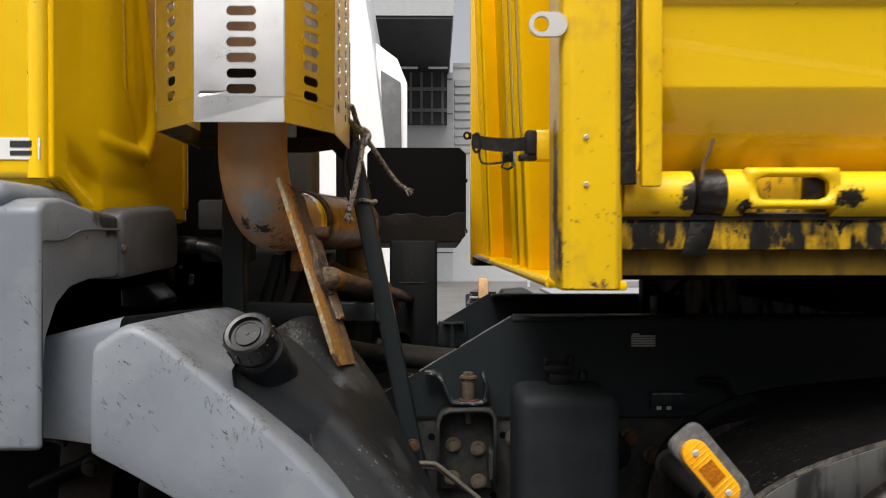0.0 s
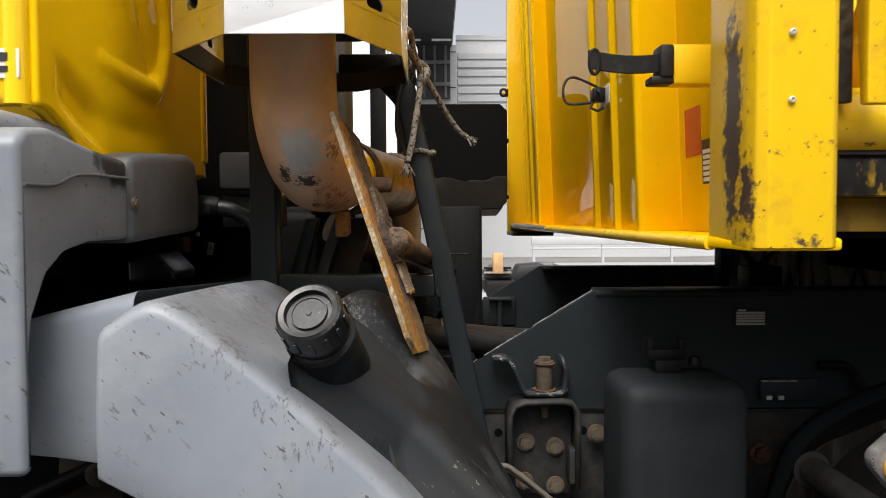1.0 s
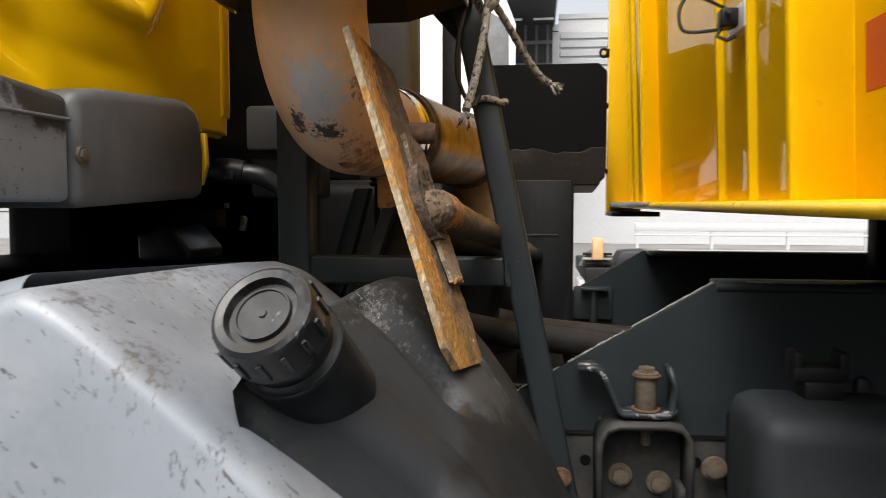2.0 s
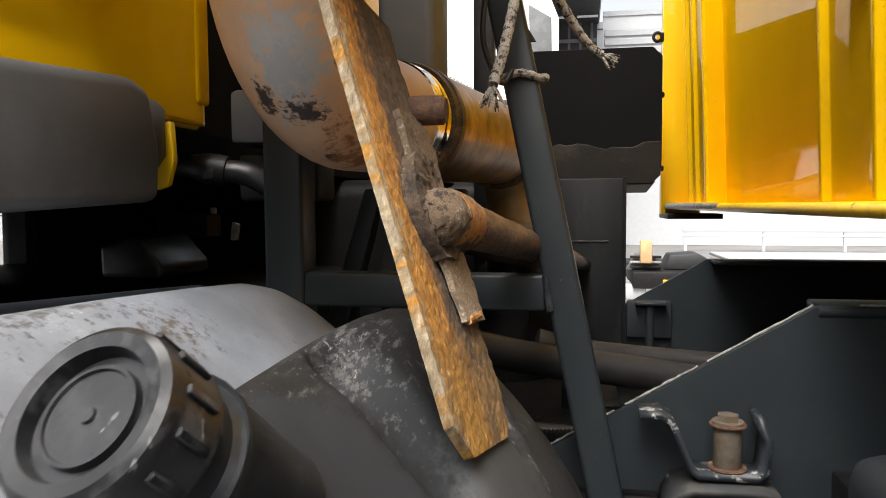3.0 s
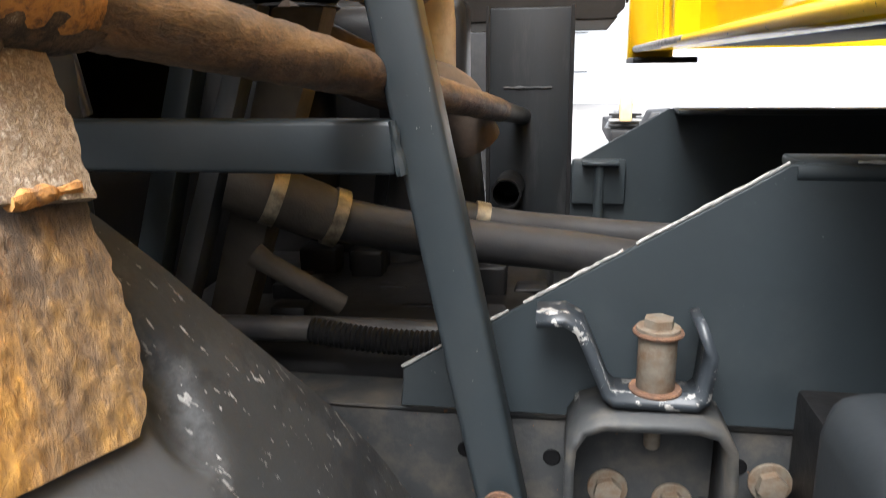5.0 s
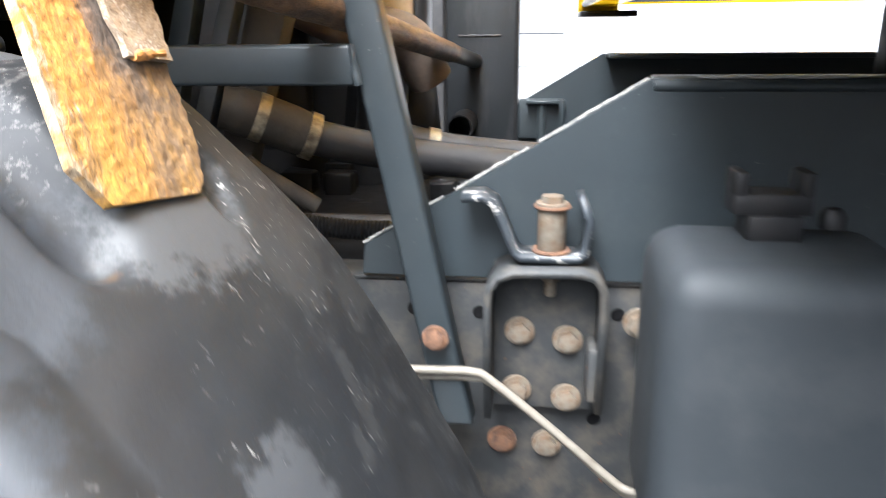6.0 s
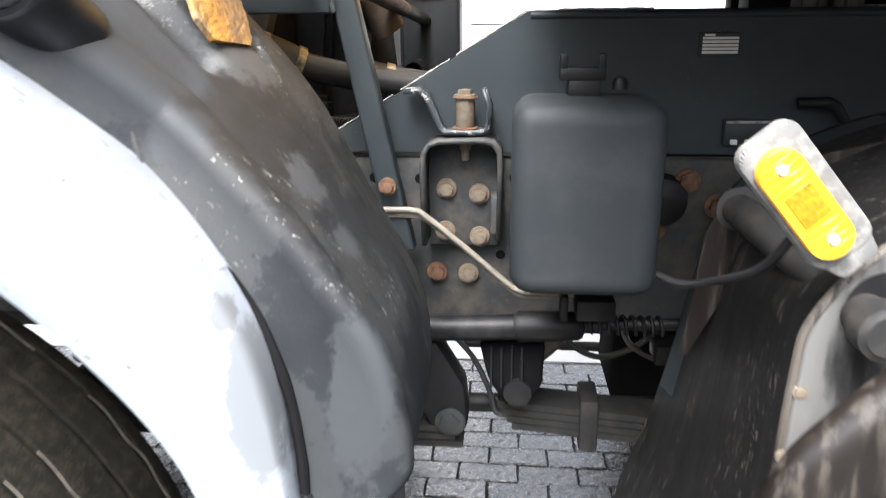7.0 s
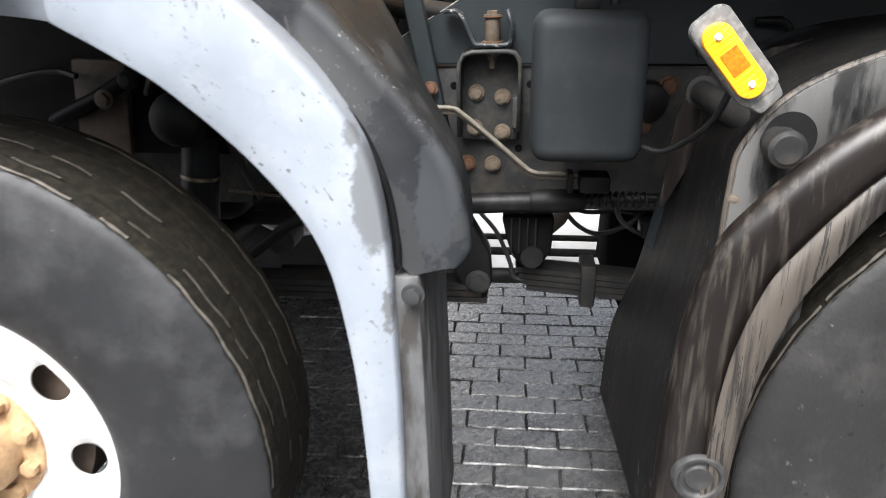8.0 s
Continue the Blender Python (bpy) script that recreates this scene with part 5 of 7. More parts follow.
def wheel(cx, yc, cz, r=0.603, w=0.31, name="wheel", label="", rubber=M_RUBBER):
    base = toward((cx, yc, cz), (0, 1, 0))
    prof, tread, back = tyre_profile(r, w)
    tyre = part("tyre", lathe(prof + [(r - 0.004, -w / 2 * 0.86)], 96), rubber, truck, label, m=base)
    tyre.name = name
    part("tread", lathe([(r - 0.006, -w / 2 * 0.88)] + tread + [(r - 0.006, w / 2 * 0.88)], 120), M_TREAD, tyre, m=base, sharp=25)
    part("inner_wall", lathe(back, 64), M_RUBBER, tyre, m=base)
    for s, g in ((-1, 0.845), (-1, 0.62), (-1, 0.22), (1, 0.22), (1, 0.62)):
        yy = s * w / 2 * g
        rr = r - 0.009 if g < 0.8 else r - 0.003
        mud = bmesh.new()
        nm = 360
        hw = 0.0013 if g < 0.8 else 0.0034
        lift = 0.0135 if g < 0.8 else 0.0035
        for j in range(nm):
            th = 2 * math.pi * j / nm
            gap = noise.noise(Vector((math.cos(th) * 9, math.sin(th) * 9, g * 20 + s)))
            if gap < (0.02 if g < 0.8 else -0.30):
                continue
            q = []
            for a, o in ((j, -hw), (j + 1, -hw), (j + 1, hw), (j, hw)):
                t2 = 2 * math.pi * a / nm
                wob = 0.0022 * math.sin(t2 * 41 + g * 30) + 0.003 * noise.noise(Vector((math.cos(t2) * 14, math.sin(t2) * 14, g * 9)))
                k = 1 + (0.7 if g < 0.8 else 1.1) * noise.noise(Vector((math.cos(t2) * 40, math.sin(t2) * 40, g * 5 + s)))
                q.append(mud.verts.new(((rr + lift) * math.cos(t2), (rr + lift) * math.sin(t2), yy + wob + o * k)))
            mud.faces.new(q)
        tagged(part("mud_in_groove", mud, M_GROOVE, tyre, m=base), kind="stuff")
    rim = part("rim", lathe([(0.303, -0.105), (0.306, -0.115), (0.298, -0.121), (0.288, -0.117), (0.282, -0.10), (0.276, -0.055)], 96), M_WHITE, tyre, "white painted steel wheel rim", m=base)
    disc = bmesh.new()
    nh = 8
    for k in range(nh):
        th0 = 2 * math.pi * (k + 0.15) / nh

        def place(u, v, th0=th0):
            rr = v
            th = th0 + u / 0.215
            hgt = -0.055 - 0.02 * math.sin(min(1.0, (0.276 - rr) / 0.10) * math.pi / 2)
            return (rr * math.cos(th), rr * math.sin(th), hgt)
        cw = 2 * math.pi / nh * 0.215
        holed_cell(disc, 0, 0.221, cw, 0.110, [(0.038 * math.cos(2 * math.pi * (j + 0.5) / 24), 0.034 * math.sin(2 * math.pi * (j + 0.5) / 24)) for j in range(24)], place)
    bmesh.ops.remove_doubles(disc, verts=disc.verts, dist=0.0006)
    solid(part("disc", disc, M_WHITE, tyre, m=base), 0.008, 1)
    part("disc_centre", lathe([(0.168, -0.0745), (0.155, -0.0765), (0.135, -0.077)], 64), M_WHITE, tyre, m=base)
    part("hub", lathe([(0.140, -0.074), (0.137, -0.085), (0.10, -0.09), (0.095, -0.13), (0.085, -0.15), (0.045, -0.155), (0, -0.155)], 48), M_HUB, tyre, "rusty brown wheel hub", m=base)
    for j in range(10):
        a = 2 * math.pi * (j + 0.5) / 10
        bolt(base @ Vector((0.118 * math.cos(a), 0.118 * math.sin(a), -0.086)), (0, -1, 0), 0.017, 0.022, M_HUB, tyre, "wheel_nut")
    part("brake_drum", lathe([(0.0, 0.10), (0.21, 0.10), (0.21, -0.03), (0.0, -0.03)], 40), M_OLDPIPE, tyre, m=base)
    return tyre


wheel(-0.880, 1.325, 0.553, label="large worn lorry tyre on a white rim")
wheel(1.138, 1.395, 0.553, label="large dusty cracked lorry tyre beside a mudguard", rubber=M_WORN_RUBBER)
for x, y in ((-0.88, 3.48), (1.15, 3.46)):
    wheel(x, y, 0.553, label="large worn lorry tyre on the far side")
for x in (-0.88, 1.15):
    part("axle", tube([(x, 1.45, 0.553), (x, 3.4, 0.553)], 0.07, 16), M_DARK, truck)

# ---- second axle mudguard, lamp and stay ----
M2_IN = [(0.500, 0.25), (0.505, 0.53), (0.524, 0.74), (0.555, 0.865), (0.600, 0.965), (0.72, 1.12), (0.92, 1.235), (1.4, 1.24)]
M2_OUT = [(0.392, 0.25), (0.396, 0.551), (0.408, 0.814), (0.442, 0.970), (0.496, 1.061), (0.649, 1.203), (0.90, 1.33), (1.4, 1.33)]
M2_ROWS = arch(M2_IN, M2_OUT, 64, lambda u: 1.205, lambda u: 1.27, edge=0.034, crown=0.0)
mg2 = part("rear_mudguard", loft([r[:5] for r in M2_ROWS]), M_MUDGUARD, truck, "mud-streaked black plastic mudguard over the second axle", sharp=50)
solid(mg2, 0.005, -1)
solid(part("guard_rim", loft([r[4:] for r in M2_ROWS]), M_GUARDRIM, mg2, "glossy brown-black rounded guard rim", sharp=50), 0.005, -1)
MID = spline([(x, 0, z) for x, z in [(0.430, 0.30), (0.445, 0.60), (0.460, 0.80), (0.474, 0.931), (0.480, 1.076), (0.492, 1.145), (0.554, 1.222), (0.673, 1.280), (0.85, 1.325), (1.2, 1.35)]], 48)
INW = spline([(x, 0, z) for x, z in [(0.372, 0.40), (0.386, 0.58), (0.430, 0.72), (0.462, 0.86), (0.485, 0.98), (0.515, 1.108), (0.560, 1.194), (0.68, 1.27), (0.85, 1.31), (1.2, 1.34)]], 48)
part("inner_guard", loft([[Vector((p.x, 1.30, p.z)).lerp(Vector((q.x, 1.80, q.z)), f) for p, q in zip(MID, INW)] for f in (0, 0.2, 0.4, 0.6, 0.8, 1.0)]), M_GUARDIN, mg2, "dusty dark inner mudguard")
dust = part("guard_side_panel", loft([[Vector((p.x, 1.296, p.z)) for p in MID[8:]], [Vector((p.x + 0.004, 1.286, p.z - 0.002)) for p in MID[8:]], [Vector((p.x + 0.14, 1.286, p.z - 0.10)) for p in MID[8:]]]), M_HEADGREY, mg2, "dusty grey streaked guard side")
solid(dust, 0.004)
part("guard_edge", tube([Vector((p.x, 1.292, p.z)) for p in MID[10:]], 0.006, 8), M_MUDGUARD, mg2)
part("folded_edge", loft([[(p.x - 0.004, 1.78, p.z), (p.x - 0.012, 1.755, p.z + 0.004), (p.x + 0.006, 1.70, p.z)] for p in INW[14:40]]), M_SLATE, mg2)
part("guard_bracket", prism([(0.72, 1.285), (0.615, 1.262), (0.519, 1.222), (0.482, 1.194), (0.457, 1.138), (0.447, 1.039), (0.435, 0.945), (0.447, 0.945), (0.492, 1.04), (0.527, 1.11), (0.571, 1.134), (0.70, 1.25)], 1.615, 1.620, bevel=0.001, seg=1), M_GUARDRIM, mg2, "dusty dark guard bracket plate")
part("stay_hole", lathe([(0, 0.0), (0.032, 0.0), (0.032, -0.002), (0, -0.002)], 28), M_LABEL_B, mg2, m=toward((0.500, 1.6135, 1.179), (0, -1, 0)))
stay = part("mudguard_stay", tube([(0.538, 1.236, 1.150), (0.535, 1.30, 1.153), (0.498, 1.608, 1.180)], 0.023, 28), M_LEAF, mg2, "dusty dark round stay")
part("stay_end", lathe([(0, 0.004), (0.021, 0.004), (0.024, 0.0015), (0.028, 0.0), (0.0285, -0.002), (0.0285, -0.03), (0, -0.03)], 32), M_LEAF, mg2, m=toward((0.538, 1.234, 1.150), (0, -1, 0)))
# Dark disc painted in for the shaded hole behind the stay.
part("stay_seat", lathe([(0, 0.0), (0.040, 0.0), (0.040, -0.004), (0, -0.004)], 32), M_DARK, mg2, m=toward((0.556, 1.283, 1.158), (0, -1, 0)))
for x, z in ((0.486, 1.06), (0.478, 0.98)):
    bolt((x, 1.287, z), (0, -1, 0), 0.006, 0.005, M_BOLT, mg2)
part("guard_boss", lathe([(0, 0.004), (0.022, 0.004), (0.025, 0.001), (0.032, 0.001), (0.036, 0.007), (0.042, 0.007), (0.046, 0.0), (0.046, -0.01)], 32), M_STAY, mg2, "round dusty guard boss", m=toward((0.463, 1.200, 0.595), (0, -1, 0)))
def rounded(x0, x1, y0, y1, r, n=6):
    """A rectangle with round corners."""
    out = []
    for cx, cy, a0 in ((x1 - r, y1 - r, 0), (x0 + r, y1 - r, 90), (x0 + r, y0 + r, 180), (x1 - r, y0 + r, 270)):
        for k in range(n + 1):
            a = math.radians(a0 + 90 * k / n)
            out.append((cx + r * math.cos(a), cy + r * math.sin(a)))
    return out


lamp_ax = Vector((0.47, 0.02, -0.56)).normalized()
lamp_n = Vector((0.06, -1, 0.02)).normalized()
lamp_n = (lamp_n - lamp_ax * lamp_n.dot(lamp_ax)).normalized()
lamp_s = lamp_ax.cross(lamp_n)
lamp_c = (Vector((0.422, 1.25, 1.308)) + Vector((0.477, 1.253, 1.243))) / 2
lm = Matrix.Translation(lamp_c) @ Matrix(((lamp_ax.x, lamp_s.x, lamp_n.x, 0), (lamp_ax.y, lamp_s.y, lamp_n.y, 0), (lamp_ax.z, lamp_s.z, lamp_n.z, 0), (0, 0, 0, 1)))
lens = prism(stadium(0.126, 0.046, 32), -0.004, 0.010, "z", bevel=0.003)
backing = part("marker_lamp", prism(rounded(-0.077, 0.076, -0.040, 0.027, 0.018), -0.022, -0.004, "z", bevel=0.005), M_GREYLAMP, truck, "amber side marker lamp on a scuffed grey rubber holder", m=lm)
part("lens", lens, M_AMBER, backing, "ribbed amber lens", m=lm)
part("lens_core", prism([(-0.019, -0.014), (0.019, -0.014), (0.019, 0.014), (-0.019, 0.014)], 0.0102, 0.0112, "z", bevel=0.0003, seg=1), M_AMBER_DARK, backing, m=lm)
for k in (-1, 1):
    part("lens_screw", lathe([(0, 0.004), (0.004, 0.004), (0.006, 0.0)], 14), M_SCREW, backing, m=lm @ Matrix.Translation((0.043 * k, 0, 0.010)))
for k in range(-6, 7):
    if abs(k) > 2:
        part("lens_rib", box(0.0085 * k - 0.0012, 0.0085 * k + 0.0012, -0.019, 0.019, 0.0098, 0.0108, 0.0003, 1), M_AMBER, backing, m=lm)
part("holder_tail", prism([(0.06, -0.038), (0.092, -0.032), (0.096, 0.010), (0.06, 0.025)], -0.022, -0.006, "z", bevel=0.006), M_GREYLAMP, backing, m=lm)
part("lamp_cable", tube(spline([(0.470, 1.30, 1.24), (0.468, 1.40, 1.16), (0.455, 1.55, 1.09), (0.43, 1.62, 1.06), (0.40, 1.66, 1.06), (0.395, 1.7, 1.04)], 24), 0.0058, 10), M_HOSE, backing)

# ---- reservoir and small fittings on the rail ----
res = part("reservoir", rough_up(box(0.172, 0.396, 1.610, 1.79, 1.032, 1.330, 0.034, 5), 0.002, 9), M_BLACKPL, truck, "matt black square plastic reservoir")
res.data.materials[0] = M_RESERVOIR
part("reservoir_clip", box(0.243, 0.313, 1.715, 1.755, 1.352, 1.372, 0.003), M_DARK, res, "black plastic clip")
for x in (0.243, 0.301):
    part("clip_jaw", box(x, x + 0.012, 1.715, 1.755, 1.368, 1.392, 0.003), M_DARK, res)
part("clip_base", box(0.256, 0.305, 1.71, 1.76, 1.325, 1.353, 0.004), M_DARK, res)
part("vent_knob", lathe([(0.012, 0), (0.012, 0.012), (0.008, 0.018), (0, 0.02)], 18), M_DARK, res, m=Matrix.Translation((0.337, 1.735, 1.338)))
part("reservoir_bracket", box(0.22, 0.35, 1.79, 1.972, 1.10, 1.24, 0.006), M_DARK, res)
for dz, dy, dx in ((0, 0, 0), (-0.013, 0.010, 0.004)):
    part("air_line", tube(spline([(-0.16, 1.86 + dy, 1.106 + dz), (-0.06, 1.868 + dy, 1.105 + dz), (-0.012, 1.872 + dy, 1.103 + dz), (0.012, 1.872 + dy, 1.092 + dz * 0.7), (0.09, 1.868 + dy, 1.030 + dz * 0.5), (0.165 + dx, 1.865 + dy, 0.966 + dz), (0.190 + dx, 1.86 + dy, 0.953 + dz), (0.225, 1.86 + dy, 0.951 + dz), (0.33, 1.85 + dy, 0.951 + dz)], 60), 0.0056, 12), M_WPIPE, truck, "off-white air line")
part("line_clip", box(0.262, 0.276, 1.78, 1.83, 0.925, 0.972, 0.003), M_DARK, truck)
part("line_block", box(0.29, 0.36, 1.78, 1.85, 0.925, 0.965, 0.006), M_DARK, truck)
part("latch_lever", tube([(0.683, 1.95, 1.293), (0.735, 1.945, 1.295), (0.748, 1.945, 1.288), (0.785, 1.945, 1.23)], 0.010, 12), M_DARK, truck, "black steel latch lever")
part("cover_strip", box(0.560, 0.685, 1.955, 1.969, 1.215, 1.262, 0.004), M_SLATE, truck)
part("strip_edge", box(0.562, 0.640, 1.952, 1.957, 1.256, 1.2605, 0.001, 1), M_WORNEDGE, truck)
for x in (0.572, 0.598):
    part("white_clip", box(x, x + 0.012, 1.950, 1.956, 1.217, 1.226, 0.001, 1), M_LABEL_W, truck)
part("rubber_buffer", lathe([(0, 0.05), (0.03, 0.05), (0.045, 0.04), (0.05, 0.02), (0.042, 0.012), (0.05, 0.004), (0.05, 0.0), (0, 0)], 28), M_DARK, truck, m=toward((0.455, 1.97, 1.11), (0, -1, 0)))

# ---- under the rail: tube, hanger, springs ----
ut = [(-0.5, 1.85, 0.872), (0.05, 1.85, 0.876), (0.20, 1.85, 0.884)]
part("hydraulic_tube", tube(ut, 0.025, 20), M_TUBE, truck, "shiny black tube under the rail")
part("tube_joint", rough_up(tube([(0.18, 1.85, 0.884), (0.19, 1.85, 0.884), (0.30, 1.85, 0.888), (0.31, 1.85, 0.888)], [0.024, 0.03, 0.028, 0.022], 18), 0.002, 60), M_DARK, truck)
spr = bmesh.new()
hel = [(0.30 + 0.16 * i / 120, 1.85 + 0.017 * math.cos(i * 0.52), 0.893 + 0.017 * math.sin(i * 0.52)) for i in range(121)]
tube(hel, 0.0035, 6, bm=spr)
part("coil_spring", spr, M_DARK, truck, "small black coil spring")
part("spring_rod", tube([(0.29, 1.85, 0.890), (0.52, 1.85, 0.900)], 0.011, 12), M_DARK, truck)
hang = part("spring_hanger", prism([(-0.06, 0.84), (0.03, 0.84), (0.085, 0.745), (0.092, 0.66), (0.075, 0.628), (0.03, 0.625), (-0.01, 0.70)], 1.86, 1.93, bevel=0.01), M_DARK, truck, "black cast spring hanger")
bolt((0.056, 1.858, 0.667), (0, -1, 0), 0.022, 0.016, M_RAIL, hang)
blk = part("spring_bracket", prism([(0.112, 0.84), (0.242, 0.84), (0.238, 0.745), (0.205, 0.70), (0.165, 0.70), (0.13, 0.76)], 1.87, 1.99, bevel=0.012), M_MATTBLACK, truck, "ribbed cast spring bracket")
for x in (0.135, 0.155, 0.175, 0.195):
    part("bracket_rib", box(x, x + 0.005, 1.862, 1.872, 0.745, 0.835, 0.001, 1), M_DARK, blk)


def spring_pack(x0, x1, y, z0, z1, n):
    for i in range(n):
        f = i / max(1, n - 1)
        pts = [(x0 + (x1 - x0) * q / 12 + 0.03 * f, y, z0 + (z1 - z0) * q / 12 - 0.017 * i) for q in range(13)]
        bm = loft([[(x, y - 0.04, z), (x, y + 0.04, z), (x, y + 0.04, z - 0.014), (x, y - 0.04, z - 0.014)] for x, _, z in pts], closed=True)
        part("spring_leaf", bm, M_LEAF, truck, "dusty dark steel spring leaf")


spring_pack(0.15, 1.9, 1.95, 0.690, 0.55, 4)
spring_pack(-1.7, 0.05, 1.90, 0.66, 0.655, 3)
part("spring_clamp", box(0.318, 0.356, 1.90, 1.998, 0.585, 0.70, 0.006), M_LEAF, truck)
part("shackle_pin", tube([(0.19, 1.86, 0.735), (0.19, 2.0, 0.735)], 0.028, 20), M_DARK, truck)
part("brake_hose", tube(spline([(0.05, 1.92, 0.84), (0.10, 1.92, 0.78), (0.135, 1.92, 0.70), (0.145, 1.92, 0.66), (0.17, 1.92, 0.65)], 24), 0.006, 8), M_HOSE, truck)
part("far_bar", tube([(0.0, 2.87, 0.44), (1.3, 2.87, 0.44)], 0.012, 12), M_LEAF, truck)
part("far_bar", tube([(0.0, 2.87, 0.38), (1.3, 2.87, 0.378)], 0.016, 12), M_LEAF, truck)
part("axle_mass", rough_up(prism([(0.44, 0.76), (0.76, 0.76), (0.78, 0.50), (0.66, 0.37), (0.52, 0.35), (0.43, 0.48)], 2.30, 2.62, bevel=0.03, seg=3), 0.012, 12), M_MATTBLACK, truck, "black mass under the frame")
part("shock_arm", tube([(0.150, 1.94, 0.715), (0.183, 1.93, 0.746), (0.259, 1.93, 0.818), (0.275, 1.93, 0.832)], [0.024, 0.020, 0.019, 0.012], 14), M_HOSE_BR, truck, "dirty brown slanted arm")
for pts in ([(0.26, 1.98, 0.84), (0.31, 1.99, 0.78), (0.37, 2.0, 0.755), (0.45, 2.02, 0.78), (0.50, 2.03, 0.84)], [(0.24, 2.05, 0.84), (0.33, 2.05, 0.80), (0.44, 2.06, 0.80), (0.55, 2.06, 0.76), (0.62, 2.06, 0.70)], [(0.40, 1.97, 0.84), (0.42, 1.97, 0.80), (0.47, 1.98, 0.765), (0.53, 1.99, 0.75)]):
    part("brake_hose", tube(spline(pts, 24), 0.0065, 8), M_HOSE, truck)
part("valve_body", rough_up(box(0.47, 0.56, 1.96, 2.03, 0.755, 0.80, 0.008), 0.003, 40), M_DARK, truck)
part("far_hanger", box(0.05, 0.35, 2.78, 2.90, 0.60, 0.84, 0.02), M_DARK, truck)
part("drag_link", tube([(-0.5, 2.0, 0.62), (0.9, 2.1, 0.60)], 0.022, 12), M_DARK, truck)
part("gearbox", rough_up(box(-1.6, -0.62, 2.05, 2.75, 0.75, 1.45, 0.06, 3), 0.02, 6), M_DARK, truck, "greasy black gearbox and engine mass")
part("engine_block", rough_up(box(-1.6, -0.27, 2.58, 3.3, 0.55, 1.66, 0.05, 3), 0.02, 7), M_DARK, truck, "dark engine and cooling pack")
bp = part("brake_bracket", rough_up(prism([(-0.872, 1.225), (-0.745, 1.222), (-0.752, 1.12), (-0.765, 0.98), (-0.885, 0.98), (-0.88, 1.10)], 1.765, 1.785, bevel=0.004), 0.002, 30), M_OLDPIPE, truck, "brown dusty brake bracket")
part("slack_arm", rough_up(tube([(-0.93, 1.75, 1.085), (-0.905, 1.75, 1.097), (-0.82, 1.75, 1.135), (-0.755, 1.75, 1.172), (-0.72, 1.75, 1.185)], [0.016, 0.020, 0.018, 0.018, 0.012], 14), 0.002, 50), M_DARK, bp, "greasy steel arm")
bolt((-0.787, 1.73, 1.140), (0, -1, 0), 0.016, 0.016, M_BOLT, bp)
part("ball_joint", lathe([(0, 0.03), (0.012, 0.028), (0.02, 0.018), (0.022, 0.0), (0.016, -0.01)], 20), M_RAIL, bp, m=toward((-0.728, 1.745, 1.182), (0, -1, 0)))
part("air_chamber", lathe([(0, 0.09), (0.035, 0.088), (0.055, 0.075), (0.06, 0.05), (0.065, 0.045), (0.065, 0.035), (0.06, 0.03), (0.058, 0.0), (0.03, -0.02)], 28), M_DARK, truck, "black brake air chamber", m=toward((-0.60, 1.74, 1.10), (0, -1, 0.1)))
part("damper_tube", tube([(-0.585, 1.76, 1.055), (-0.61, 1.76, 0.84)], [0.042, 0.045], 22), M_COLUMN, truck, "black damper tube")
part("damper_band", tube([(-0.595, 1.76, 0.963), (-0.5962, 1.76, 0.955)], 0.0462, 22), M_CLIP, truck)
part("brake_pipe", tube(spline([(-0.70, 1.76, 1.15), (-0.66, 1.72, 1.19), (-0.60, 1.72, 1.20), (-0.54, 1.74, 1.12), (-0.50, 1.76, 1.0), (-0.46, 1.78, 0.90)], 30), 0.008, 10), M_HOSE, truck)
part("brake_pipe", tube(spline([(-1.1, 1.77, 1.16), (-0.98, 1.75, 1.19), (-0.90, 1.75, 1.20), (-0.85, 1.74, 1.19)], 20), 0.007, 10), M_HOSE, truck)
for i in range(11):
    part("chain_link", tube([(-0.530 + 0.0115 * i + 0.005 * math.cos(a), 1.77, 0.920 - 0.0011 * i + 0.0028 * math.sin(a)) for a in [2 * math.pi * k / 10 for k in range(11)]], 0.0012, 6), M_CLIP, truck)
part("spring_eye", tube([(-0.45, 1.86, 0.76), (-0.45, 1.95, 0.76)], 0.035, 20), M_RAIL, truck)
part("torque_arm", tube([(-0.52, 1.80, 0.74), (-0.40, 1.80, 0.83), (-0.36, 1.80, 0.85)], [0.016, 0.013, 0.02], 14), M_DARK, truck)
part("wheelhouse_liner", box(-1.9, -0.50, 1.80, 1.84, 1.00, 1.36, 0.004), M_DARK, truck)
part("prop_shaft", tube([(-0.7, 2.4, 0.95), (3.0, 2.4, 0.85)], 0.055, 20), M_DARK, truck)

# ---- pipes and clutter behind the cab ----
def hose(name, pts, r, mat, label="", seg=16, n=40):
    return part(name, tube(spline(pts, n), r, seg), mat, truck, label)


h1 = hose("coolant_pipe", [(-0.36, 2.16, 1.375), (-0.30, 2.19, 1.350), (-0.18, 2.24, 1.318), (0.02, 2.30, 1.285), (0.4, 2.36, 1.22), (0.9, 2.4, 1.15)], 0.030, M_HOSE, "thick black coolant pipe")
part("hose_sleeve", tube(spline([(-0.43, 2.13, 1.405), (-0.385, 2.15, 1.390), (-0.30, 2.19, 1.350)], 12), [0.034] * 3 + [0.038] * 7 + [0.036] * 2, 20), M_HOSE_BR, h1, "dirty brown hose sleeve")
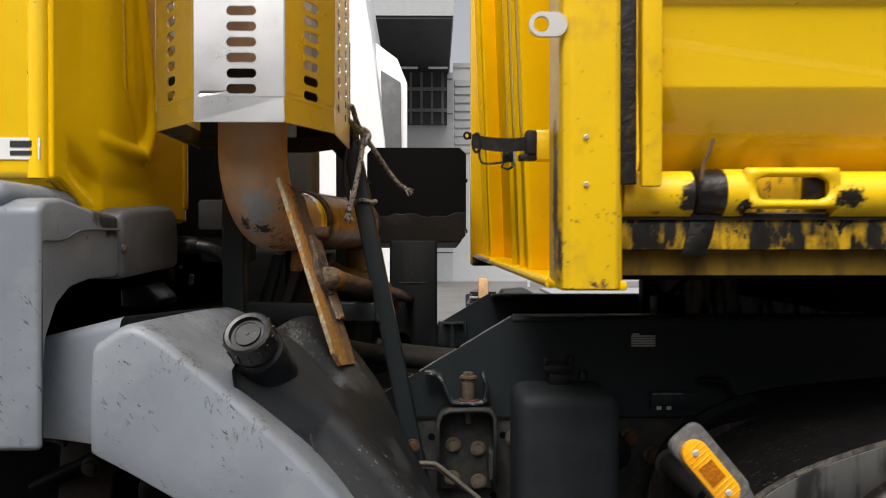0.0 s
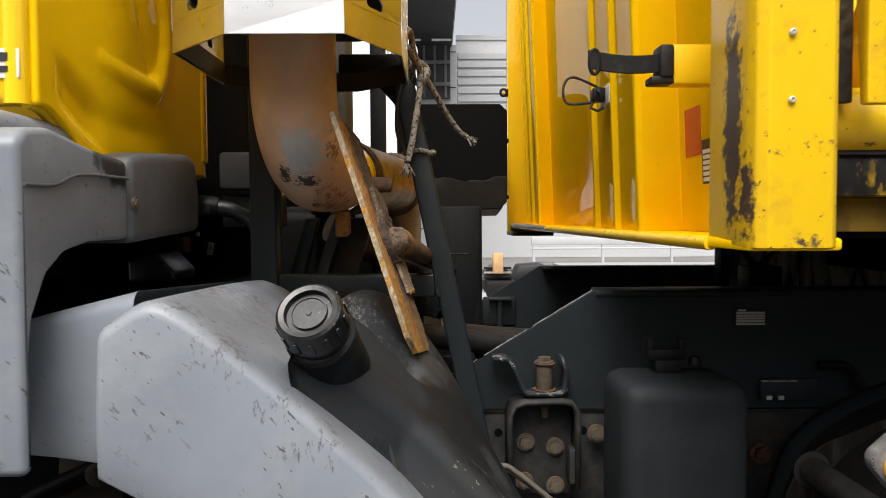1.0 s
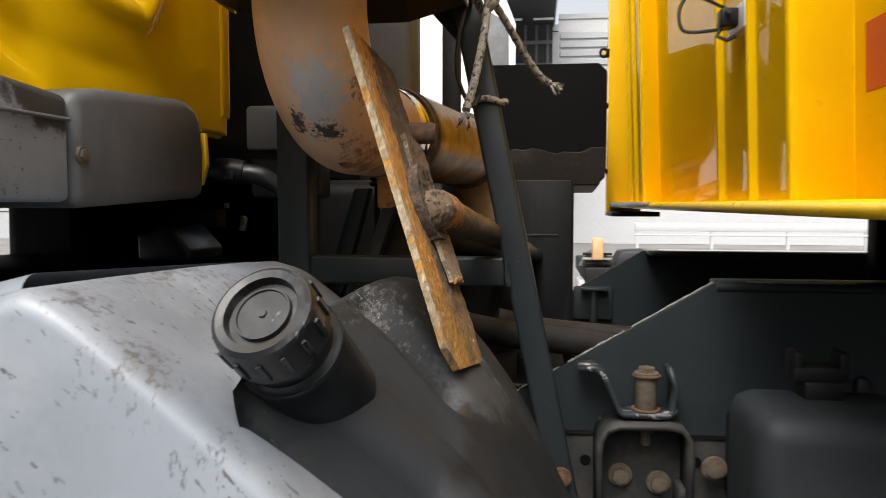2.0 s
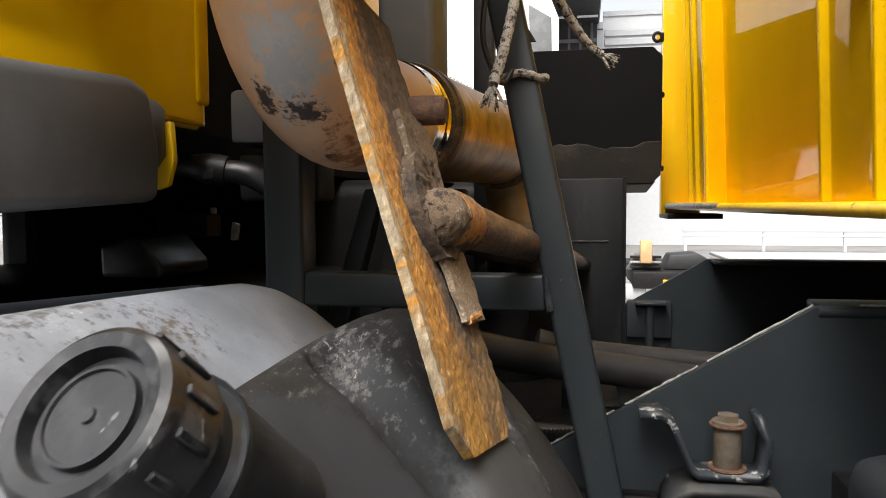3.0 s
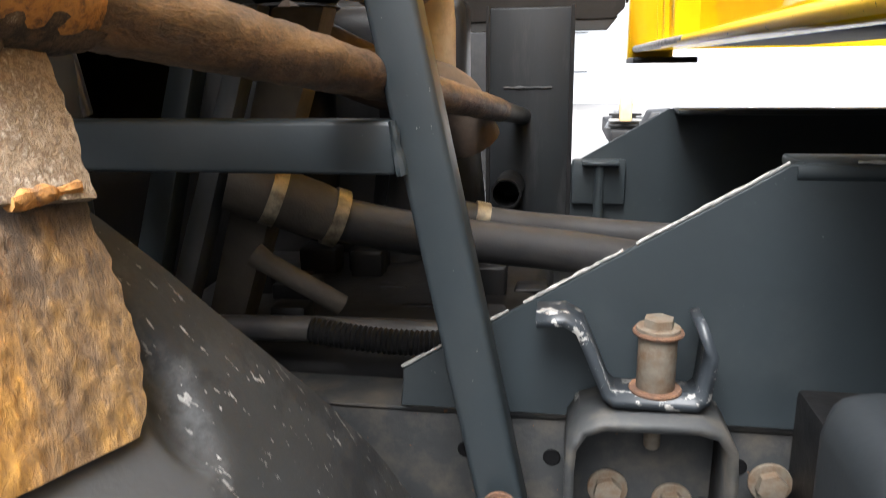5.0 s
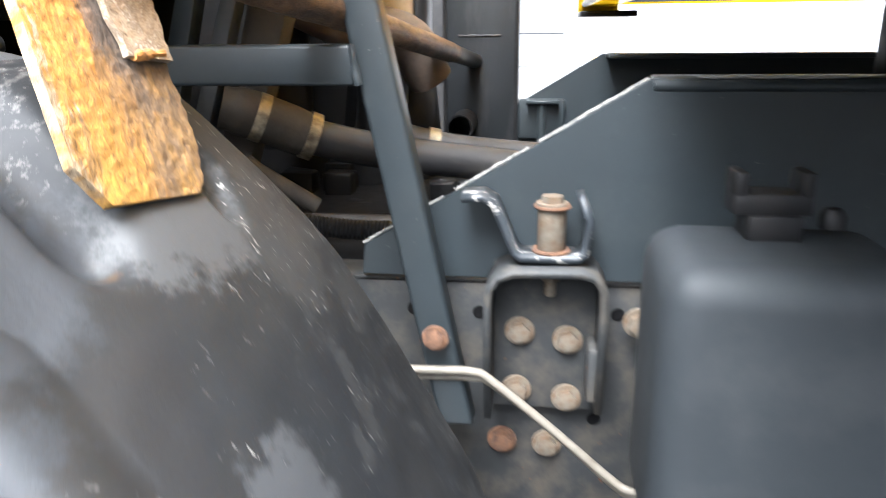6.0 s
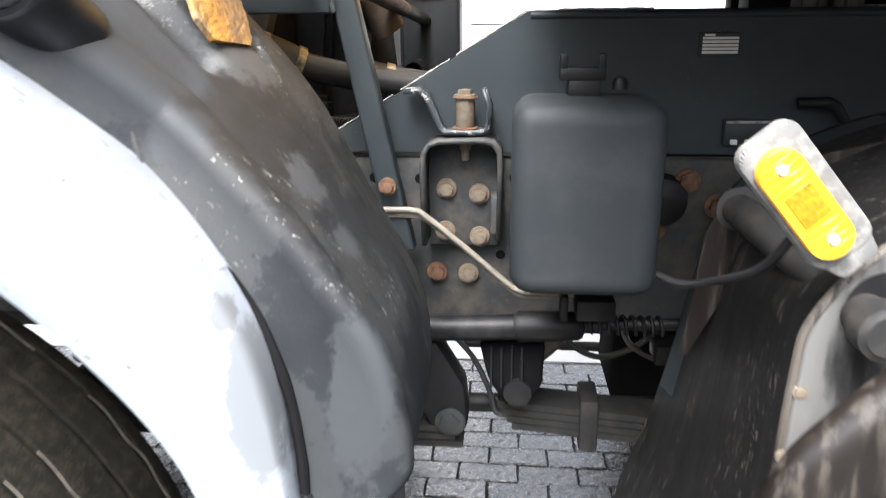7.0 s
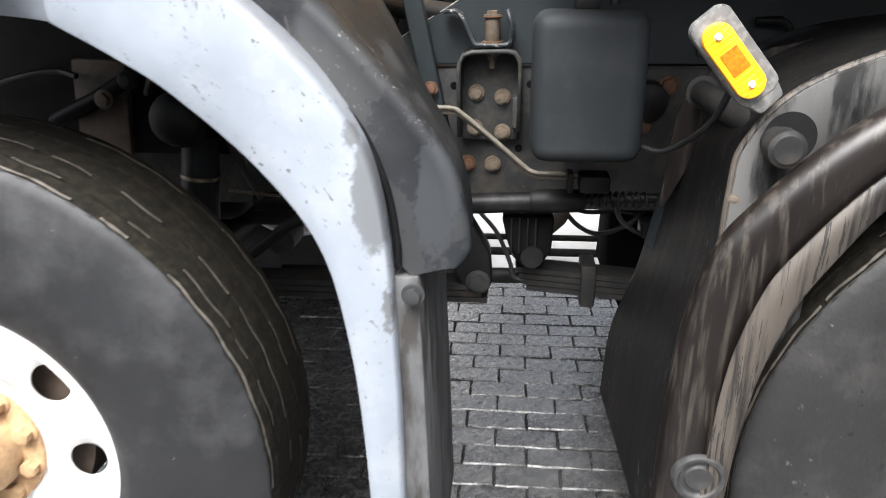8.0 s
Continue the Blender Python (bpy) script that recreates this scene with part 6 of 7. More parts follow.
for p, q in (((-0.385, 2.15, 1.390), (-0.37, 2.157, 1.383)), ((-0.315, 2.183, 1.357), (-0.30, 2.19, 1.350))):
    part("hose_clip", tube([p, q], 0.0395, 24), M_CLIP, h1, "steel hose clip")
h2 = hose("return_hose", [(-0.19, 2.36, 1.330), (-0.10, 2.38, 1.308), (0.05, 2.42, 1.288), (0.35, 2.45, 1.262), (0.9, 2.45, 1.20)], 0.024, M_HOSE, "black rubber return hose")
part("hose_clip", tube([(-0.145, 2.37, 1.319), (-0.125, 2.375, 1.314)], 0.027, 20), M_CLIP, h2, "steel hose clip")
ch = hose("curved_hose", [(-0.625, 1.935, 1.643), (-0.600, 1.94, 1.641), (-0.575, 1.945, 1.634), (-0.545, 1.955, 1.612), (-0.525, 1.965, 1.575), (-0.52, 1.98, 1.50)], 0.0175, M_GLOSSHOSE, "curved shiny black hose")
part("hose_cuff", rough_up(tube(spline([(-0.76, 1.93, 1.652), (-0.70, 1.93, 1.655), (-0.65, 1.932, 1.648), (-0.612, 1.937, 1.643)], 16), [0.017] * 9 + [0.0185, 0.021, 0.0225, 0.0225, 0.0225, 0.022, 0.021], 18), 0.001, 60), M_HOSE, ch, "thick rubber hose cuff")
part("cuff_lug", box(-0.640, -0.622, 1.912, 1.925, 1.630, 1.648, 0.004), M_HOSE, ch)
part("battery_box", box(-0.615, -0.490, 1.950, 2.06, 1.683, 1.762, 0.008), M_GREY_DARK, truck, "dark grey box behind the cab")
part("box_foot", box(-0.620, -0.490, 1.985, 2.06, 1.60, 1.672, 0.008), M_BRACKET, truck)
part("wiring_tab", prism([(-0.684, 1.535), (-0.672, 1.535), (-0.668, 1.562), (-0.680, 1.566)], 2.08, 2.09, bevel=0.002), M_WORNEDGE, truck, "pale wiring tab")
part("wiring_clip", box(-0.694, -0.687, 2.035, 2.045, 1.580, 1.590, 0.001, 1), M_WORNEDGE, truck)
part("brown_block", box(-0.857, -0.76, 2.145, 2.2, 1.538, 1.577, 0.004), M_HOSE_BR, truck)
part("pedal_bracket", rough_up(prism([(-0.785, 1.49), (-0.785, 1.537), (-0.727, 1.551), (-0.688, 1.508), (-0.688, 1.49)], 1.88, 2.02, bevel=0.008, seg=3), 0.002, 30), M_BLACKPL, truck, "glossy black bracket behind the mudguard")
part("cab_tab", prism([(-0.640, 1.700), (-0.620, 1.700), (-0.617, 1.650), (-0.626, 1.618), (-0.645, 1.612)], 1.800, 1.812, bevel=0.003), M_YELLOW, truck, "yellow lower cab corner")
part("gear_lever_rod", tube([(-0.385, 2.10, 1.322), (-0.37, 2.10, 1.312), (-0.285, 2.13, 1.25)], [0.016, 0.014, 0.014], 12), M_HOSE_BR, truck, "dirty linkage rod")
hose("air_hose", [(-0.55, 2.1, 1.22), (-0.3, 2.08, 1.235), (-0.1, 2.1, 1.225), (0.1, 2.12, 1.18)], 0.016, M_HOSE)
part("inner_strut", prism([(-0.66, 0.95), (-0.61, 0.95), (-0.425, 1.62), (-0.455, 1.62)], 2.10, 2.14, bevel=0.004), M_SLATE, truck, "slanted slate grey strut")
part("inner_strut", prism([(-0.625, 0.95), (-0.59, 0.95), (-0.366, 1.62), (-0.392, 1.62)], 2.12, 2.16, bevel=0.004), M_BRACKET, truck, "slanted dusty strut")
part("brown_beam", prism([(-0.57, 0.95), (-0.525, 0.95), (-0.30, 1.62), (-0.37, 1.62)], 2.165, 2.22, bevel=0.006), M_HOSE_BR, truck, "brown dirty slanted beam")
part("engine_top", rough_up(box(-0.62, -0.02, 2.12, 2.72, 0.98, 1.20, 0.04, 3), 0.025, 11), M_DARK, truck, "greasy engine parts")
for i in range(26):
    rx, ry, rz = random.uniform(-0.50, -0.06), random.uniform(2.12, 2.55), random.uniform(1.17, 1.25)
    part("grease_lump", rough_up(box(rx, rx + random.uniform(0.02, 0.07), ry, ry + random.uniform(0.02, 0.06), 1.16, rz, 0.006), 0.008, 40), M_DARK, truck)
part("corrugated_hose", tube([(-0.30 + 0.25 * i / 80, 2.05, 1.245 - 0.01 * math.sin(i / 25)) for i in range(81)], [0.013 + 0.003 * (i % 2) for i in range(81)], 12), M_DARK, truck, "black corrugated hose")
part("bell_housing", lathe([(0.0, 0.1), (0.07, 0.1), (0.10, 0.05), (0.115, -0.1), (0.12, -0.2), (0, -0.2)], 32), M_DARK, truck, m=toward((-0.275, 2.66, 1.40), (0, 0, 1)))
hose("rust_manifold", [(-0.42, 2.30, 1.60), (-0.30, 2.40, 1.53), (-0.20, 2.48, 1.50), (-0.16, 2.52, 1.42)], 0.045, M_OLDPIPE, "reddish heat-stained manifold pipe")
part("intake_duct", box(-0.50, -0.385, 2.34, 2.50, 1.78, 2.7, 0.02, 3), M_GREY_DARK, truck, "tall dark grey air intake duct")
bel = []
for i in range(25):
    bel.append((0.062 + 0.007 * (i % 2), 1.63 + 0.0065 * i))
part("bellows", lathe(bel, 28), M_DARK, truck, "black rubber bellows", m=Matrix.Translation((-0.43, 2.42, 0)))
part("intake_base", tube([(-0.43, 2.42, 1.3), (-0.43, 2.42, 1.63)], 0.055, 20), M_DARK, truck)

# Added dark block, hides the bright background behind the column.
part("air_dryer", rough_up(box(-0.80, -0.24, 2.98, 3.12, 0.95, 1.70, 0.03, 3), 0.01, 9), M_DARK, truck, "black block added to close a bright gap behind the column")
bk = part("exhaust_hanger", prism([(-0.03, 0.0), (0.03, 0.0), (0.034, -0.045), (-0.026, -0.05)], -0.012, 0.012, "x", bevel=0.003), M_COLLAR, truck, "orange rusted exhaust hanger", m=Matrix.Translation((-0.335, 1.84, 1.632)))
part("hanger_hole", lathe([(0, 0.0006), (0.010, 0.0006), (0.012, 0)], 18), M_LABEL_B, bk, m=toward((-0.3225, 1.842, 1.607), (1, 0, 0)))

# silencer with its shield
sil = part("silencer_shield", prism([(-0.30, 1.70), (-0.30, 2.035), (-0.275, 2.062), (0.100, 2.062), (0.128, 2.035), (0.128, 1.70)], 3.24, 3.256, bevel=0.002, seg=1), M_SHIELD, truck, "black silencer heat shield with clipped corners")
part("shield_skirt", rough_up(prism([(-0.298, 1.66)] + [(-0.298 + 0.424 * i / 24, 1.775 + 0.03 * noise.noise(Vector((i * 0.37, 1.3, 0))) + 0.012 * noise.noise(Vector((i * 1.3, 4.0, 0)))) for i in range(25)] + [(0.126, 1.68), (0.100, 1.655), (-0.26, 1.652)], 3.2385, 3.262, bevel=0.002, seg=1), 0.002, 20), M_SKIRT, sil, "brown heat-stained lower shield")
part("skirt_lip", prism([(-0.29, 1.628), (-0.30, 1.662), (0.112, 1.662), (0.085, 1.628)], 3.242, 3.27, bevel=0.002, seg=1), M_LABEL_B, sil)
drum = lathe([(0, 0.205), (0.16, 0.205), (0.195, 0.19), (0.20, 0.17), (0.20, -0.17), (0.195, -0.19), (0.16, -0.205), (0, -0.205)], 40)
part("silencer_drum", drum, M_WRAP, truck, "brown dusty silencer drum", m=toward((-0.09, 3.48, 1.84), (1, 0, 0)))
for z in (1.70, 1.92):
    part("shield_bolt", lathe([(0, 0.008), (0.008, 0.006), (0.01, 0.0)], 10), M_DARK, sil, m=toward((0.128, 3.25, z), (1, 0, 0)))

# bracket on the far rail
fb = part("far_bracket", box(0.005, 0.115, 2.815, 2.829, 1.26, 1.355, 0.006), M_SLATE, truck)
part("bracket_pin", tube([(0.060, 2.80, 1.15), (0.060, 2.80, 1.345)], 0.010, 10), M_SLATE, fb)
part("pin_head", box(0.025, 0.10, 2.785, 2.82, 1.345, 1.353, 0.002, 1), M_SLATE, fb)

# ---- tipper body ----
HBX, LED = 0.275, 0.185
body = part("headboard", box(HBX, HBX + 0.012, 1.18, 3.66, 1.585, 3.2, 0.002, 1), M_YELLOW, truck, "yellow tipper body with ribbed headboard")
body.name = "tipper_body"
part("headboard_ledge", box(LED, HBX + 0.01, 1.14, 3.62, 1.580, 1.594, 0.004), M_YELLOW_IN, body)
part("ledge_edge", tube([(LED + 0.004, 1.262, 1.585), (LED + 0.004, 3.62, 1.585)], 0.009, 10), M_YELLOW_WORN, body)


# folded sheet: two boxed uprights with ridged fronts stand out from the back plane
def lean(bm):
    """Tip a part of the headboard towards the cab."""
    for v in bm.verts:
        v.co.x -= 0.040 * (v.co.z - 1.594)
    return bm


def ridge(x, y):
    return [(x, y + 0.014), (x - 0.011, y + 0.007), (x - 0.011, y - 0.006), (x, y - 0.013)]


BACK = HBX - 0.004
FOLDS = [(HBX + 0.002, 3.60), (BACK, 3.56), (BACK, 3.36), (0.220, 3.32)] + ridge(0.218, 3.222) + ridge(0.218, 3.092) + [(0.218, 2.985), (0.214, 2.972), (0.222, 2.966), (BACK, 2.995), (BACK, 2.04), (0.214, 2.010)]
FOLDS += ridge(0.211, 1.976) + ridge(0.208, 1.786) + [(0.200, 1.625), (0.193, 1.612), (0.195, 1.602), (0.204, 1.600), (BACK, 1.612), (BACK, 1.20), (HBX + 0.002, 1.20)]
part("folded_sheet", lean(prism(FOLDS, 1.594, 3.2, "z", bevel=0.002, seg=2)), M_YELLOW_IN, body, "glossy yellow folded headboard sheet, bounced light tinted in")
part("far_post", box(LED - 0.02, HBX + 0.02, 3.60, 3.66, 1.555, 3.2, 0.004), M_YELLOW, body)
part("far_foot", box(LED - 0.02, HBX + 0.06, 3.40, 3.66, 1.545, 1.562, 0.003), M_DARK, body)
lug = part("lashing_lug", tube([(0.146 + 0.013 * math.cos(a), 3.60, 2.166 + 0.015 * math.sin(a)) for a in [2 * math.pi * i / 24 for i in range(25)]], 0.0055, 10), M_DARK, body, "black ringed lashing lug")
part("lug_pin", tube([(0.148, 3.59, 2.164), (0.148, 3.62, 2.164)], 0.006, 14), M_YELLOW_WORN, lug)
part("lug_arm", box(0.154, 0.170, 3.60, 3.62, 2.150, 2.182, 0.003), M_DARK, lug)
part("ledge_wear", tube([(LED + 0.002, 2.62, 1.5865), (LED + 0.002, 3.02, 1.5865), (LED + 0.002, 3.615, 1.5865)], [0.0075, 0.0100, 0.0104], 10), M_WORNEDGE, body, "paint worn to bare steel along the ledge")
# corner post with a rolled worn edge
cp = part("corner_post", prism([(0.200, 1.270), (0.187, 1.265), (0.184, 1.150), (0.187, 1.132), (0.198, 1.124), (0.262, 1.121), (0.271, 1.128), (0.275, 1.175), (0.275, 1.270)], 1.583, 3.2, "z", bevel=0.003, seg=2), M_YELLOW_WORN, body, "chipped yellow corner post")
for z in (1.737, 1.806):
    part("rivet", lathe([(0, 0.0012), (0.0016, 0.0012), (0.0020, 0.0026), (0.0034, 0.002), (0.004, 0)], 14), M_SCREW, cp, m=toward((0.219, 1.121, z), (0, -1, 0)))
# lifting eye
eye = bmesh.new()
n_e = 40
outer_e = [(0.164 + a, 1.971 + c) for a, c in stadium(0.056, 0.036, n_e)]
inner_e = [(0.154 + 0.0115 * math.cos(2 * math.pi * (j + 0.5) / n_e), 1.971 + 0.0115 * math.sin(2 * math.pi * (j + 0.5) / n_e)) for j in range(n_e)]
ov, iv = ([eye.verts.new((u, 1.128, v)) for u, v in ring] for ring in (outer_e, inner_e))
for j in range(n_e):
    eye.faces.new((ov[j], ov[(j + 1) % n_e], iv[(j + 1) % n_e], iv[j]))
solid(part("lifting_eye", eye, M_SCREW, body, "pale steel eye plate", smooth=False), 0.007)
# strap, arm and latch
part("strap_arm", box(0.180, 0.268, 1.392, 1.425, 1.802, 1.858, 0.005), M_YELLOW, body)
strap = part("rubber_strap", loft([[(0.172 - 0.106 * f, 1.404 - 0.006 * f, 1.822 + 0.004 * f - 0.005 * math.sin(math.pi * f) + dz) for dz in (0.0, 0.024)] for f in [i / 12 for i in range(13)]]), M_STRAP, truck, "black rubber strap", smooth=False)
solid(strap, 0.008)
part("strap_clamp", box(0.164, 0.184, 1.388, 1.428, 1.812, 1.857, 0.004), M_LEAF, strap)
part("clamp_lip", box(0.152, 0.186, 1.392, 1.424, 1.803, 1.814, 0.003), M_LEAF, strap)
part("strap_ring", tube([(0.074 + 0.007 * math.cos(a), 1.396, 1.834 + 0.017 * math.sin(a)) for a in [2 * math.pi * i / 20 for i in range(21)]], 0.0028, 8), M_DARK, strap)
latch = part("toggle_latch", box(0.184, 0.204, 1.785, 1.865, 1.838, 1.877, 0.003), M_SCREW, body, "steel wire toggle latch")
part("latch_wire", tube(spline([(0.183, 1.855, 1.878), (0.125, 1.83, 1.895), (0.106, 1.828, 1.880), (0.106, 1.828, 1.852), (0.122, 1.83, 1.842), (0.183, 1.845, 1.850)], 30), 0.0026, 8), M_RAIL, latch)
part("latch_block", box(0.160, 0.185, 1.810, 1.840, 1.846, 1.872, 0.003), M_DARK, latch)
part("latch_hook", tube([(0.164, 1.825, 1.848), (0.158, 1.825, 1.834), (0.172, 1.825, 1.828), (0.184, 1.825, 1.834)], 0.003, 8), M_RAIL, latch)
part("latch_pin", tube([(0.168, 1.80, 1.864), (0.168, 1.85, 1.864)], 0.0035, 8), M_RAIL, latch)
# stickers on the headboard
part("red_sticker", lean(box(BACK - 0.0015, BACK, 1.510, 1.580, 1.715, 1.792, 0.0003, 1)), M_RED, body, "faded red sticker")
dp = part("data_plate", lean(box(BACK - 0.0015, BACK, 1.432, 1.506, 1.668, 1.736, 0.0003, 1)), M_LABEL_B, body, "black and white data plate")
for i in range(6):
    part("plate_line", lean(box(BACK - 0.0027, BACK - 0.0015, 1.439, 1.499, 1.672 + 0.0085 * i, 1.678 + 0.0085 * i)), M_LABEL_W, dp)

# side of the body
SY = 1.20
side_prof = [(1.255, 1.765), (1.165, 1.888), (1.163, 2.01), (1.150, 2.022), (1.150, 2.04), (1.165, 2.055), (1.165, 3.2), (1.19, 3.2), (1.19, 1.895), (1.28, 1.765)]
part("side_panel", prism(side_prof, 0.335, 4.6, "x", bevel=0.003, seg=1), M_YELLOW, body, "yellow sloped body side")
part("side_end_plate", prism([(1.135, 1.735), (1.150, 1.735), (1.165, 1.89), (1.165, 3.2), (1.135, 3.2)], 0.305, 0.335, "x", bevel=0.003), M_YELLOW_WORN, body)
# Black strip painted in for the shade of the gap.
part("end_gap", box(0.2765, 0.3035, 1.160, 1.172, 1.74, 3.2, 0.001, 1), M_GREASE_SHADE, body, "black strip for the shaded gap behind the corner post")
# Dark line painted as the shadow under the lower tube.
part("grease_line", rough_up(box(0.287, 4.6, 1.205, 1.2145, 1.688, 1.699, 0.002, 1), 0.002, 60), M_GREASE_SHADE, body)
for x in (0.49, 0.66, 0.83):
    part("side_rib", box(x, x + 0.02, 1.150, 1.168, 2.055, 3.2, 0.004), M_YELLOW, body)
part("lower_tube", tube([(0.29, 1.215, 1.728), (0.40, 1.215, 1.728)], 0.037, 24), M_YELLOW_WORN, body, "yellow lower side tube")
part("hinge_band", rough_up(tube([(0.404, 1.215, 1.731), (0.408, 1.215, 1.731), (0.43, 1.215, 1.731), (0.448, 1.215, 1.731), (0.452, 1.215, 1.731)], [0.034, 0.038, 0.0365, 0.038, 0.034], 24), 0.003, 40), M_GREASE_SHADE, body, "black greasy hinge band")
part("hinge_collar", tube([(0.450, 1.215, 1.730), (0.482, 1.215, 1.730)], 0.0385, 24), M_YELLOW_WORN, body)
slot = bmesh.new()
holed_cell(slot, 0.552, 1.736, 0.146, 0.064, stadium(0.116, 0.046, 32), lambda u, v: (u, 1.180 + 0.55 * max(0, abs(v - 1.736) - 0.023), v))
solid(part("slotted_plate", slot, M_YELLOW_WORN, body, "yellow plate with an oval slot"), 0.012, 1)
# Black block darkens the slot's right end.
part("slot_grease", rough_up(box(0.580, 0.612, 1.196, 1.2145, 1.712, 1.760, 0.004), 0.003, 60), M_GREASE_SHADE, body)
part("slot_pocket", box(0.492, 0.62, 1.215, 1.26, 1.69, 1.77), M_YELLOW_OILY, body)
part("lower_tube", tube([(0.62, 1.215, 1.728), (4.6, 1.215, 1.728)], 0.037, 24), M_YELLOW_WORN, body)
part("tie_wire", tube(spline([(0.425, 1.175, 1.81), (0.418, 1.172, 1.79), (0.410, 1.172, 1.772), (0.405, 1.17, 1.745)], 16), 0.003, 8), M_RUSTBOLT, body)
# Black plate stands in for the shade behind the sill.
part("sill_shadow_plate", box(0.285, 4.6, 1.262, 1.30, 1.64, 1.72), M_GREASE_SHADE, body, "black plate for the shade behind the sill")
for x0, x1, z0, z1 in ((0.388, 0.446, 1.612, 1.70), (0.286, 0.300, 1.64, 1.70), (0.640, 0.66, 1.655, 1.695)):
    part("grease_smear", rough_up(prism([(x0 + 0.02, z1), (x0 + 0.004, z0 + 0.03), (x0, z0 + 0.02), (x1 - 0.018, z0 + 0.02), (x1 - 0.006, z0 + 0.05), (x1, z1)], 1.2125, 1.217, bevel=0.001), 0.003, 70), M_GREASE_SHADE, body)
# Yellow sill coloured ochre to hold the shade under the body.
part("inner_sill", box(0.285, 4.6, 1.246, 1.256, 1.598, 1.6395, 0.002), M_SILL, body, "yellow inner sill with its shade painted in")
part("side_sill", box(0.285, 4.6, 1.215, 1.26, 1.640, 1.692, 0.004), M_YELLOW_OILY, body, "oil-stained yellow body sill")
part("floor_underside", loft([[(x, 1.23, 1.642), (x, 1.9, 1.600), (x, 2.9, 1.600), (x, 3.58, 1.642)] for x in (0.29, 4.6)]), M_RUSTPIPE, body, "brown dusty floor underside")
# Floor rails coloured near-black to hold the shade under the body.
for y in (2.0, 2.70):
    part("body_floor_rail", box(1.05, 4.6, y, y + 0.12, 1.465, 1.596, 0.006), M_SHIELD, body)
part("body_prop", box(0.713, 0.742, 2.585, 2.64, 1.36, 1.60, 0.004), M_DARK, body, "black steel body support")
part("streaked_panel", box(0.742, 1.5, 2.615, 2.63, 1.36, 1.598, 0.003), M_PANEL, body, "grease-streaked grey panel under the body")
for pts in ([(0.645, 2.32, 1.60), (0.655, 2.32, 1.545), (0.700, 2.32, 1.490)], [(0.722, 2.32, 1.490), (0.778, 2.32, 1.545), (0.800, 2.32, 1.60)], [(0.690, 2.32, 1.490), (0.735, 2.32, 1.488)]):
    part("prop_brace", tube(pts, 0.009, 8), M_DARK, body)
part("prop_foot", box(0.67, 0.76, 2.28, 2.36, 1.40, 1.488, 0.006), M_DARK, body)
# Beam and bulk carry the underbody shade in their near-black colour.
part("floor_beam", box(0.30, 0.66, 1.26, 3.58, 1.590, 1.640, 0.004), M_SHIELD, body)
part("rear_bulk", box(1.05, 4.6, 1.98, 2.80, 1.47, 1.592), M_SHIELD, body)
part("far_side_panel", box(0.29, 4.6, 3.62, 3.65, 1.585, 3.2), M_YELLOW, body)
part("under_tank", rough_up(box(1.75, 2.9, 1.25, 1.9, 0.55, 1.15, 0.05, 3), 0.003, 5), M_DARK, truck)

# ---- rope tied to the frame ----
rope = thing("rope", (-0.15, 1.85, 1.75), "frayed grey rope knotted round the exhaust bracket", "rope")


def strand(pts, r=0.0062, n=90, twist=0.0005):
    path = spline(pts, n)
    rad = [r + twist * math.sin(i * 1.7) for i in range(n)]
    return tube(path, rad, 12)


part("strand", strand([(-0.20, 1.70, 1.955), (-0.195, 1.76, 1.965), (-0.19, 1.81, 1.94), (-0.178, 1.85, 1.915), (-0.15, 1.89, 1.875), (-0.12, 1.93, 1.83), (-0.098, 1.95, 1.803), (-0.082, 1.958, 1.792)]), M_ROPE, rope)
part("strand", strand([(-0.20, 1.72, 1.93), (-0.192, 1.78, 1.925), (-0.18, 1.84, 1.912), (-0.18, 1.83, 1.87), (-0.187, 1.80, 1.81), (-0.195, 1.765, 1.755), (-0.202, 1.742, 1.722)]), M_ROPE, rope)
part("knot", strand([(-0.180 + 0.015 * math.cos(a), 1.845 + 0.012 * math.sin(2 * a), 1.908 + 0.019 * math.sin(a)) for a in [0.55 * i for i in range(22)]], 0.007, 120), M_ROPE, rope)
part("band", strand([(-0.1835 + 0.031 * math.cos(a), 1.900 + 0.027 * math.sin(a), 1.754 + 0.003 * math.sin(3 * a)) for a in [2 * math.pi * i / 16 for i in range(17)]], 0.005, 60), M_ROPE, rope)
for base, dirn in ((Vector((-0.082, 1.958, 1.792)), Vector((0.9, 0, -0.5))), (Vector((-0.202, 1.742, 1.722)), Vector((-0.1, 0, -1)))):
    fr = bmesh.new()
    for i in range(22):
        d = (dirn + Vector((random.uniform(-.6, .6), random.uniform(-.6, .6), random.uniform(-.5, .5)))).normalized()
        tube([base + d * 0.004, base + d * 0.012 + Vector((0, 0, 0.001)), base + d * random.uniform(0.018, 0.03)], [0.0022, 0.0018, 0.0008], 5, bm=fr)
    tagged(part("frayed_end", fr, M_ROPE, rope, "frayed rope end"), kind="stuff")

# ---- background: hall, canopy, white lorry, trailer ----
hall = thing("warehouse", (3, 33, GZ), "white clad warehouse with a dark canopy", "building")
part("wall", box(-40, 0.7, 32, 32.4, GZ, 9.0), M_WALL_G, hall)
part("upper_wall", box(-40, 0.6, 29, 32.4, 9.9, 14.0), M_WALL, hall)
part("wall", box(0.7, 45, 32, 32.4, GZ, 9.3), M_WALL, hall)
for i in range(9):
    part("cladding_rib", box(0.75, 14, 31.93, 32.0, 5.5 + 0.36 * i, 5.78 + 0.36 * i, 0.03, 1), M_WALL_G, hall)
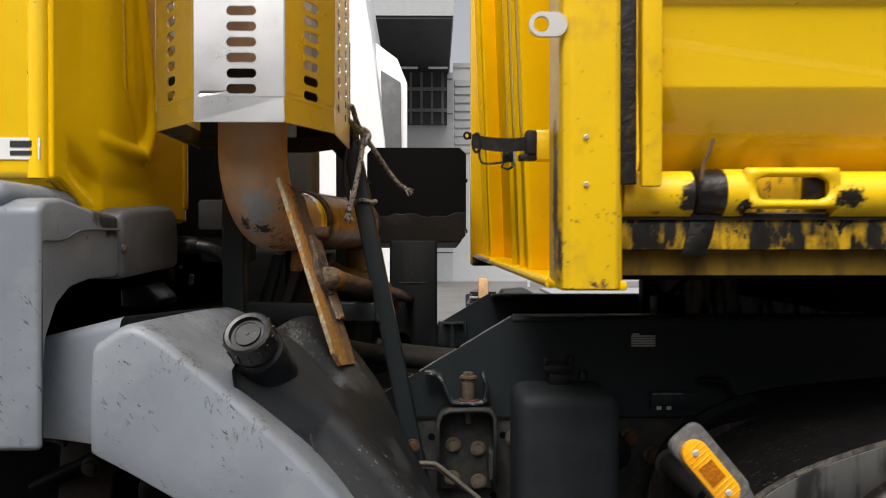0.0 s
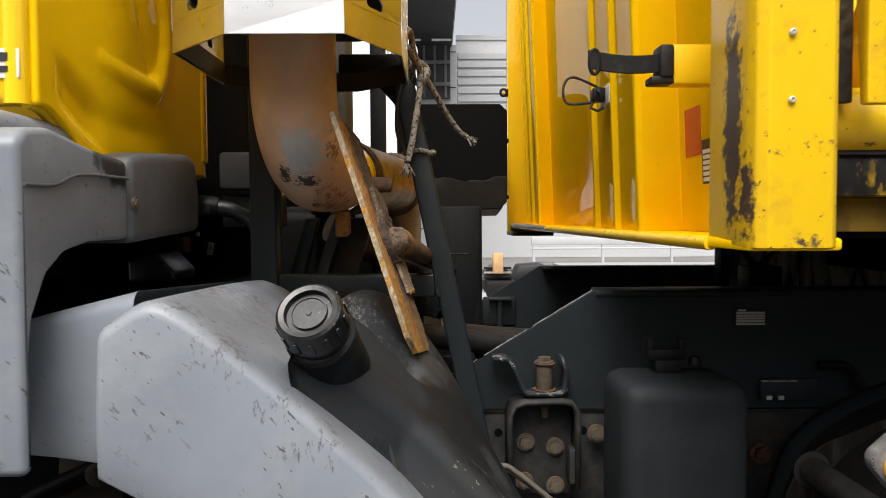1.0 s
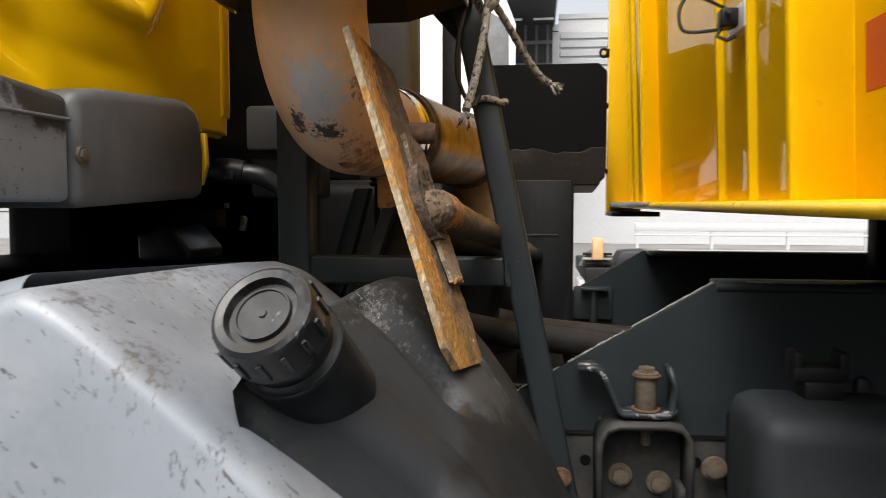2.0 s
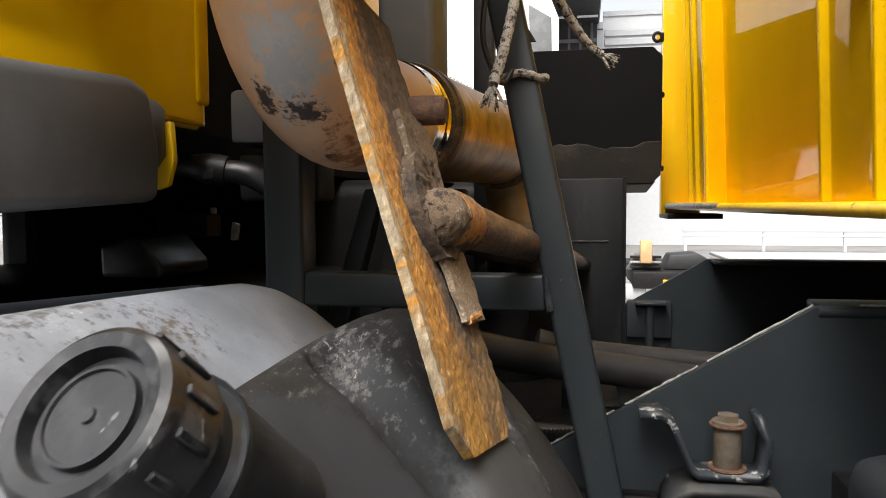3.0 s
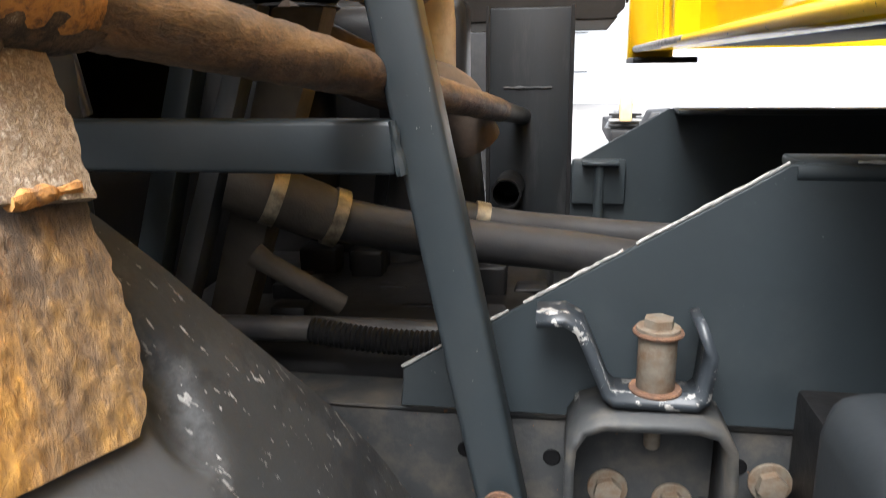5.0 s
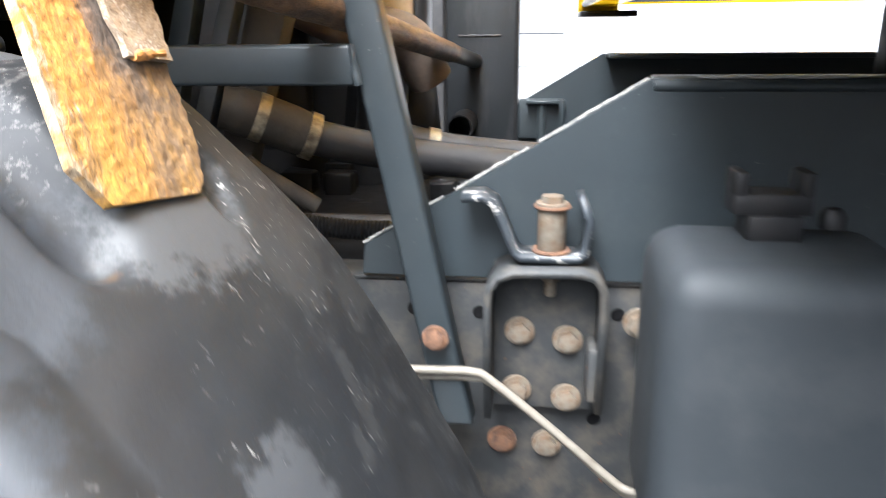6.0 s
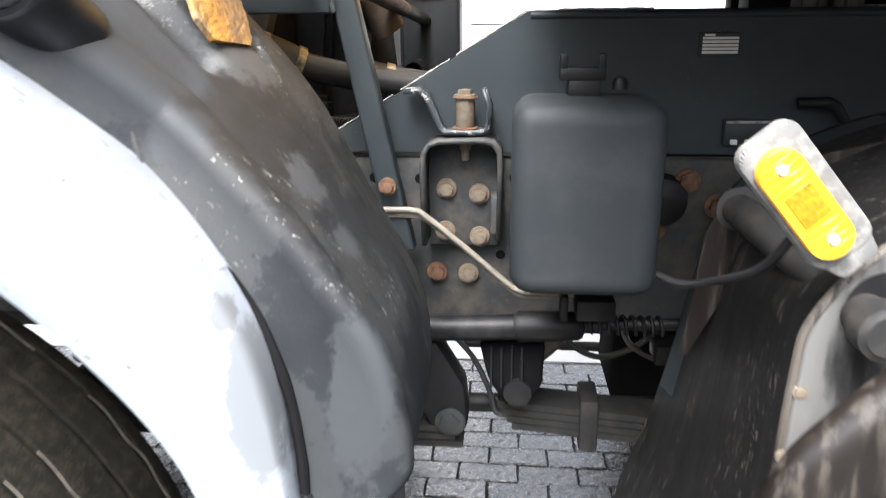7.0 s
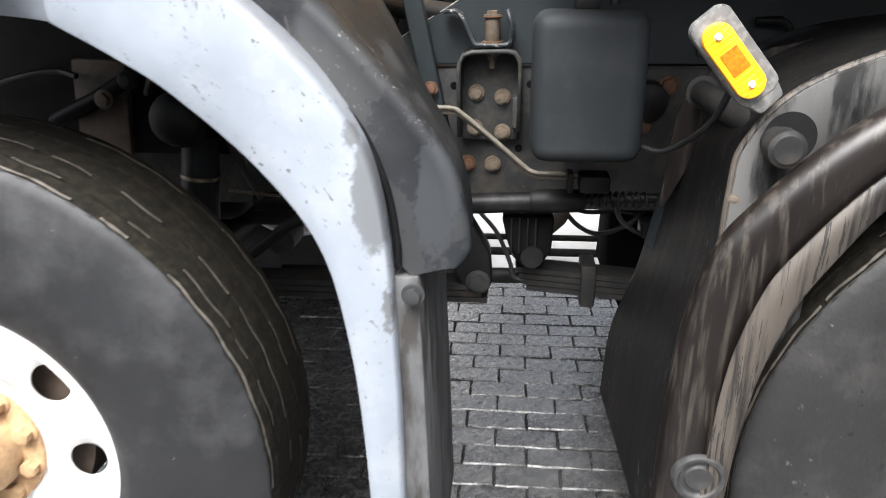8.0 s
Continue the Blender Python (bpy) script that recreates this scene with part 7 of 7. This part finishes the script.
part("band", box(0.7, 45, 31.95, 32.05, 9.2, 9.4), M_WALL_G, hall)
for i in range(6):
    part("wall_joint", box(-40, 0.7, 31.97, 32.0, 1.2 + 1.5 * i, 1.23 + 1.5 * i), M_CANOPY, hall)
canopy = part("canopy", box(-14, 0.55, 24, 32, 9.0, 9.9), M_WALL_G, hall, "grey canopy with its underside shade painted dark")
# Underside and back sheets painted near-black for the shade below the canopy.
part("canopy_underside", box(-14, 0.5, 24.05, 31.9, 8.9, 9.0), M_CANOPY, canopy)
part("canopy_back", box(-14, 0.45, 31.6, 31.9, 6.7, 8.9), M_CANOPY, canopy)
for k in range(9):
    part("canopy_beam", box(-3.4 + 0.45 * k, -3.3 + 0.45 * k, 31.5, 31.6, 6.7, 8.9), M_YARDDARK, canopy)
for z in (7.2, 8.1):
    part("canopy_purlin", box(-14, 0.45, 31.42, 31.5, z, z + 0.14), M_YARDDARK, canopy)
for x in (-2.6, -1.4, -0.3):
    part("canopy_lamp", box(x, x + 0.7, 27, 27.1, 8.0, 8.06), M_WALL, canopy)
hut = thing("parapet_bench", (7, 28, GZ), "white low rail along the yard", "rail")
part("rail", box(3.4, 30, 28, 28.1, 0.62, 0.92, 0.02), M_WALL, hut)
part("rail", box(3.4, 30, 28, 28.1, 0.45, 0.52, 0.02), M_WALL, hut)
for i in range(10):
    part("post", box(3.45 + 2.6 * i, 3.55 + 2.6 * i, 28.02, 28.12, GZ, 0.62), M_WALL, hut)

lorry = thing("white_lorry", (-1.8, 10, GZ), "parked white lorry with a dark side fairing", "truck")
part("cab", prism([(-5.0, 0.9), (-0.50, 0.9), (-0.62, 2.9), (-0.78, 4.2), (-0.95, 5.2), (-5.0, 5.2)], 9.0, 11.4, bevel=0.06), M_FARWHITE, lorry)
part("fairing", prism([(-0.62, 0.9), (-0.36, 0.9), (-0.36, 3.6), (-0.48, 3.9), (-0.75, 4.1)], 9.1, 9.14, bevel=0.01), M_FARWHITE, lorry)
for x in (-1.3, -4.2):
    part("tyre", tube([(x, 9.05, GZ + 0.5), (x, 9.35, GZ + 0.5)], 0.5, 32), M_RUBBER, lorry)
# Unseen dark panel, added to keep white out of the headboard's reflection.
part("side_skirt", box(-4.9, -0.80, 8.93, 9.0, 0.45, 2.05, 0.02), M_DARK, lorry, "unseen dark panel added to darken headboard reflections")
part("lorry_chassis", box(-5.0, -0.6, 9.3, 11.2, 0.45, 0.95, 0.02), M_DARK, lorry)
part("side_window", prism([(-0.63, 2.2), (-0.42, 2.2), (-0.44, 3.6), (-0.68, 3.75)], 9.04, 9.09, bevel=0.01), M_GREY_DARK, lorry)

trailer = thing("flat_trailer", (1.6, 9, GZ), "dark low trailer chassis with an amber lamp", "trailer")
part("bed", box(0.42, 5.0, 8.8, 10.8, 0.72, 0.90, 0.02), M_DARK, trailer)
part("deck", box(1.5, 5.0, 8.9, 10.8, 0.95, 0.99, 0.01), M_WALL_G, trailer)
part("timber_block", box(0.50, 0.62, 8.85, 9.0, 0.98, 1.22, 0.02), M_TAN, trailer, "tan timber block")
part("gooseneck", prism([(0.36, 0.90), (0.74, 0.90), (0.66, 1.04), (0.60, 1.08), (0.46, 1.08), (0.42, 1.0)], 9.0, 9.12, bevel=0.01), M_GREY_DARK, trailer, "grey coupling frame")
for k in range(3):
    part("coupling_bar", box(0.40, 0.72, 8.94, 8.99, 0.92 + 0.055 * k, 0.945 + 0.055 * k, 0.006), M_WORNEDGE if k == 1 else M_DARK, trailer)
part("fender", prism([(0.75, 0.90), (1.15, 0.90), (1.20, 1.02), (1.10, 1.08), (0.82, 1.06)], 9.05, 9.5, bevel=0.02), M_CANOPY, trailer)
for x in (1.4, 2.6):
    part("tyre", tube([(x, 8.85, GZ + 0.4), (x, 9.2, GZ + 0.4)], 0.4, 28), M_RUBBER, trailer)
part("amber_lamp", box(0.72, 0.86, 8.77, 8.8, 0.76, 0.82, 0.01), M_AMBER, trailer)
part("grey_tank", box(0.35, 0.56, 8.85, 9.4, 0.60, 0.75, 0.03), M_WALL_G, trailer)

# unseen box trailers, added behind the camera to block light from the front
for i, (x, hgt) in enumerate(((-15.5, 4.0), (-12.3, 3.9), (-9.1, 4.0), (-5.9, 4.0), (-2.7, 3.8), (0.5, 4.0), (3.7, 4.0), (6.9, 3.9), (10.1, 4.0), (13.3, 4.0))):
    box_t = thing("light_block_trailer", (x + 1.3, -6.5, GZ), "unseen box trailer added to block front light", "trailer", group="parked box trailers")
    part("box_body", box(x, x + 2.6, -14, -5.0, 1.1, hgt, 0.05), M_YARDDARK, box_t)
    part("chassis", box(x + 0.6, x + 2.0, -13.8, -5.3, 0.75, 1.1, 0.02), M_DARK, box_t)
    for wx in (x + 0.2, x + 2.1):
        part("tyre", tube([(wx, -5.9, GZ + 0.5), (wx + 0.3, -5.9, GZ + 0.5)], 0.5, 24), M_RUBBER, box_t)

# ---- pale strip beside the paving, painted bright for open daylight ----
part("concrete_strip", box(-30, 30, 3.62, 12.0, GZ - 0.10, GZ + 0.006), M_APRON, ground, "pale ground strip painted bright for daylight")

# ---- paving bricks ----


def worn_brick(seed):
    """A paving brick with a worn, uneven outline."""
    rng = random.Random(seed)
    outline = []
    for (xa, ya), (xb, yb), n in (((-0.1, -0.049), (0.1, -0.049), 5), ((0.1, -0.049), (0.1, 0.049), 2), ((0.1, 0.049), (-0.1, 0.049), 5), ((-0.1, 0.049), (-0.1, -0.049), 2)):
        for k in range(n):
            f = k / n
            outline.append((xa + (xb - xa) * f + rng.uniform(-0.0022, 0.0022), ya + (yb - ya) * f + rng.uniform(-0.0022, 0.0022)))
    bm = bmesh.new()
    rings = [[bm.verts.new((x * s, y * (1 - 2.0 * (1 - s)), z + (rng.uniform(-0.0012, 0.0012) if z == 0 else 0))) for x, y in outline] for s, z in ((1.0, -0.03), (1.0, -0.005), (0.965, 0.0))]
    n = len(outline)
    for a, c in zip(rings, rings[1:]):
        for j in range(n):
            bm.faces.new((a[j], a[(j + 1) % n], c[(j + 1) % n], c[j]))
    bm.faces.new(rings[-1])
    me = bpy.data.meshes.new("paving_brick")
    bm.to_mesh(me)
    bm.free()
    me.materials.append(M_PAVER)
    return me


BRICKS = [worn_brick(k) for k in range(6)]
PX, PY = 0.204, 0.102
rest_v, rest_f = [], []
for j in range(-30, 38):
    for i in range(-22, 26):
        x, y = PX * (i + 0.5 * (j % 2)), 0.2 + PY * j
        dz, rz = random.uniform(-0.003, 0.003), random.uniform(-0.02, 0.02)
        if -0.75 < x < 1.05 and 1.75 < y < 5.0:
            ob = new("paving_brick", BRICKS[random.randrange(6)])
            ob.matrix_basis = pose(x, y, GZ + dz, random.uniform(-0.8, 0.8), random.uniform(-0.4, 0.4), math.degrees(rz))
            ob.parent = ground
        else:
            k = len(rest_v)
            for z, s in ((-0.02, 1.0), (-0.003, 1.0), (0.0, 0.96)):
                for sx, sy in ((-1, -1), (1, -1), (1, 1), (-1, 1)):
                    rest_v.append((x + sx * 0.1003 * s, y + sy * 0.0494 * (s if s == 1 else 0.92), GZ + dz + z))
            for q in (0, 4):
                for e in range(4):
                    rest_f.append((k + q + e, k + q + (e + 1) % 4, k + q + 4 + (e + 1) % 4, k + q + 4 + e))
            rest_f.append((k + 8, k + 9, k + 10, k + 11))
rest = bpy.data.meshes.new("paving")
rest.from_pydata(rest_v, [], rest_f)
rest.materials.append(M_PAVER)
part("joint_sand", box(-4.6, 5.4, -2.95, 4.05, GZ - 0.0115, GZ - 0.008), M_JOINT, ground)
tagged(put("paving", rest, None, ground, smooth=False), kind="stuff")
